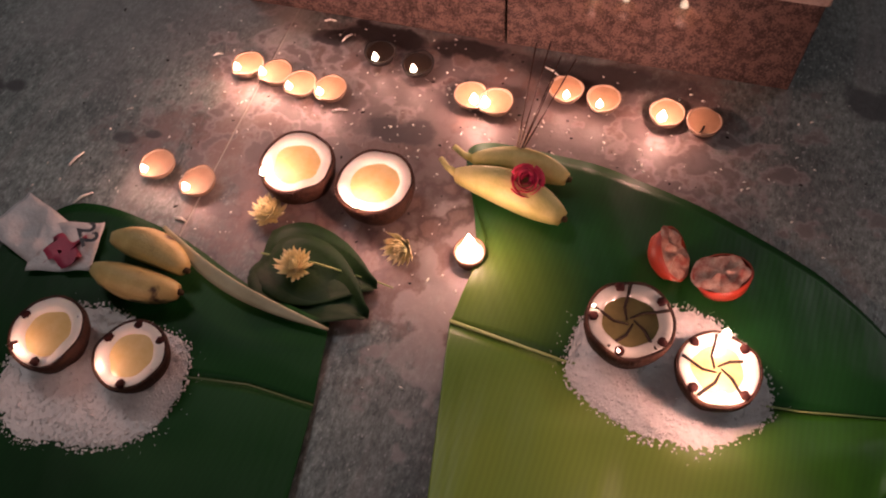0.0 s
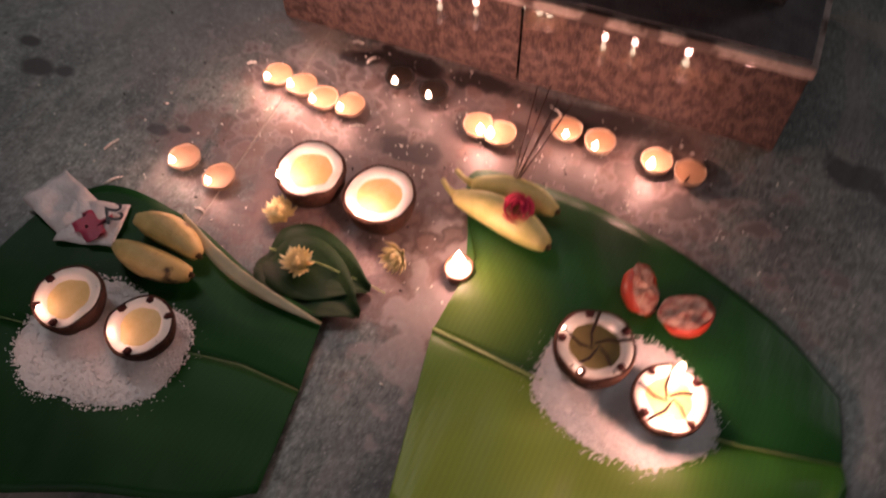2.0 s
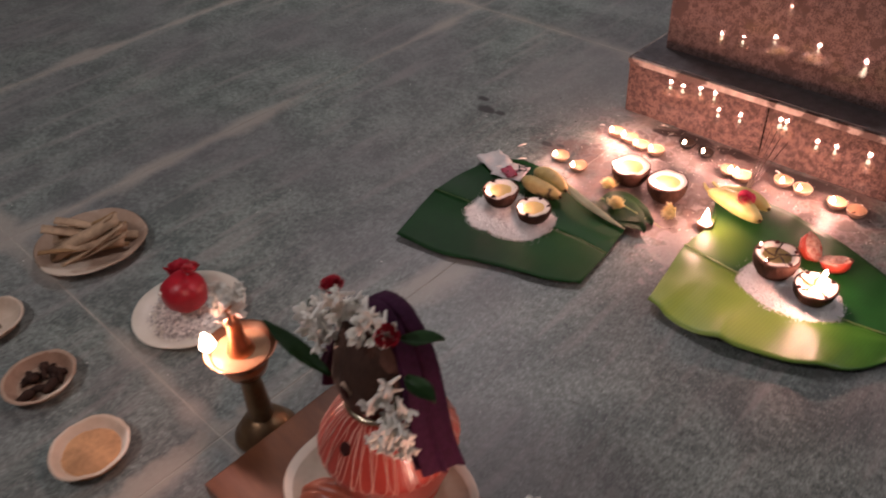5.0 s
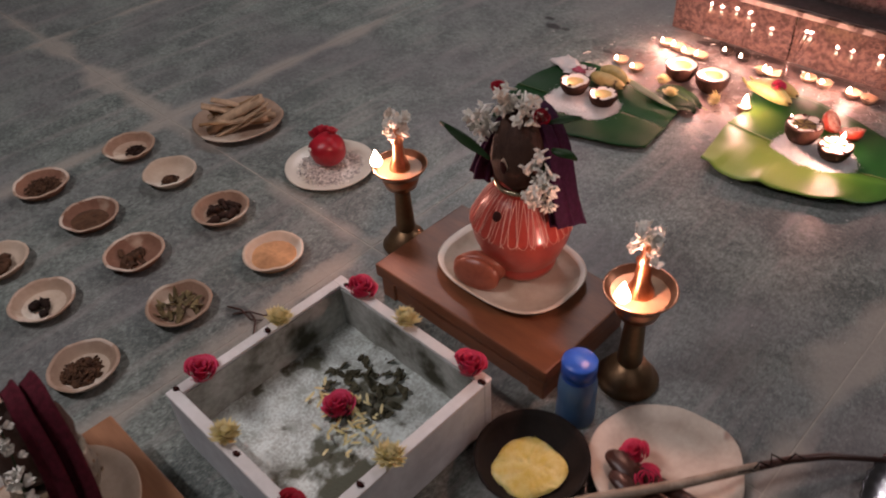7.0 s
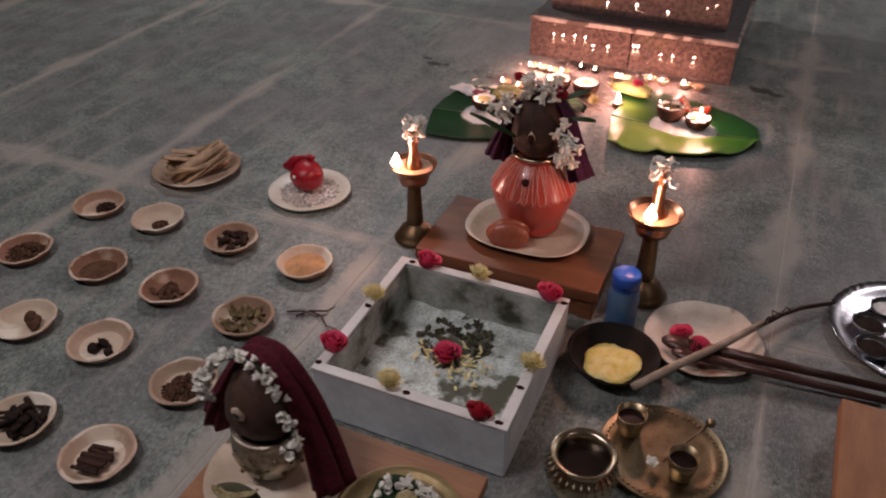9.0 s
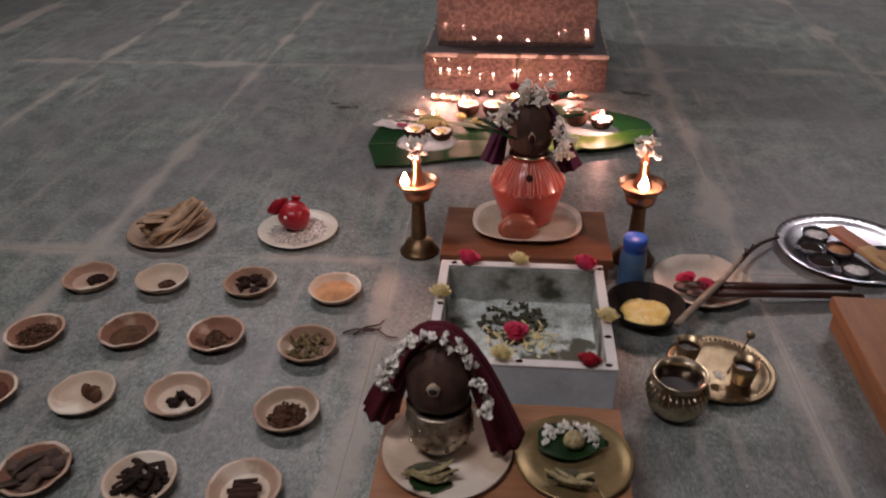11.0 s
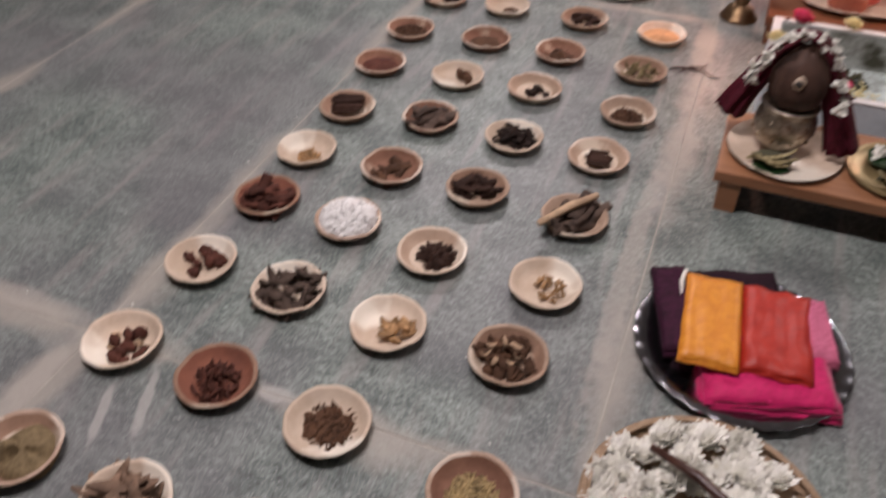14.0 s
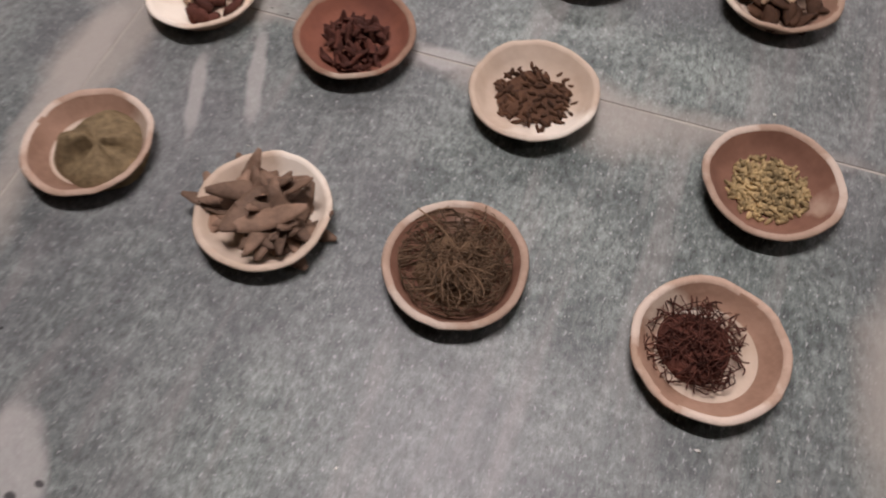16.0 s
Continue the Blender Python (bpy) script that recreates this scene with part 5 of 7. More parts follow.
FILL = [
    [("clay_tan", "herb_pieces", lambda: seeds(0.03, 0.012, 11, 60, 0.004), "dark", (0.018, 0.008), "dark dried spice pieces in a tan dish"),
     ("clay_cream", "seed_pile", lambda: seeds(0.026, 0.01, 12, 45, 0.004), "brown", (0.018, -0.014), "small brown seed pile in a cream dish"),
     ("clay_tan", "dried_roots", lambda: chunks(0.044, 0.012, 13, 14, 0.014, 1.6), "dark", (0.008, 0), "dark dried root chunks in a tan dish"),
     ("clay_cream", "orange_powder", lambda: powder(0.064, 0.012, 14, 0.02), "orange", (0, 0), "smooth orange powder filling a cream dish")],
    [("clay", "seed_pile", lambda: seeds(0.055, 0.014, 21, 150, 0.004), "brown", (0, 0), "brown seeds spread in a terracotta dish"),
     ("clay", "bark_dust", lambda: powder(0.05, 0.008, 22, 0.15), "brown", (0, -0.006), "thin brown bark dust in a terracotta dish"),
     ("clay", "bark_chips", lambda: strips(0.042, 0.012, 23, 12, 0.035, 0.018, 1.2), "brown", (0.004, -0.012), "brown bark chips in a terracotta dish"),
     ("clay_tan", "dried_leaf_pile", lambda: strips(0.05, 0.016, 24, 26, 0.04, 0.014, 0.9, True), "herb", (0, 0), "dried olive-brown leaves in a tan dish")],
    [("clay", "bark_dust", lambda: powder(0.055, 0.012, 31, 0.12), "red", (0, 0), "reddish brown bark dust in a terracotta dish"),
     ("clay_cream", "betel_nuts", lambda: chunks(0.028, 0.004, 32, 4, 0.02, 1.1), "brown", (0.006, 0.008), "whole reddish brown betel nuts in a cream dish"),
     ("clay_pale", "resin_lumps", lambda: chunks(0.026, 0.012, 33, 12, 0.012), "black", (0.016, -0.012), "black resin lumps in a tan dish"),
     ("clay_pale", "seed_pile", lambda: seeds(0.046, 0.014, 34, 150, 0.0045), "brown", (0, -0.01), "brown seed pile in a tan dish")],
    [("clay_tan", "dried_roots", lambda: sticks(0.05, 41, 9, 0.09, 0.007, 20), "dark", (0, 0), "dark dried roots lying in a tan dish"),
     ("clay", "bark_slabs", lambda: strips(0.045, 0.034, 42, 18, 0.085, 0.03, 1.5, False, 60, 0.003), "bark", (0, 0), "curled brown bark slabs heaped in a dish"),
     ("clay_cream", "dark_pods", lambda: strips(0.05, 0.032, 43, 30, 0.055, 0.016, 1.6), "black", (0.002, 0), "black twisted pods heaped in a cream dish"),
     ("clay_pale", "dried_roots", lambda: sticks(0.04, 44, 7, 0.065, 0.006, 10, 0.007), "dark", (0.004, -0.014), "dark dried roots in a tan dish")],
    [("clay_cream", "seed_pile", lambda: seeds(0.03, 0.012, 51, 60, 0.0055), "tan", (0.014, -0.016), "light brown seed pile in a cream dish"),
     ("clay", "bark_chips", lambda: strips(0.045, 0.008, 52, 10, 0.05, 0.022, 0.9), "brown", (0, -0.006), "flat brown bark chips in a terracotta dish"),
     ("clay_tan", "bark_slabs", lambda: strips(0.045, 0.034, 53, 20, 0.06, 0.026, 2.0, False, 360, 0.003), "dark", (-0.004, 0.004), "dark curled bark heaped in a tan dish"),
     ("clay_tan", "bark_bundle", lambda: turned(strips(0.04, 0.05, 54, 17, 0.125, 0.034, 2.6, False, 46, 0.004), 22), "bark", (0, 0.004), "bundle of grey-brown sticks covering a dish")],
    [("clay_red", "bark_slabs", lambda: strips(0.05, 0.034, 61, 20, 0.085, 0.03, 1.6, False, 80, 0.003), "red", (0, 0), "dark red-brown bark heaped in a red dish"),
     ("clay", "white_powder", lambda: white_heap(), "salt", (0, 0), "heaped white lumps overflowing a clay dish"),
     ("clay_cream", "dried_flower_pile", lambda: seeds(0.044, 0.016, 63, 110, 0.007), "dark", (0.012, 0), "dark brown dried flowers in a cream dish"),
     ("clay_cream", "curled_pods", lambda: strips(0.036, 0.014, 64, 26, 0.022, 0.008, 2.6), "tan", (0.014, -0.004), "small tan curled pods in a cream dish")],
    [("clay_cream", "dried_berries", lambda: chunks(0.044, 0.01, 71, 20, 0.012, 1.1), "red", (0.002, 0.002), "dark dried berries in a cream dish"),
     ("clay_cream", "dried_flower_heads", lambda: strips(0.062, 0.04, 72, 44, 0.05, 0.026, 1.6, True), "bark", (0, 0), "dark papery flower heads heaped in a dish"),
     ("clay_cream", "resin_shards", lambda: strips(0.034, 0.022, 73, 16, 0.042, 0.016, 0.8, True, 360, 0.003), "tan", (0.024, -0.012), "amber shards in a cream dish"),
     ("clay_tan", "bark_flakes", lambda: strips(0.055, 0.026, 74, 40, 0.045, 0.02, 1.2, True), "brown", (0, 0), "brown and dark bark flakes in a dish")],
    [("clay_cream", "split_nuts", lambda: chunks(0.04, 0.012, 81, 14, 0.014, 1.2), "red", (0.012, -0.004), "dark split nuts in a cream dish"),
     ("clay_red", "dried_petals", lambda: strips(0.044, 0.018, 82, 70, 0.026, 0.01, 1.2, True), "red", (0.006, -0.008), "dark red-brown petals in a red dish"),
     ("clay_cream", "clove_pile", lambda: seeds(0.05, 0.006, 83, 130, 0.0034, 2.3, 0.8), "brown", (0.0, 0.002), "dark cloves scattered in a cream dish"),
     ("clay", "green_seed_pile", lambda: seeds(0.045, 0.008, 84, 300, 0.0032, 1.9, 0.7), "olive", (0.0, 0.0), "yellow-green seeds in a terracotta dish")],
    [("clay_two", "ground_herb", lambda: powder(0.056, 0.022, 91, 0.2), "green", (0.014, 0.0), "green-brown ground herb in a tan dish"),
     ("clay_cream", "dried_leaf_pile", lambda: strips(0.046, 0.034, 92, 34, 0.09, 0.026, 0.9, True), "leafy", (-0.002, 0.004), "curled grey-brown dried leaves piled in a dish"),
     ("clay", "root_fibre", lambda: fibres(0.054, 0.05, 93, 260, 0.08, 0.0007, 2.6), "fibre", (0.0, 0.0), "tangled brown root fibre in a terracotta dish"),
     ("clay_two", "dark_stamens", lambda: fibres(0.047, 0.02, 94, 280, 0.024, 0.0008, 1.0, 0.9), "red", (-0.012, 0.004), "dark red-brown stamens in a tan dish")],
]
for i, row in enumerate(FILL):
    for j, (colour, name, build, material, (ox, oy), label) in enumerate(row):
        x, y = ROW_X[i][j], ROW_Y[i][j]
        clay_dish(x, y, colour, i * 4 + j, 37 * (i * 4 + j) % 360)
        offering(x + ox, y + oy, 0.016 if name == "white_powder" else 0.0075, name, build(), material, label)
thing("pale_stick", tube([(-0.05, -0.07, 0), (-0.012, 0.01, 0.01), (0.03, 0.07, 0.02)], [0.008, 0.01, 0.007], 8), S["pale"], pose(-0.6, -1.69, 0.045, 0, 0, -10), "pale cut stick lying on the bark bundle", "stick")
for k, (dx, dy) in enumerate([(-0.018, -0.014), (-0.03, 0.012), (0.02, 0.014)]):
    thing("pale_chip", chunks(0.006, 0.002, 300 + k, 3, 0.007), S["pale"], pose(-1.321 + dx, -2.366 + dy, 0.008), "pale nut chips among the split nuts", "offering", "pale chips")
for k in range(7):
    a = k * 0.9
    thing("pale_flake", strips(0.004, 0.002, 320 + k, 1, 0.022, 0.01, 1.0, True), S["pale"], pose(-0.62 + 0.03 * math.cos(a), -2.13 + 0.028 * math.sin(a), 0.03), "pale inner bark flake in the dish", "offering", "pale flakes")


# ---- plates of bark and fruit ----
def plate_bm(R, h=0.018, rim=0.02, wobble=0.0, seed=0, squash=1.0, segs=56):
    return lathe([(0, 0), (R * 0.62, 0), (R * 0.7, 0.003), (R - rim * 0.3, h * 0.85), (R, h), (R - 0.003, h + 0.002), (R - rim, h * 0.55), (R * 0.66, 0.006), (0, 0.005)], segs, wobble, seed, squash)


thing("leaf_plate", plate_bm(0.142, 0.024, 0.03, 0.06, 3), M["clay_tan"], pose(-1.185, -0.34, 0), "tan pressed leaf plate on the stone floor", "plate")
r = root("bark_heap", -1.185, -0.34, 0.01, "pale split bark strips heaped on a leaf plate", "offering")
rnd = random.Random(41)
for k in range(20):
    z = 0.004 + 0.0027 * k
    o = rnd.uniform(-0.065, 0.065) * (1 - 0.02 * k)
    part("bark_strip", strips(0.001, 0.001, 410 + k, 1, 0.205, 0.034, 1.3, False, 1, 0.003), S["pale" if k % 4 else "tan"], r, at=pose(-0.82 * o + rnd.uniform(-0.012, 0.012), 0.57 * o + rnd.uniform(-0.012, 0.012), z, rnd.uniform(-8, 8), rnd.uniform(-5, 5), rnd.uniform(-9, 9) + 36))
thing("white_plate", plate_bm(0.132, 0.018, 0.024, 0.02, 5), M["ceramic"], pose(-0.768, -0.31, 0), "round white plate on the stone floor", "plate")
thing("rice_grains", seeds(0.1, 0.008, 403, 900, 0.003, 2.0), S["rice"], pose(-0.768, -0.31, 0.006), "white rice grains spread on a plate", "rice", kind="stuff")
r = root("pomegranate", -0.775, -0.305, 0.012, "red pomegranate with its crown on rice", "fruit")
part("body", blob(0.052, 1, 1, 0.94, 0.1, 1.6, 3, 3), M["red_fruit"], r, at=pose(0, 0, 0.05))
bm = bmesh.new()
for k in range(6):
    petal(bm, Matrix.Rotation(k * 1.047, 4, "Z") @ Matrix.Translation((0.008, 0, 0)) @ Matrix.Rotation(-0.9, 4, "Y"), 0.017, 0.014, 0.15, 0.002)
part("crown", bm, M["red_fruit"], r, at=pose(0.004, 0.02, 0.096, -22, 4, 0))
part("side_petals", rose(0.035, 8), M["rose_dark"], r, "red petals", at=pose(-0.05, 0.026, 0.05, -25, -45, 0))
part("stub", tube([(0, 0, 0), (0.004, -0.004, 0.008)], [0.005, 0.006], 8), M["white"], r, at=pose(-0.018, -0.042, 0.066, 60, 0, 0))


# ---- the fire pit ----
def fire_pit():
    r = root("fire_pit", -0.035, -0.9, 0, "square grey cement fire pit with a white rim", "fire pit")
    w, t, h = 0.2175, 0.021, 0.146
    part("wall", box(-w, -w, 0.004, w, -w + t, h - 0.006, 0.004), M["cement"], r, smooth=False)
    part("wall", box(-w, w - t, 0.004, w, w, h - 0.006, 0.004), M["cement"], r, smooth=False)
    part("wall", box(-w, -w + t, 0.004, -w + t, w - t, h - 0.006, 0.001), M["cement"], r, smooth=False)
    part("wall", box(w - t, -w + t, 0.004, w, w - t, h - 0.006, 0.001), M["cement"], r, smooth=False)
    part("bottom", box(-w + 0.003, -w + 0.003, 0, w - 0.003, w - 0.003, 0.02, 0.002), M["cement"], r, smooth=False)
    e = 0.0015
    for k in range(4):
        part("lining", box(-w + t + 0.002, w - t - 0.003, 0.02, w - t - 0.002, w - t - 0.0005, h - 0.008, 0.0005, 1), M["soot_wall"], r, "smoke-stained inner wall", False, at=pose(0, 0, 0, 0, 0, 90 * k))
    part("rim", box(-w - e, -w - e, h - 0.006, w + e, -w + t + e, h, 0.002), M["rim_white"], r, "white painted rim", False)
    part("rim", box(-w - e, w - t - e, h - 0.006, w + e, w + e, h, 0.002), M["rim_white"], r, "white painted rim", False)
    part("rim", box(-w - e, -w + t + e, h - 0.006, -w + t + e, w - t - e, h, 0.002), M["rim_white"], r, "white painted rim", False)
    part("rim", box(w - t - e, -w + t + e, h - 0.006, w + e, w - t - e, h, 0.002), M["rim_white"], r, "white painted rim", False)
    n = 44
    bm = bmesh.new()
    g = [[bm.verts.new(((i / n - 0.5) * 2 * (w - t), (j / n - 0.5) * 2 * (w - t), 0.034 + 0.008 * noise.noise((i * 0.16, j * 0.16, 2)) + 0.003 * noise.noise((i * 0.6, j * 0.6, 5)))) for j in range(n + 1)] for i in range(n + 1)]
    for i in range(n):
        for j in range(n):
            bm.faces.new((g[i][j], g[i + 1][j], g[i + 1][j + 1], g[i][j + 1]))
    ash = part("ash_bed", bm, M["ash"], r, "pale ash bed with dark flecks")
    for x, y in [(-0.183, 0.205), (0.21, 0.198), (-0.212, -0.199), (0.197, -0.205), (-0.203, 0.01), (-0.002, -0.205), (0.205, -0.1)]:
        part("dot", blob(0.0085, 1.2, 0.8, 0.25, 0.4, 2, x * 40, 1), M["kumkum"], r, "dark kumkum dot", at=pose(x, y, h + 0.001))


fire_pit()
for k, (x, y) in enumerate([(-0.182, -0.69), (0.133, -0.695), (-0.243, -1.047), (0.118, -1.107)]):
    bloom("rose", rose(0.029 if k < 3 else 0.024, 30 + k), "rose" if k < 3 else "rose_dark", pose(x, y, 0.147, 10 * (k - 1), 14, 40 * k), "pink-red rose head on the fire pit rim", group="roses on the rim")
for k, (x, y) in enumerate([(-0.043, -0.692), (-0.24, -0.862), (-0.08, -1.1), (0.17, -0.936)]):
    bloom("chrysanthemum", flower(0.036, 6, 20, 0.2, 40 + k, 0.05), "pale_yellow", pose(x, y, 0.147, 8 * (k - 2), 10, 30 * k), "pale yellow chrysanthemum on the fire pit rim", group="chrysanthemums on the rim")
bloom("rose", rose(0.03, 50), "rose", pose(-0.047, -0.88, 0.046), "red rose on the ash of the fire pit")
rnd = random.Random(7)
bm = bmesh.new()
for k in range(64):
    a, q = rnd.uniform(0, 6.28), rnd.uniform(0.02, 0.085)
    petal(bm, pose(q * math.cos(a) * 1.15, q * math.sin(a) * 0.9, 0.003 + rnd.uniform(0, 0.006), 0, rnd.uniform(-20, 10), rnd.uniform(0, 360)), 0.022, 0.006, 0.4)
thing("loose_petals", bm, M["pale_yellow"], pose(-0.028, -0.885, 0.037), "loose yellow petals strewn round a rose", "petals", kind="stuff")
thing("herb_bits", strips(0.09, 0.004, 55, 80, 0.026, 0.014, 0.8, True), M["wilted"], pose(-0.055, -0.81, 0.036), "dark wilted leaf bits strewn on the ash", "leaves", kind="stuff")


# ---- wooden boards ----
def board(x0, y0, x1, y1, top, material, label, thick, feet=(), rz=0.0):
    cx, cy = (x0 + x1) / 2, (y0 + y1) / 2
    r = root("wooden_board", cx, cy, 0, label, "board", "low wooden boards", rz)
    part("top", box(x0 - cx, y0 - cy, top - thick, x1 - cx, y1 - cy, top, 0.004), M[material], r, smooth=False)
    for a, b, c, d in feet:
        part("foot", box(a - cx, b - cy, 0, c - cx, d - cy, top - thick, 0.003), M[material], r, smooth=False)


board(-0.27, -0.574, 0.228, -0.277, 0.097, "wood", "dark red wooden board low on the floor", 0.034, [(-0.262, -0.566, -0.222, -0.285), (0.178, -0.566, 0.218, -0.285), (-0.222, -0.56, 0.178, -0.53)])
board(-0.319, -1.497, 0.181, -1.208, 0.112, "wood_light", "light wooden stool board with two feet", 0.03, [(-0.302, -1.492, -0.254, -1.213), (0.12, -1.492, 0.17, -1.213)])
board(0.776, -1.306, 1.15, -0.715, 0.095, "wood_orange", "orange-brown wooden board low on the floor", 0.036, [(0.79, -1.3, 0.835, -0.72), (1.09, -1.3, 1.136, -0.72)], -1.6)


# ---- brass oil lamps ----
def oil_lamp(x, y, flame_turn, flame_h, seed, size):
    r = root("oil_lamp", x, y, 0, "tall brass oil lamp crowned with white flowers", "lamp", "brass oil lamps", flame_turn)
    r.matrix_basis = pose(x, y, 0, 0, 0, flame_turn) @ Matrix.Scale(size, 4)
    part("foot", lathe([(0, 0), (0.056, 0), (0.058, 0.006), (0.052, 0.012), (0.046, 0.02), (0.04, 0.034), (0.026, 0.042), (0.02, 0.05), (0, 0.05)], 40), M["brass_dark"], r, "dark tarnished foot")
    part("stem", lathe([(0.02, 0.048), (0.023, 0.056), (0.021, 0.09), (0.019, 0.13), (0.018, 0.16), (0.022, 0.17), (0.03, 0.176), (0, 0.178)], 32), M["brass_dark"], r, "dark tarnished stem")
    part("bowl", lathe([(0.012, 0.172), (0.036, 0.176), (0.042, 0.196), (0.04, 0.204), (0.048, 0.21), (0.06, 0.226), (0.0625, 0.231), (0.059, 0.231), (0.045, 0.216), (0.02, 0.212), (0, 0.212)], 44), M["copper"], r, "polished copper bowl")
    part("spire", lathe([(0.026, 0.212), (0.022, 0.23), (0.014, 0.25), (0.012, 0.285), (0.015, 0.292), (0.009, 0.3), (0.006, 0.325), (0, 0.332)], 28), M["copper"], r, "copper spire")
    part("oil", lathe([(0.05, 0.2205), (0.03, 0.221), (0, 0.221)], 32), M["lamp_oil"], r, "amber lamp oil")
    flame(r, 0.05, 0, 0.23, flame_h, 1.7)
    rnd = random.Random(seed)
    for k in range(26):
        a, z = rnd.uniform(0, 6.28), rnd.uniform(0.3, 0.352)
        q = 0.008 + 0.02 * rnd.random()
        part("blossom", flower(0.017, 2, 5, 0.55, seed + k, 0.3), M["white"], r, "white jasmine blossom", at=pose(q * math.cos(a), q * math.sin(a), z, rnd.uniform(-60, 60), rnd.uniform(-60, 60), rnd.uniform(0, 360)))


oil_lamp(-0.352, -0.4, -125, 0.045, 61, 1.07)
oil_lamp(0.312, -0.405, -95, 0.045, 81, 1.13)


# ---- jasmine strung along a line ----
def tuberose(s, seed):
    """A long-throated blossom along +x with six petals at its mouth."""
    rnd = random.Random(seed)
    bm = tube([(0, 0, 0), (0.5 * s, 0, 0.06 * s), (0.95 * s, 0, 0.05 * s)], [0.07 * s, 0.1 * s, 0.17 * s], 6)
    for k in range(6):
        m = Matrix.Translation((0.9 * s, 0, 0.05 * s)) @ Matrix.Rotation(k * 1.047 + rnd.uniform(-0.2, 0.2), 4, "X") @ Matrix.Rotation(-rnd.uniform(0.5, 1.0), 4, "Y")
        petal(bm, m, s * rnd.uniform(0.5, 0.68), s * 0.34, 0.35)
    return bm


def garland(parent, pts, n, seed, size=0.02, spread=0.012, out=None):
    rnd = random.Random(seed)
    line = [Vector(p) for p in pts]
    part("string", tube(line, 0.0014, 5), M["betel"], parent, "green garland string")
    for k in range(n):
        s = (k + rnd.random()) / n * (len(line) - 1)
        i = min(int(s), len(line) - 2)
        p = line[i].lerp(line[i + 1], s - i) + Vector((rnd.uniform(-1, 1), rnd.uniform(-1, 1), rnd.uniform(-0.6, 1))) * spread
        if size > 0.02:
            turn = pose(0, 0, 0, 0, 0, rnd.uniform(170, 370)) @ pose(0, 0, 0, rnd.uniform(-40, 40), rnd.uniform(-20, 75), 0)
            part("blossom", tuberose(size * rnd.uniform(0.85, 1.2), seed * 50 + k), M["white"], parent, "white long-throated blossom", at=Matrix.Translation(p) @ turn)
            continue
        part("blossom", flower(size * rnd.uniform(0.8, 1.15), 1 + k % 2, 5, 0.5, seed * 50 + k, 0.5), M["white"], parent, "white jasmine blossom",
             at=Matrix.Translation(p) @ pose(0, 0, 0, rnd.uniform(-80, 80), rnd.uniform(-80, 80), rnd.uniform(0, 360)))


def drape(parent, material, pts, width, label, seed, thick=0.003, top=0.7):
    """A folded scarf hung over the top, seen broad from the front, its tails hanging at both sides."""
    line = [Vector(p) for p in pts]
    front = Vector((0, -1, 0.15)).normalized()

    def at(u):
        s = u * (len(line) - 1)
        i = min(int(s), len(line) - 2)
        f = s - i
        p0, p1, p2, p3 = (line[max(0, min(len(line) - 1, i + k))] for k in (-1, 0, 1, 2))
        return 0.5 * ((2 * p1) + (p2 - p0) * f + (2 * p0 - 5 * p1 + 4 * p2 - p3) * f * f + (3 * p1 - p0 - 3 * p2 + p3) * f ** 3)

    def fn(u, v):
        p, d = at(u), (at(min(1, u + 0.03)) - at(max(0, u - 0.03))).normalized()
        side = front.cross(d).normalized()
        w = width * (top + (1.2 - top) * abs(u - 0.5) * 2)
        fold = 0.007 * math.sin(v * 15 + seed + u * 4) * (0.4 + abs(u - 0.5))
        return p + side * w * (v - 0.5) + front * (fold - 0.05 * (v - 0.5) ** 2 * 2)
    part("cloth", sheet(fn, 30, 20, thick), M[material], parent, label)
    for k in (-1, 1):  # the back layer of the scarf
        part("cloth_fold", sheet(lambda u, v: fn(u, v) - front * 0.03 + Vector((0.006 * k, 0, -0.004)), 24, 10, thick), M[material], parent, label)


# ---- red pot with a coconut, on its plate and board ----
bm = plate_bm(0.166, 0.024, 0.02, 0.008, 1)
for v in bm.verts:  # a rounded oblong
    a = math.atan2(v.co.y, v.co.x)
    k = (abs(math.cos(a)) ** 2.7 + abs(math.sin(a)) ** 2.7) ** (-1 / 2.7)
    v.co.x, v.co.y = v.co.x * k, v.co.y * k * 0.8
plate = thing("clay_plate", bm, [M["plate_tan"], M["plate_pale"]], pose(-0.018, -0.388, 0.0975), "oblong pale plate with a worn face on a board", "plate")
for p in plate.data.polygons:
    p.material_index = 1 if p.center.z > 0.014 else 0
r = root("offering_pot", -0.02, -0.35, 0.1035, "red painted pot with thread, coconut and jasmine garland", "pot", "coconut pots")
PROFILE = [(0, 0), (0.068, 0), (0.078, 0.008), (0.081, 0.024), (0.079, 0.03), (0.088, 0.042), (0.104, 0.085), (0.1125, 0.124), (0.1135, 0.13), (0.1105, 0.135), (0.09, 0.172), (0.066, 0.202), (0.054, 0.21), (0.052, 0.222), (0, 0.222)]
part("body", lathe(PROFILE, 48), M["red_pot"], r, "glossy red pot body")
bm = bmesh.new()
for k in range(84):
    a = 2 * math.pi * k / 84
    pts = []
    for q, z in PROFILE[7:13]:
        a += 0.05 * math.sin(k * 2.3)
        pts.append(((q + 0.0008) * math.cos(a), (q + 0.0008) * math.sin(a), z))
    tube(pts, 0.0008, 4, bm)
part("thread", bm, M["thread"], r, "pale thread wound over the pot")
part("neck_ring", lathe([(0.052, 0.216), (0.06, 0.22), (0.061, 0.227), (0.054, 0.231), (0.05, 0.224)], 40), M["brass"], r, "brass rim")
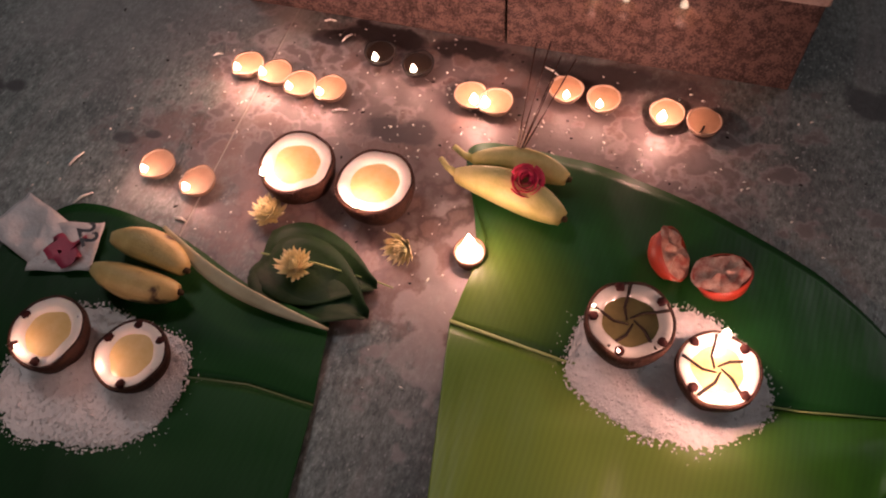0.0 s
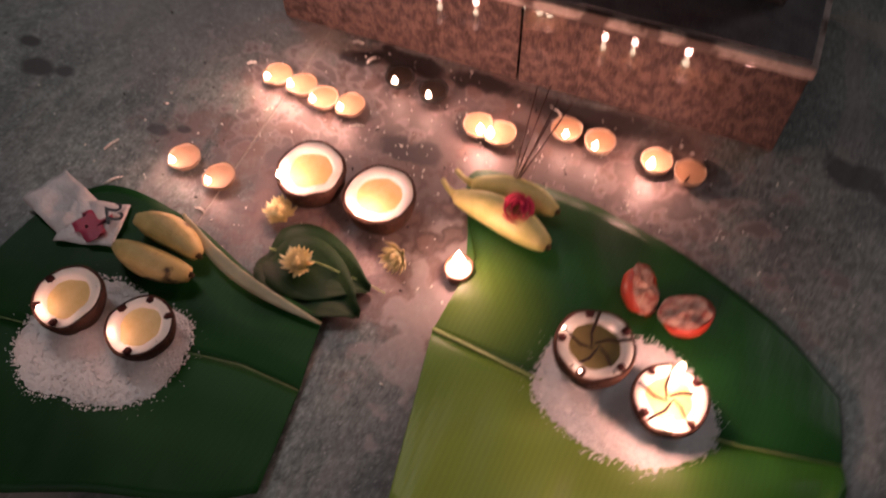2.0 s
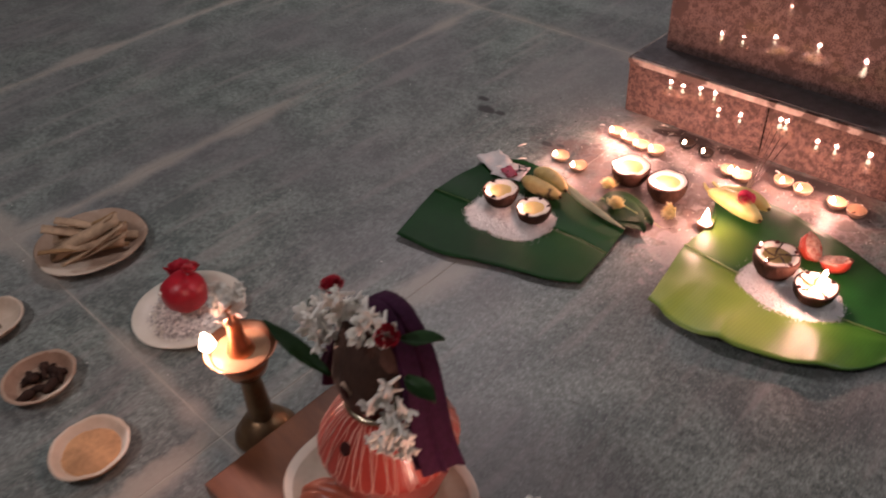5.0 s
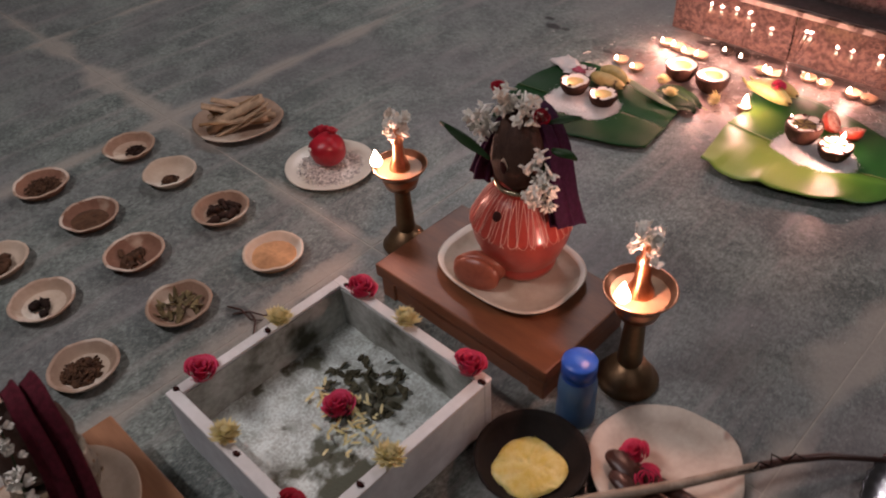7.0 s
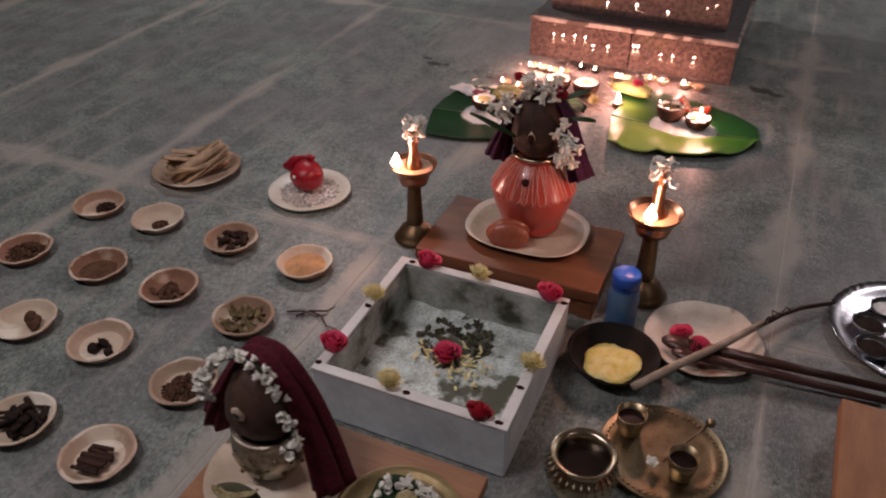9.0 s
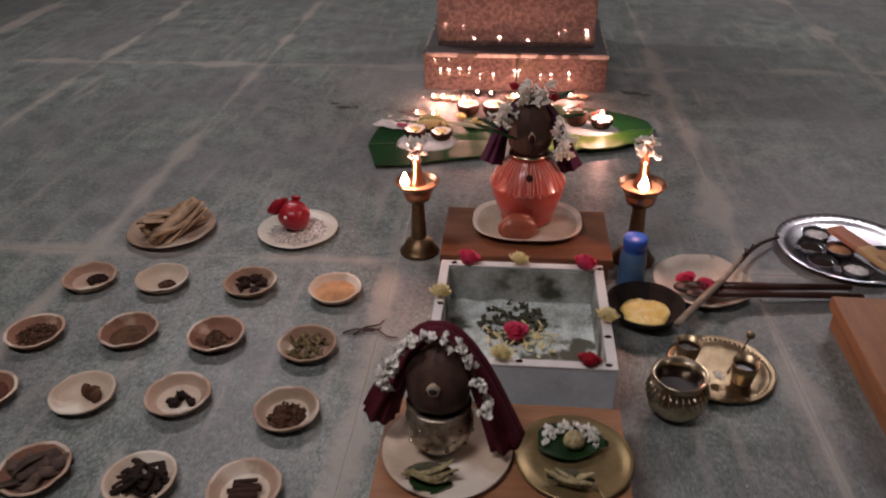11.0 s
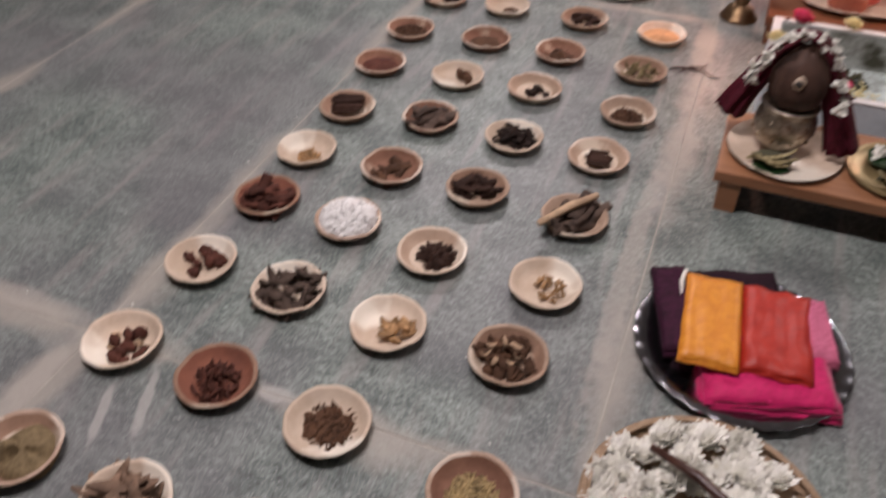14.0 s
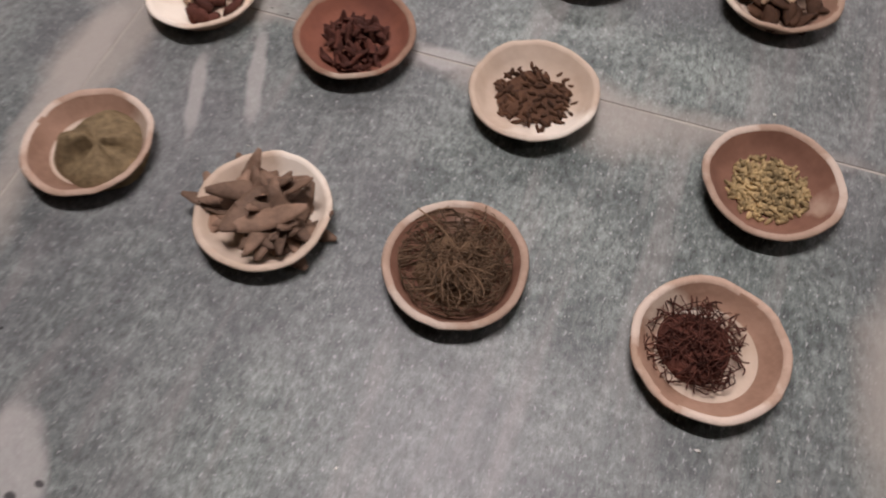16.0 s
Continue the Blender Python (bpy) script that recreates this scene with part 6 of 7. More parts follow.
part("mark", blob(0.011, 1, 0.25, 1, 0.2, 2, 2, 2), M["kumkum"], r, "dark red mark", at=pose(0.003, -0.0868, 0.178, -40, 0, 0))
part("coconut", lathe([(0, 0.222), (0.04, 0.226), (0.062, 0.25), (0.069, 0.285), (0.06, 0.33), (0.042, 0.368), (0.02, 0.392), (0, 0.4)], 36, 0.06, 4), M["coco"], r, "dark brown coconut")
part("coconut_mark", blob(0.011, 0.8, 0.4, 1.6, 0.2, 2, 2, 2), M["kumkum"], r, "dark mark on the coconut", at=pose(0.004, -0.067, 0.29, 8, 0, 0))
part("coconut_paste", blob(0.013, 0.8, 0.35, 1.9, 0.3, 2, 5, 2), M["clay_cream"], r, "pale paste on the coconut", at=pose(0.004, -0.0645, 0.288, 8, 0, 0))
drape(r, "cloth_purple", [(-0.11, -0.03, 0.195), (-0.1, -0.03, 0.235), (-0.083, -0.02, 0.29), (-0.058, -0.01, 0.35), (0, 0.0, 0.4), (0.058, -0.01, 0.35), (0.085, -0.025, 0.29), (0.105, -0.04, 0.235), (0.125, -0.045, 0.185)], 0.054, "dark purple folded cloth", 1, top=0.05)
garland(r, [(-0.08, -0.03, 0.335), (-0.074, -0.026, 0.36), (-0.058, -0.02, 0.385)], 14, 9, 0.027, 0.014)
garland(r, [(-0.04, -0.018, 0.41), (-0.012, -0.014, 0.424), (0.02, -0.014, 0.425), (0.048, -0.02, 0.405)], 26, 10, 0.027, 0.015)
garland(r, [(0.078, -0.038, 0.345), (0.09, -0.048, 0.31), (0.096, -0.056, 0.27), (0.099, -0.06, 0.235)], 28, 11, 0.027, 0.015)
for k, (m, c) in enumerate([(pose(-0.05, -0.02, 0.425), "rose_dark"), (pose(0.055, -0.02, 0.4, 20, 30, 0), "rose_dark")]):
    part("flower_bud", rose(0.015, 70 + k), M[c], r, "dark red flower", at=m)
for k, (x, y, z, ry, rz) in enumerate([(-0.04, -0.06, 0.285, -24, 190), (0.06, 0, 0.38, -20, 20), (0.085, -0.02, 0.34, -10, -10), (-0.09, -0.01, 0.3, -18, 170)]):
    part("leaf", sheet(lambda u, v: ((0.13 if k == 0 else 0.07) * u, 0.03 * math.sin(math.pi * (0.05 + 0.93 * u)) * (v - 0.5), 0.03 * abs(v - 0.5) * 0.4), 8, 4, 0.0008), M["betel"], r, "dark green leaf", at=pose(x, y, z, 0, ry, rz))
r = root("split_fruit", -0.05, -0.458, 0.1045, "glossy reddish brown fruit cut into wedges", "fruit")
for k, (d, size, tilt) in enumerate([(-0.022, 0.94, -16), (0.0, 1.0, 0), (0.022, 0.92, 18)]):
    part("wedge", blob(0.053 * size, 1.12, 0.34, 0.76, 0.05, 1.4, k, 3), M["brown_fruit"], r, at=pose(-d * 0.42, d * 0.9, 0.031, tilt, 0, 25 + 9 * (k - 1)))

# ---- brass pot with a coconut on the low stool ----
thing("clay_plate", plate_bm(0.132, 0.014, 0.022, 0.02, 2), M["clay_cream"], pose(-0.18, -1.366, 0.112), "cream plate on the light wooden stool", "plate")
r = root("offering_pot", -0.196, -1.346, 0.12, "small brass pot with coconut, maroon cloth and jasmine", "pot", "coconut pots")
part("body", lathe([(0, 0), (0.036, 0), (0.044, 0.007), (0.062, 0.033), (0.069, 0.058), (0.068, 0.078), (0.062, 0.096), (0.06, 0.105), (0.065, 0.112), (0.063, 0.117), (0.05, 0.11), (0, 0.108)], 44), M["brass_grey"], r, "patterned brass pot body")
for k in range(30):
    a = 2 * math.pi * k / 30
    part("dimple", blob(0.0055, 1, 1, 1, 0, 1, 0, 1), M["brass_dark"] if k % 2 else M["brass"], r, at=pose((0.0655 - 0.0025 * (k % 3 == 2)) * math.cos(a), (0.0655 - 0.0025 * (k % 3 == 2)) * math.sin(a), 0.042 + 0.02 * (k % 3)))
part("coconut", lathe([(0, 0.104), (0.038, 0.109), (0.058, 0.13), (0.065, 0.16), (0.061, 0.193), (0.047, 0.225), (0.024, 0.249), (0, 0.257)], 36, 0.05, 7), M["coco"], r, "dark brown coconut")
part("coconut_mark", blob(0.009, 0.9, 0.5, 1, 0.2, 2, 2, 2), M["ink"], r, "black dot", at=pose(-0.004, -0.0655, 0.193, 12, 0, 0))
part("coconut_paste", blob(0.0155, 0.85, 0.35, 1.25, 0.3, 2, 5, 2), M["clay_cream"], r, "pale paste on the coconut", at=pose(-0.003, -0.0615, 0.193, 12, 0, 0))
drape(r, "cloth_maroon", [(-0.125, -0.015, 0.06), (-0.112, -0.015, 0.1), (-0.088, -0.01, 0.15), (-0.062, 0.0, 0.205), (-0.03, 0.0, 0.255), (0, 0.0, 0.27), (0.03, -0.005, 0.25), (0.062, -0.01, 0.2), (0.09, -0.02, 0.14), (0.115, -0.035, 0.08), (0.135, -0.05, 0.03)], 0.056, "dark maroon folded cloth", 4, top=0.4)
garland(r, [(-0.112, -0.03, 0.155), (-0.1, -0.03, 0.19), (-0.078, -0.028, 0.235), (-0.045, -0.025, 0.27), (-0.012, -0.022, 0.285)], 46, 12, 0.015, 0.012)
garland(r, [(0.02, -0.022, 0.285), (0.045, -0.028, 0.26), (0.066, -0.035, 0.225), (0.085, -0.045, 0.185), (0.098, -0.055, 0.15), (0.102, -0.06, 0.135)], 34, 13, 0.015, 0.01)
r = root("dried_pod", -0.206, -1.446, 0.12, "yellowed split banana pod lying on the plate", "pod", "dried pods", 2)
part("skin", banana_bm(0.09, 0.0125, 0.006, 1), M["wilted"], r, at=pose(0, 0.006, 0.004))
part("peel", turned(strips(0.012, 0.012, 701, 5, 0.095, 0.02, 1.7, True, 24, 0.0015), -32), M["pod"], r, "pale curled peel", at=pose(0.0, -0.003, 0.015))
thing("betel_leaf", sheet(betel_fn, 12, 6, 0.001), M["betel"], pose(-0.245, -1.46, 0.119, 0, 0, 2) @ Matrix.Scale(0.5, 4), "dark green betel leaf under the pod", "leaf")

thing("brass_plate", plate_bm(0.118, 0.013, 0.012, 0, 1), M["brass_dull"], pose(0.073, -1.366, 0.112), "shallow brass plate on the wooden stool", "plate")
thing("betel_leaf", sheet(betel_fn, 12, 6, 0.001), M["betel"], pose(0.003, -1.333, 0.118, 0, 0, 0) @ Matrix.Scale(0.85, 4), "green betel leaf on a brass plate", "leaf")
thing("betel_nut", blob(0.022, 1, 1, 0.8, 0.12, 2, 3, 3), M["pod"], pose(0.074, -1.336, 0.138), "round greenish nut on the brass plate", "nut")
r = root("jasmine_wreath", 0.07, -1.318, 0.12, "short white jasmine wreath on the brass plate", "garland")
garland(r, [(-0.055, -0.02, 0.008), (-0.045, 0.005, 0.012), (-0.02, 0.02, 0.014), (0.015, 0.022, 0.014), (0.04, 0.008, 0.012), (0.055, -0.025, 0.008)], 34, 15, 0.0135, 0.008)
r = root("dried_pod", 0.062, -1.441, 0.118, "yellow-green dried pod on a brass plate", "pod", "dried pods", -6)
part("skin", banana_bm(0.09, 0.0125, 0.007, 3), M["wilted"], r, at=pose(0, 0.006, 0.003))
part("peel", turned(strips(0.012, 0.012, 703, 5, 0.095, 0.02, 1.7, True, 24, 0.0015), -32), M["pod"], r, "pale curled peel", at=pose(0.0, -0.003, 0.015))
part("stem", tube([(0.04, 0, 0.01), (0.06, -0.012, 0.008), (0.07, -0.03, 0.005)], [0.003, 0.002, 0.0015], 6), M["pod"], r)

# ---- bottle, bowl of butter, plate of roses ----
r = root("plastic_bottle", 0.287, -0.55, 0, "cloudy blue plastic bottle with a blue cap", "bottle")
r.matrix_basis = pose(0.287, -0.55, 0) @ Matrix.Diagonal((1, 1, 1.19, 1))
part("body", lathe([(0, 0), (0.036, 0), (0.039, 0.004), (0.0385, 0.03), (0.037, 0.05), (0.0385, 0.07), (0.037, 0.09), (0.03, 0.105), (0.027, 0.11), (0, 0.11)], 36), M["blue_bottle"], r)
part("cap", lathe([(0.031, 0.108), (0.0345, 0.11), (0.0345, 0.134), (0.032, 0.137), (0, 0.1375)], 36), M["blue"], r, "solid blue cap")
part("collar", lathe([(0.03, 0.1), (0.033, 0.102), (0.033, 0.107), (0.03, 0.109)], 30), M["blue"], r)
thing("iron_bowl", lathe([(0, 0.0), (0.05, 0), (0.075, 0.012), (0.1, 0.038), (0.108, 0.05), (0.105, 0.052), (0.095, 0.04), (0.07, 0.018), (0, 0.01)], 44), M["iron"], pose(0.306, -0.712, 0), "black iron bowl on the stone floor", "bowl")
bm = lathe([(0.067, 0.0), (0.062, 0.004), (0.048, 0.006), (0.03, 0.006), (0, 0.006)], 40, 0.2, 3)
bmesh.ops.subdivide_edges(bm, edges=bm.edges[:], cuts=2, use_grid_fill=True)
for v in bm.verts:
    v.co.z += 0.007 * max(0, noise.noise(v.co * 38 + Vector((4, 1, 2)))) + 0.0025 * noise.noise(v.co * 110)
thing("butter", bm, M["butter"], pose(0.309, -0.72, 0.022), "melting yellow butter in an iron bowl", "butter")
thing("leaf_plate", plate_bm(0.14, 0.03, 0.034, 0.1, 8), M["plate_stained"], pose(0.493, -0.55, 0), "cream pressed leaf plate with red-brown stains", "plate")
for k, (x, y) in enumerate([(0.442, -0.575), (0.488, -0.606)]):
    bloom("rose", rose(0.026, 90 + k), "rose", pose(x, y, 0.03, 10, -20, 60 * k), "pink-red rose head on the leaf plate", group="roses on the plate")
for k, (p, q, c) in enumerate([((0.46, -0.605, 0.042), (0.9, -0.565, 0.03), 0.0115), ((0.48, -0.635, 0.04), (0.92, -0.6, 0.024), 0.0105)]):
    r = root("wooden_ladle", 0, 0, 0, "long dark wooden ladle resting across the leaf plate", "ladle", "wooden ladles")
    part("handle", tube([p, tuple((i + j) / 2 for i, j in zip(p, q)), q], [c * 1.2, c, c * 0.8], 10), M["darkwood"], r)
    part("head", blob(0.03 - 0.006 * k, 1.4, 0.8, 0.5, 0.1, 2, 3, 3), M["darkwood"], r, at=pose(p[0] - 0.02, p[1] - 0.004, p[2] - 0.004, 0, 0, -10))
r = root("wooden_stick", 0, 0, 0, "pale peeled wooden stick with a knotted end", "stick")
part("shaft", tube([(0.372, -0.815, 0.058), (0.45, -0.71, 0.062), (0.54, -0.585, 0.056), (0.62, -0.46, 0.05)], [0.009, 0.0098, 0.009, 0.008], 10), M["stick"], r)
part("tail", tube([(0.615, -0.468, 0.05), (0.655, -0.405, 0.045), (0.7, -0.345, 0.035), (0.78, -0.27, 0.02)], [0.008, 0.0075, 0.0065, 0.005], 8), M["darkwood"], r, "dark twig end")
for k in range(4):
    a = k * 1.6
    part("wire_loop", tube([(0.6 + 0.018 * k, -0.5 + 0.028 * k, 0.055), (0.605 + 0.018 * k + 0.012 * math.cos(a), -0.49 + 0.028 * k, 0.07), (0.62 + 0.018 * k, -0.475 + 0.028 * k, 0.052)], 0.0015, 5), M["iron"], r, "thin twisted wire")

# ---- brass tray with vessels ----
r = root("brass_tray", 0.465, -0.93, 0, "round brass tray with a beaded rim", "tray")
part("dish", plate_bm(0.132, 0.014, 0.028, 0, 1), M["brass_worn"], r)
for k in range(60):
    a = 2 * math.pi * k / 60
    part("bead", blob(0.0042, 1, 1, 0.7, 0, 1, 0, 1), M["brass_worn"], r, at=pose(0.118 * math.cos(a), 0.118 * math.sin(a), 0.0125))
r = root("water_pot", 0.329, -1.082, 0, "round brass water pot with a wide mouth", "pot")
r.matrix_basis = pose(0.329, -1.082, 0) @ Matrix.Scale(1.1, 4)
part("body", lathe([(0, 0), (0.036, 0), (0.042, 0.006), (0.058, 0.024), (0.064, 0.048), (0.06, 0.07), (0.049, 0.082), (0.047, 0.09), (0.058, 0.101), (0.056, 0.104), (0.044, 0.094), (0.05, 0.07), (0.05, 0.03), (0, 0.02)], 44), M["brass"], r)
part("water", lathe([(0.0475, 0.078), (0.02, 0.078), (0, 0.078)], 30), M["darkwater"], r, "dark still water")
for k in range(28):
    a = 2 * math.pi * k / 28
    part("flute", tube([((q + 0.001) * math.cos(a), (q + 0.001) * math.sin(a), z) for q, z in ((0.062, 0.058), (0.06, 0.07), (0.052, 0.08))], [0.0035, 0.0032, 0.0024], 6), M["brass"], r)
for k, (x, y, h) in enumerate([(0.388, -0.895, 0.055), (0.508, -0.972, 0.06)]):
    c = thing("brass_cup", lathe([(0, 0), (0.022, 0), (0.024, 0.006), (0.028, h * 0.5), (0.033, h), (0.031, h), (0.026, h * 0.5), (0, 0.008)], 32), M["brass_worn"], pose(x, y, 0.007), "small dark brass cup on the tray", "cup", "brass cups")
    thing("cup_water", lathe([(0.0275, h * 0.72), (0.01, h * 0.72), (0, h * 0.72)], 24), M["darkwater"], pose(x, y, 0.007), "dark liquid in a brass cup", "water", "cup liquids")
r = root("brass_spoon", 0.5, -0.93, 0.02, "brass ritual spoon with a round head", "spoon", rz=55)
part("handle", tube([(-0.05, 0, 0.01), (0.0, 0, 0.03), (0.07, 0, 0.05)], 0.003, 8), M["brass_worn"], r)
part("head", blob(0.011, 1, 1, 1, 0, 1, 0, 2), M["brass_worn"], r, at=pose(0.075, 0, 0.052))
bloom("jasmine_blossom", flower(0.02, 2, 5, 0.6, 99), "white", pose(0.45, -0.972, 0.012), "white blossom on the brass tray")

# ---- steel plate with little cups ----
def scalloped(R, h, n, depth):
    bm = plate_bm(R, h, 0.035, 0, 0, 1, 96)
    for v in bm.verts:
        q = math.hypot(v.co.x, v.co.y)
        if q > R * 0.75:
            a = math.atan2(v.co.y, v.co.x)
            f = (q / R - 0.75) * 4
            v.co.z += depth * f * math.sin(n * a)
            v.co.x *= 1 + 0.012 * f * math.cos(n * a)
            v.co.y *= 1 + 0.012 * f * math.cos(n * a)
    return bm


thing("steel_plate", scalloped(0.212, 0.02, 44, 0.0012), M["steel"], pose(0.978, -0.315, 0), "large shiny steel plate with a crimped rim", "plate", "steel plates")
for k, (x, y, m, c) in enumerate([(0.862, -0.328, "black", "dark red powder"), (0.868, -0.418, "black", "dark brown powder"), (0.945, -0.34, "orange", "orange powder"), (0.955, -0.455, "white", "white powder"),
                                  (1.075, -0.36, "orange", "yellow powder"), (0.905, -0.245, "white", "white powder")]):
    thing("small_cup", lathe([(0, 0), (0.034, 0), (0.04, 0.012), (0.043, 0.022), (0.041, 0.023), (0.036, 0.01), (0, 0.004)], 30), M["steel"], pose(x, y, 0.006), "small shallow steel cup on the plate", "cup", "cups on the plate")
    thing("powder", powder(0.036, 0.009, k, 0.05), S[m] if m in S else M[m], pose(x, y, 0.0145), c + " in a small cup", "powder", "powders")
r = root("incense_packet", 1.0, -0.36, 0.035, "long salmon and tan paper packet lying across the cups", "packet", rz=21)
part("salmon_half", box(-0.026, -0.003, 0, 0.026, 0.125, 0.016, 0.003), M["packet_salmon"], r, "salmon paper half")
part("tan_half", box(-0.026, -0.125, 0, 0.026, -0.0035, 0.0165, 0.003), M["packet_orange"], r, "tan paper half with a dark mark")
part("print", sheet(lambda u, v: (-0.012 + 0.024 * u, -0.1 + 0.035 * v, 0.0178), 6, 6, 0.0006), M["packet_ink"], r, "brown printed mark")

# ---- steel plate of folded cloths ----
thing("steel_plate", scalloped(0.205, 0.024, 30, 0.0018), M["steel"], pose(-0.2, -1.93, 0), "shiny steel plate with a crimped rim under cloth", "plate", "steel plates")


def folded(w, d, h, seed, layers=3, bump=0.006):
    """A folded cloth: a stack of soft layers."""
    bm = bmesh.new()
    for k in range(layers):
        z0, z1 = h * k / layers, h * (k + 1) / layers - 0.0006
        sx, sy = w * (1 - 0.03 * k), d * (1 - 0.04 * k)
        made = bmesh.ops.create_grid(bm, x_segments=18, y_segments=18, size=0.5)["verts"]
        for v in made:
            x, y = v.co.x, v.co.y
            v.co = Vector((x * sx * (1 + 0.04 * noise.noise((y * 4, seed + k, 0))), y * sy * (1 + 0.04 * noise.noise((x * 4, seed - k, 3))),
                           z1 + bump * noise.noise((x * 5, y * 5, seed + k)) - 0.02 * max(0, max(abs(x), abs(y)) - 0.4) * 4))
        geo = bmesh.ops.extrude_face_region(bm, geom=[f for f in bm.faces if all(v in set(made) for v in f.verts)])["geom"]
        for v in geo:
            if isinstance(v, bmesh.types.BMVert):
                v.co.z -= (z1 - z0) * 0.9
    return bm


thing("folded_cloth", folded(0.26, 0.27, 0.03, 3), M["cloth_black"], pose(-0.235, -1.868, 0.008, 2, 0, 18), "folded black and maroon cloth on a steel plate", "cloth", "folded cloths")
thing("folded_cloth", folded(0.25, 0.2, 0.03, 5, 4, 0.01), M["cloth_pink"], pose(-0.155, -1.985, 0.018, 3, -3, 14), "bright magenta folded cloth on a steel plate", "cloth", "folded cloths")
r = root("silk_cloth", -0.203, -1.915, 0.05, "folded silk cloth in orange-yellow and red on top", "cloth", "folded cloths", 4)
part("yellow_half", folded(0.112, 0.245, 0.012, 7, 2, 0.004), M["cloth_orange"], r, "orange-yellow silk", at=pose(-0.061, 0, 0.006))
part("red_half", folded(0.13, 0.235, 0.012, 8, 2, 0.006), M["cloth_red"], r, "crimson-orange silk", at=pose(0.061, 0.004, 0.004))
part("tassel", tube([(-0.12, 0.12, 0.012), (-0.125, 0.09, 0.01), (-0.122, 0.05, 0.004)], [0.004, 0.005, 0.003], 8), M["white"], r, "white thread tassel")

thing("folded_cloth", folded(0.055, 0.17, 0.016, 9, 2, 0.004), M["cloth_blush"], pose(-0.068, -1.865, 0.042, 0, 6, 12), "pale pink folded cloth beside the silk", "cloth", "folded cloths")
thing("folded_cloth", folded(0.07, 0.24, 0.02, 13, 2, 0.004), M["cloth_plum"], pose(-0.335, -1.9, 0.036, 0, -8, 16), "dark plum folded cloth on the steel plate", "cloth", "folded cloths")

# ---- basket plate of white flowers ----
r = root("cane_plate", -0.215, -2.34, 0, "round woven cane plate holding flowers", "plate")
part("tray", plate_bm(0.2, 0.03, 0.02, 0, 1), M["basket"], r)
for k in range(3):
    part("cane_ring", tube([((0.199 - 0.006 * k) * math.cos(a), (0.199 - 0.006 * k) * math.sin(a), 0.024 + 0.005 * k) for a in [2 * math.pi * i / 48 for i in range(49)]], 0.004, 6), M["basket"], r)
rnd = random.Random(17)
WHITES = [mesh_of("chrysanthemum", flower(0.042, 5, 19, 0.3, 500 + k, 0.1), M["white"]) for k in range(5)]
for k in range(52):
    x, y, q = on_disc(rnd, 0.17)
    if x > 0.06 and -0.035 < y < 0.015:
        continue
    ob = new("chrysanthemum", WHITES[k % 5])
    ob.matrix_basis = pose(-0.215 + x, -2.34 + y, 0.014 + 0.04 * (1 - (q / 0.17) ** 2) * rnd.random() + 0.006, rnd.uniform(-35, 35), rnd.uniform(-35, 35), rnd.uniform(0, 360))
    tagged(ob, "white chrysanthemum heaped on a cane plate", "flower", "white chrysanthemums")
for k, (x, y) in enumerate([(-0.335, -2.405), (-0.235, -2.44), (-0.15, -2.42), (-0.05, -2.3), (-0.1, -2.41)]):
    bloom("rose", rose(0.032, 120 + k), "rose", pose(x, y, 0.04, rnd.uniform(-20, 20), 10, 50 * k), "crimson rose among white flowers", group="roses on the cane plate")
thing("dry_stem", tube([(-0.32, -2.27, 0.075), (-0.24, -2.31, 0.088), (-0.16, -2.36, 0.084), (-0.09, -2.34, 0.08)], [0.007, 0.009, 0.011, 0.006], 8), M["darkwood"], pose(0, 0, 0), "dark dry stem lying over the flowers", "stem")

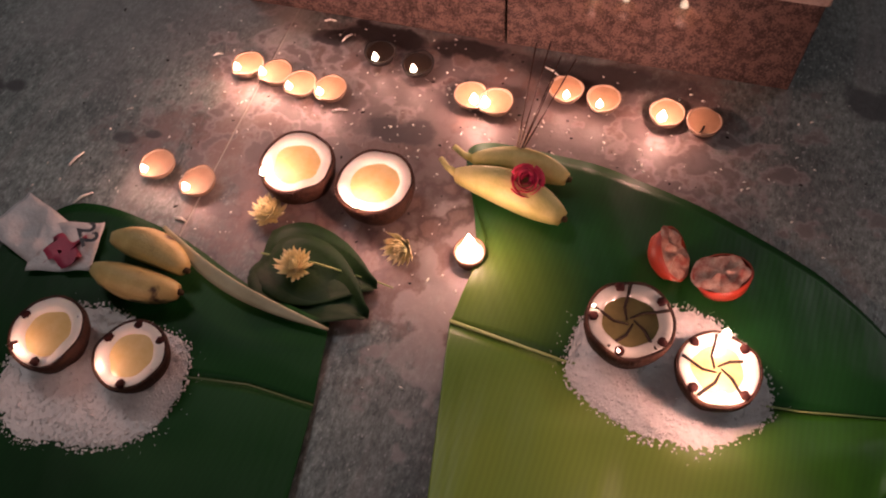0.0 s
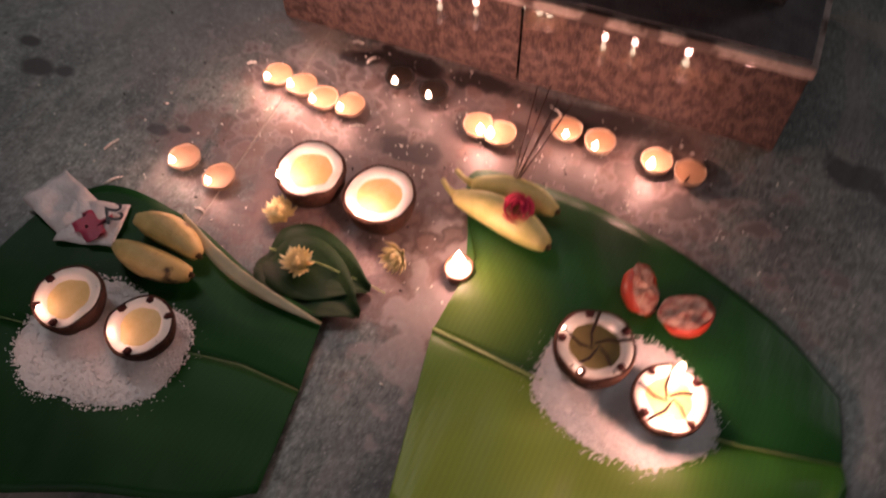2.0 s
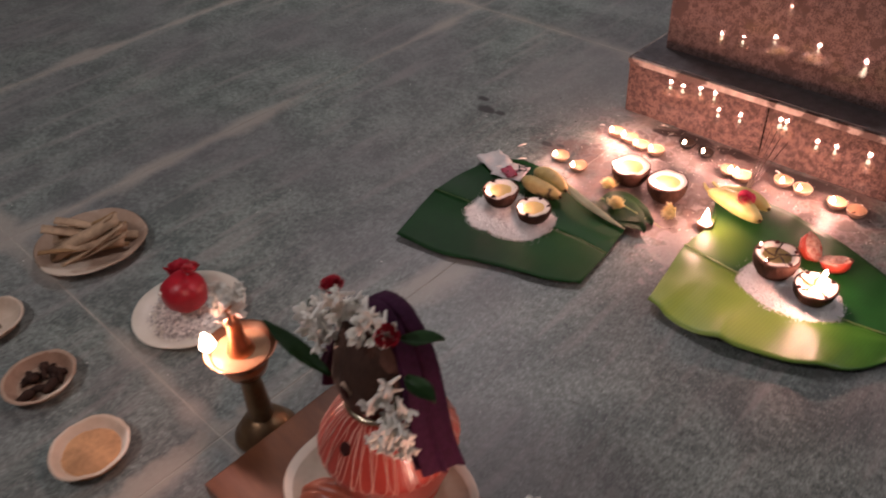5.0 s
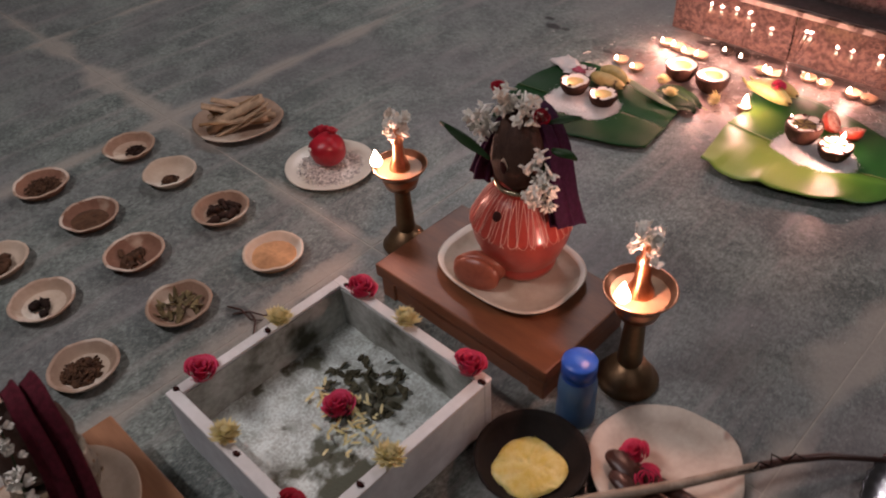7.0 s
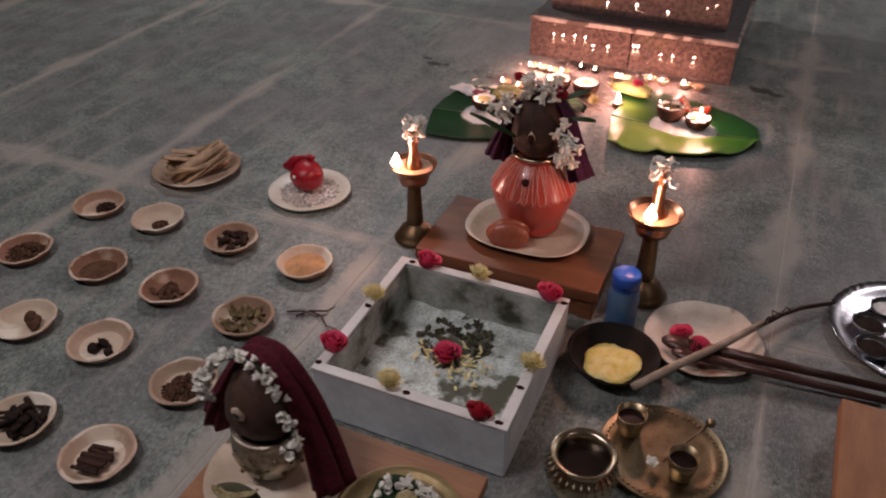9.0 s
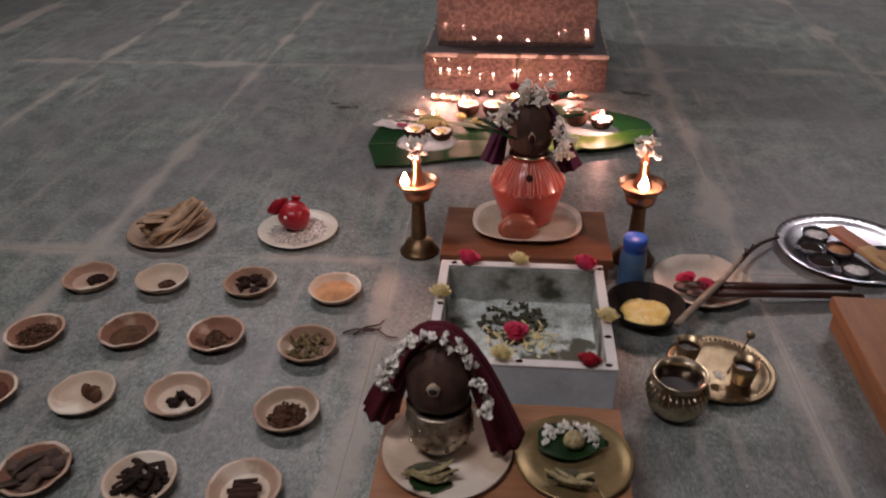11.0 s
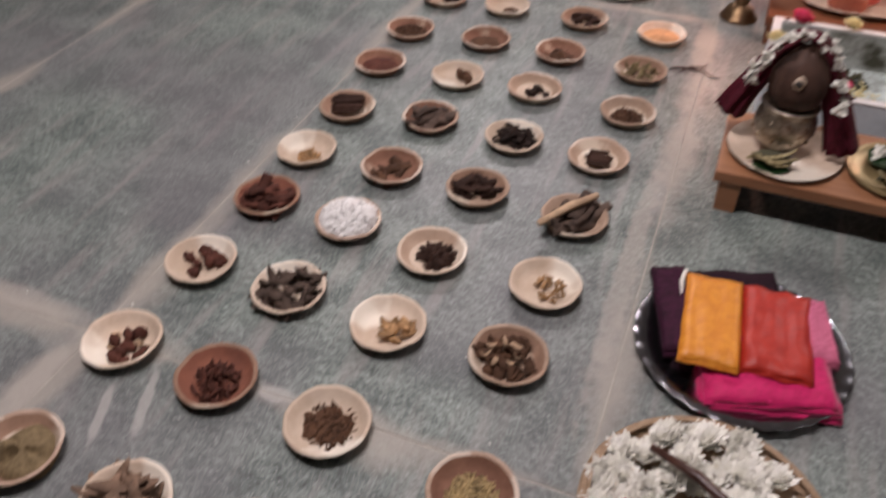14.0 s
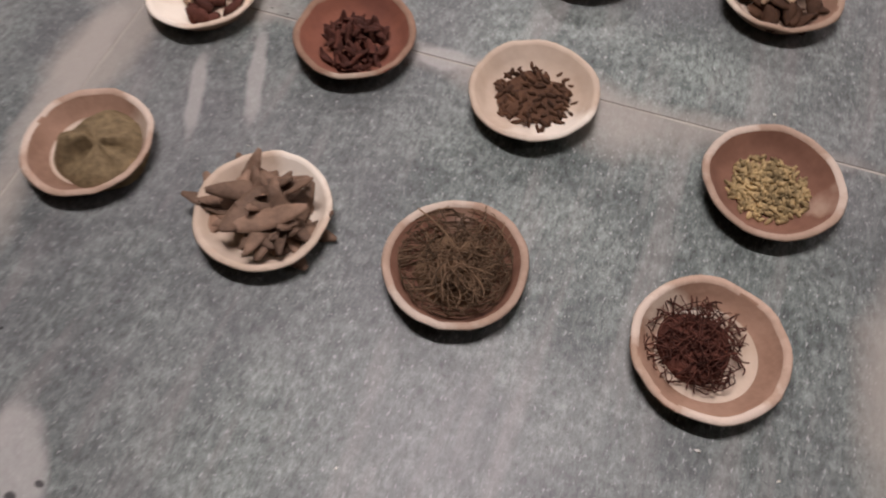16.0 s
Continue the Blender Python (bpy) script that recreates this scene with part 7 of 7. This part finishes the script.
# ---- steel plate of fruit ----
thing("steel_plate", scalloped(0.205, 0.024, 30, 0.0018), M["steel"], pose(0.285, -1.885, 0), "shiny steel plate with a crimped rim under fruit", "plate", "steel plates")
r = root("red_bananas", 0.28, -1.86, 0.014, "bunch of dark red bananas on a steel plate", "banana")
for k in range(6):
    banana(r, -0.08 + 0.05 * k, 0.04 - 0.012 * k, 0.012 * (k % 3), -100 + 16 * k, 0.17, 0.021, 0.02, "banana_red", k, (1,))
for k, (x, y, s, m, w) in enumerate([(0.14, -1.965, 0.03, "lime", "green lime on the fruit plate"), (0.225, -1.985, 0.042, "plum_skin", "dark purple fruit on the plate"),
                                     (0.345, -1.96, 0.046, "brown_fruit", "reddish brown fruit on the plate"), (0.41, -1.9, 0.04, "brown_fruit", "reddish brown fruit on the plate")]):
    thing("fruit", blob(s, 1, 1, 0.92, 0.05, 1.5, k, 3), M[m], pose(x, y, 0.012 + s), w, "fruit", "loose fruit")
thing("steel_plate", scalloped(0.2, 0.022, 30, 0.0018), M["steel"], pose(0.745, -1.9, 0), "shiny steel plate with pink petals", "plate", "steel plates")
for k in range(16):
    x, y, q = on_disc(rnd, 0.14)
    bloom("rose", rose(0.034, 150 + k), "rose" if k % 3 else "rose_dark", pose(0.745 + x, -1.9 + y, 0.012, rnd.uniform(-30, 30), rnd.uniform(-30, 30), 40 * k), "pink rose head on a steel plate", group="roses on the steel plate")

# ---- twigs and floor marks ----
for k, (x, y, a) in enumerate([(-0.46, -0.835, 10), (-0.41, -0.84, -25), (-0.44, -0.82, 40)]):
    thing("twig", tube([(-0.05, 0, 0.004), (-0.01, 0.008, 0.007), (0.03, -0.004, 0.006), (0.055, 0.01, 0.004)], [0.002, 0.0026, 0.002, 0.0012], 6), M["darkwood"], pose(x, y, 0, 0, 0, a), "dark dry twig fallen on the stone floor", "twig", "twigs")


# ---- floor slabs ----
base = thing("floor", box(-6.0, -7.0, -0.08, 6.0, 6.0, -0.0012, 0), M["joint"], pose(0, 0, 0), "grey-green granite slab floor with pale cement joints", "floor", kind="structure", smooth=False)
for x0, x1 in zip(JOINTS_X, JOINTS_X[1:]):
    for y0, y1 in zip(JOINTS_Y, JOINTS_Y[1:]):
        part("slab", box(x0 + 0.0014, y0 + 0.0014, -0.03, x1 - 0.0014, y1 - 0.0014, 0.0, 0.0006, 1), M["floor"], base, smooth=False)
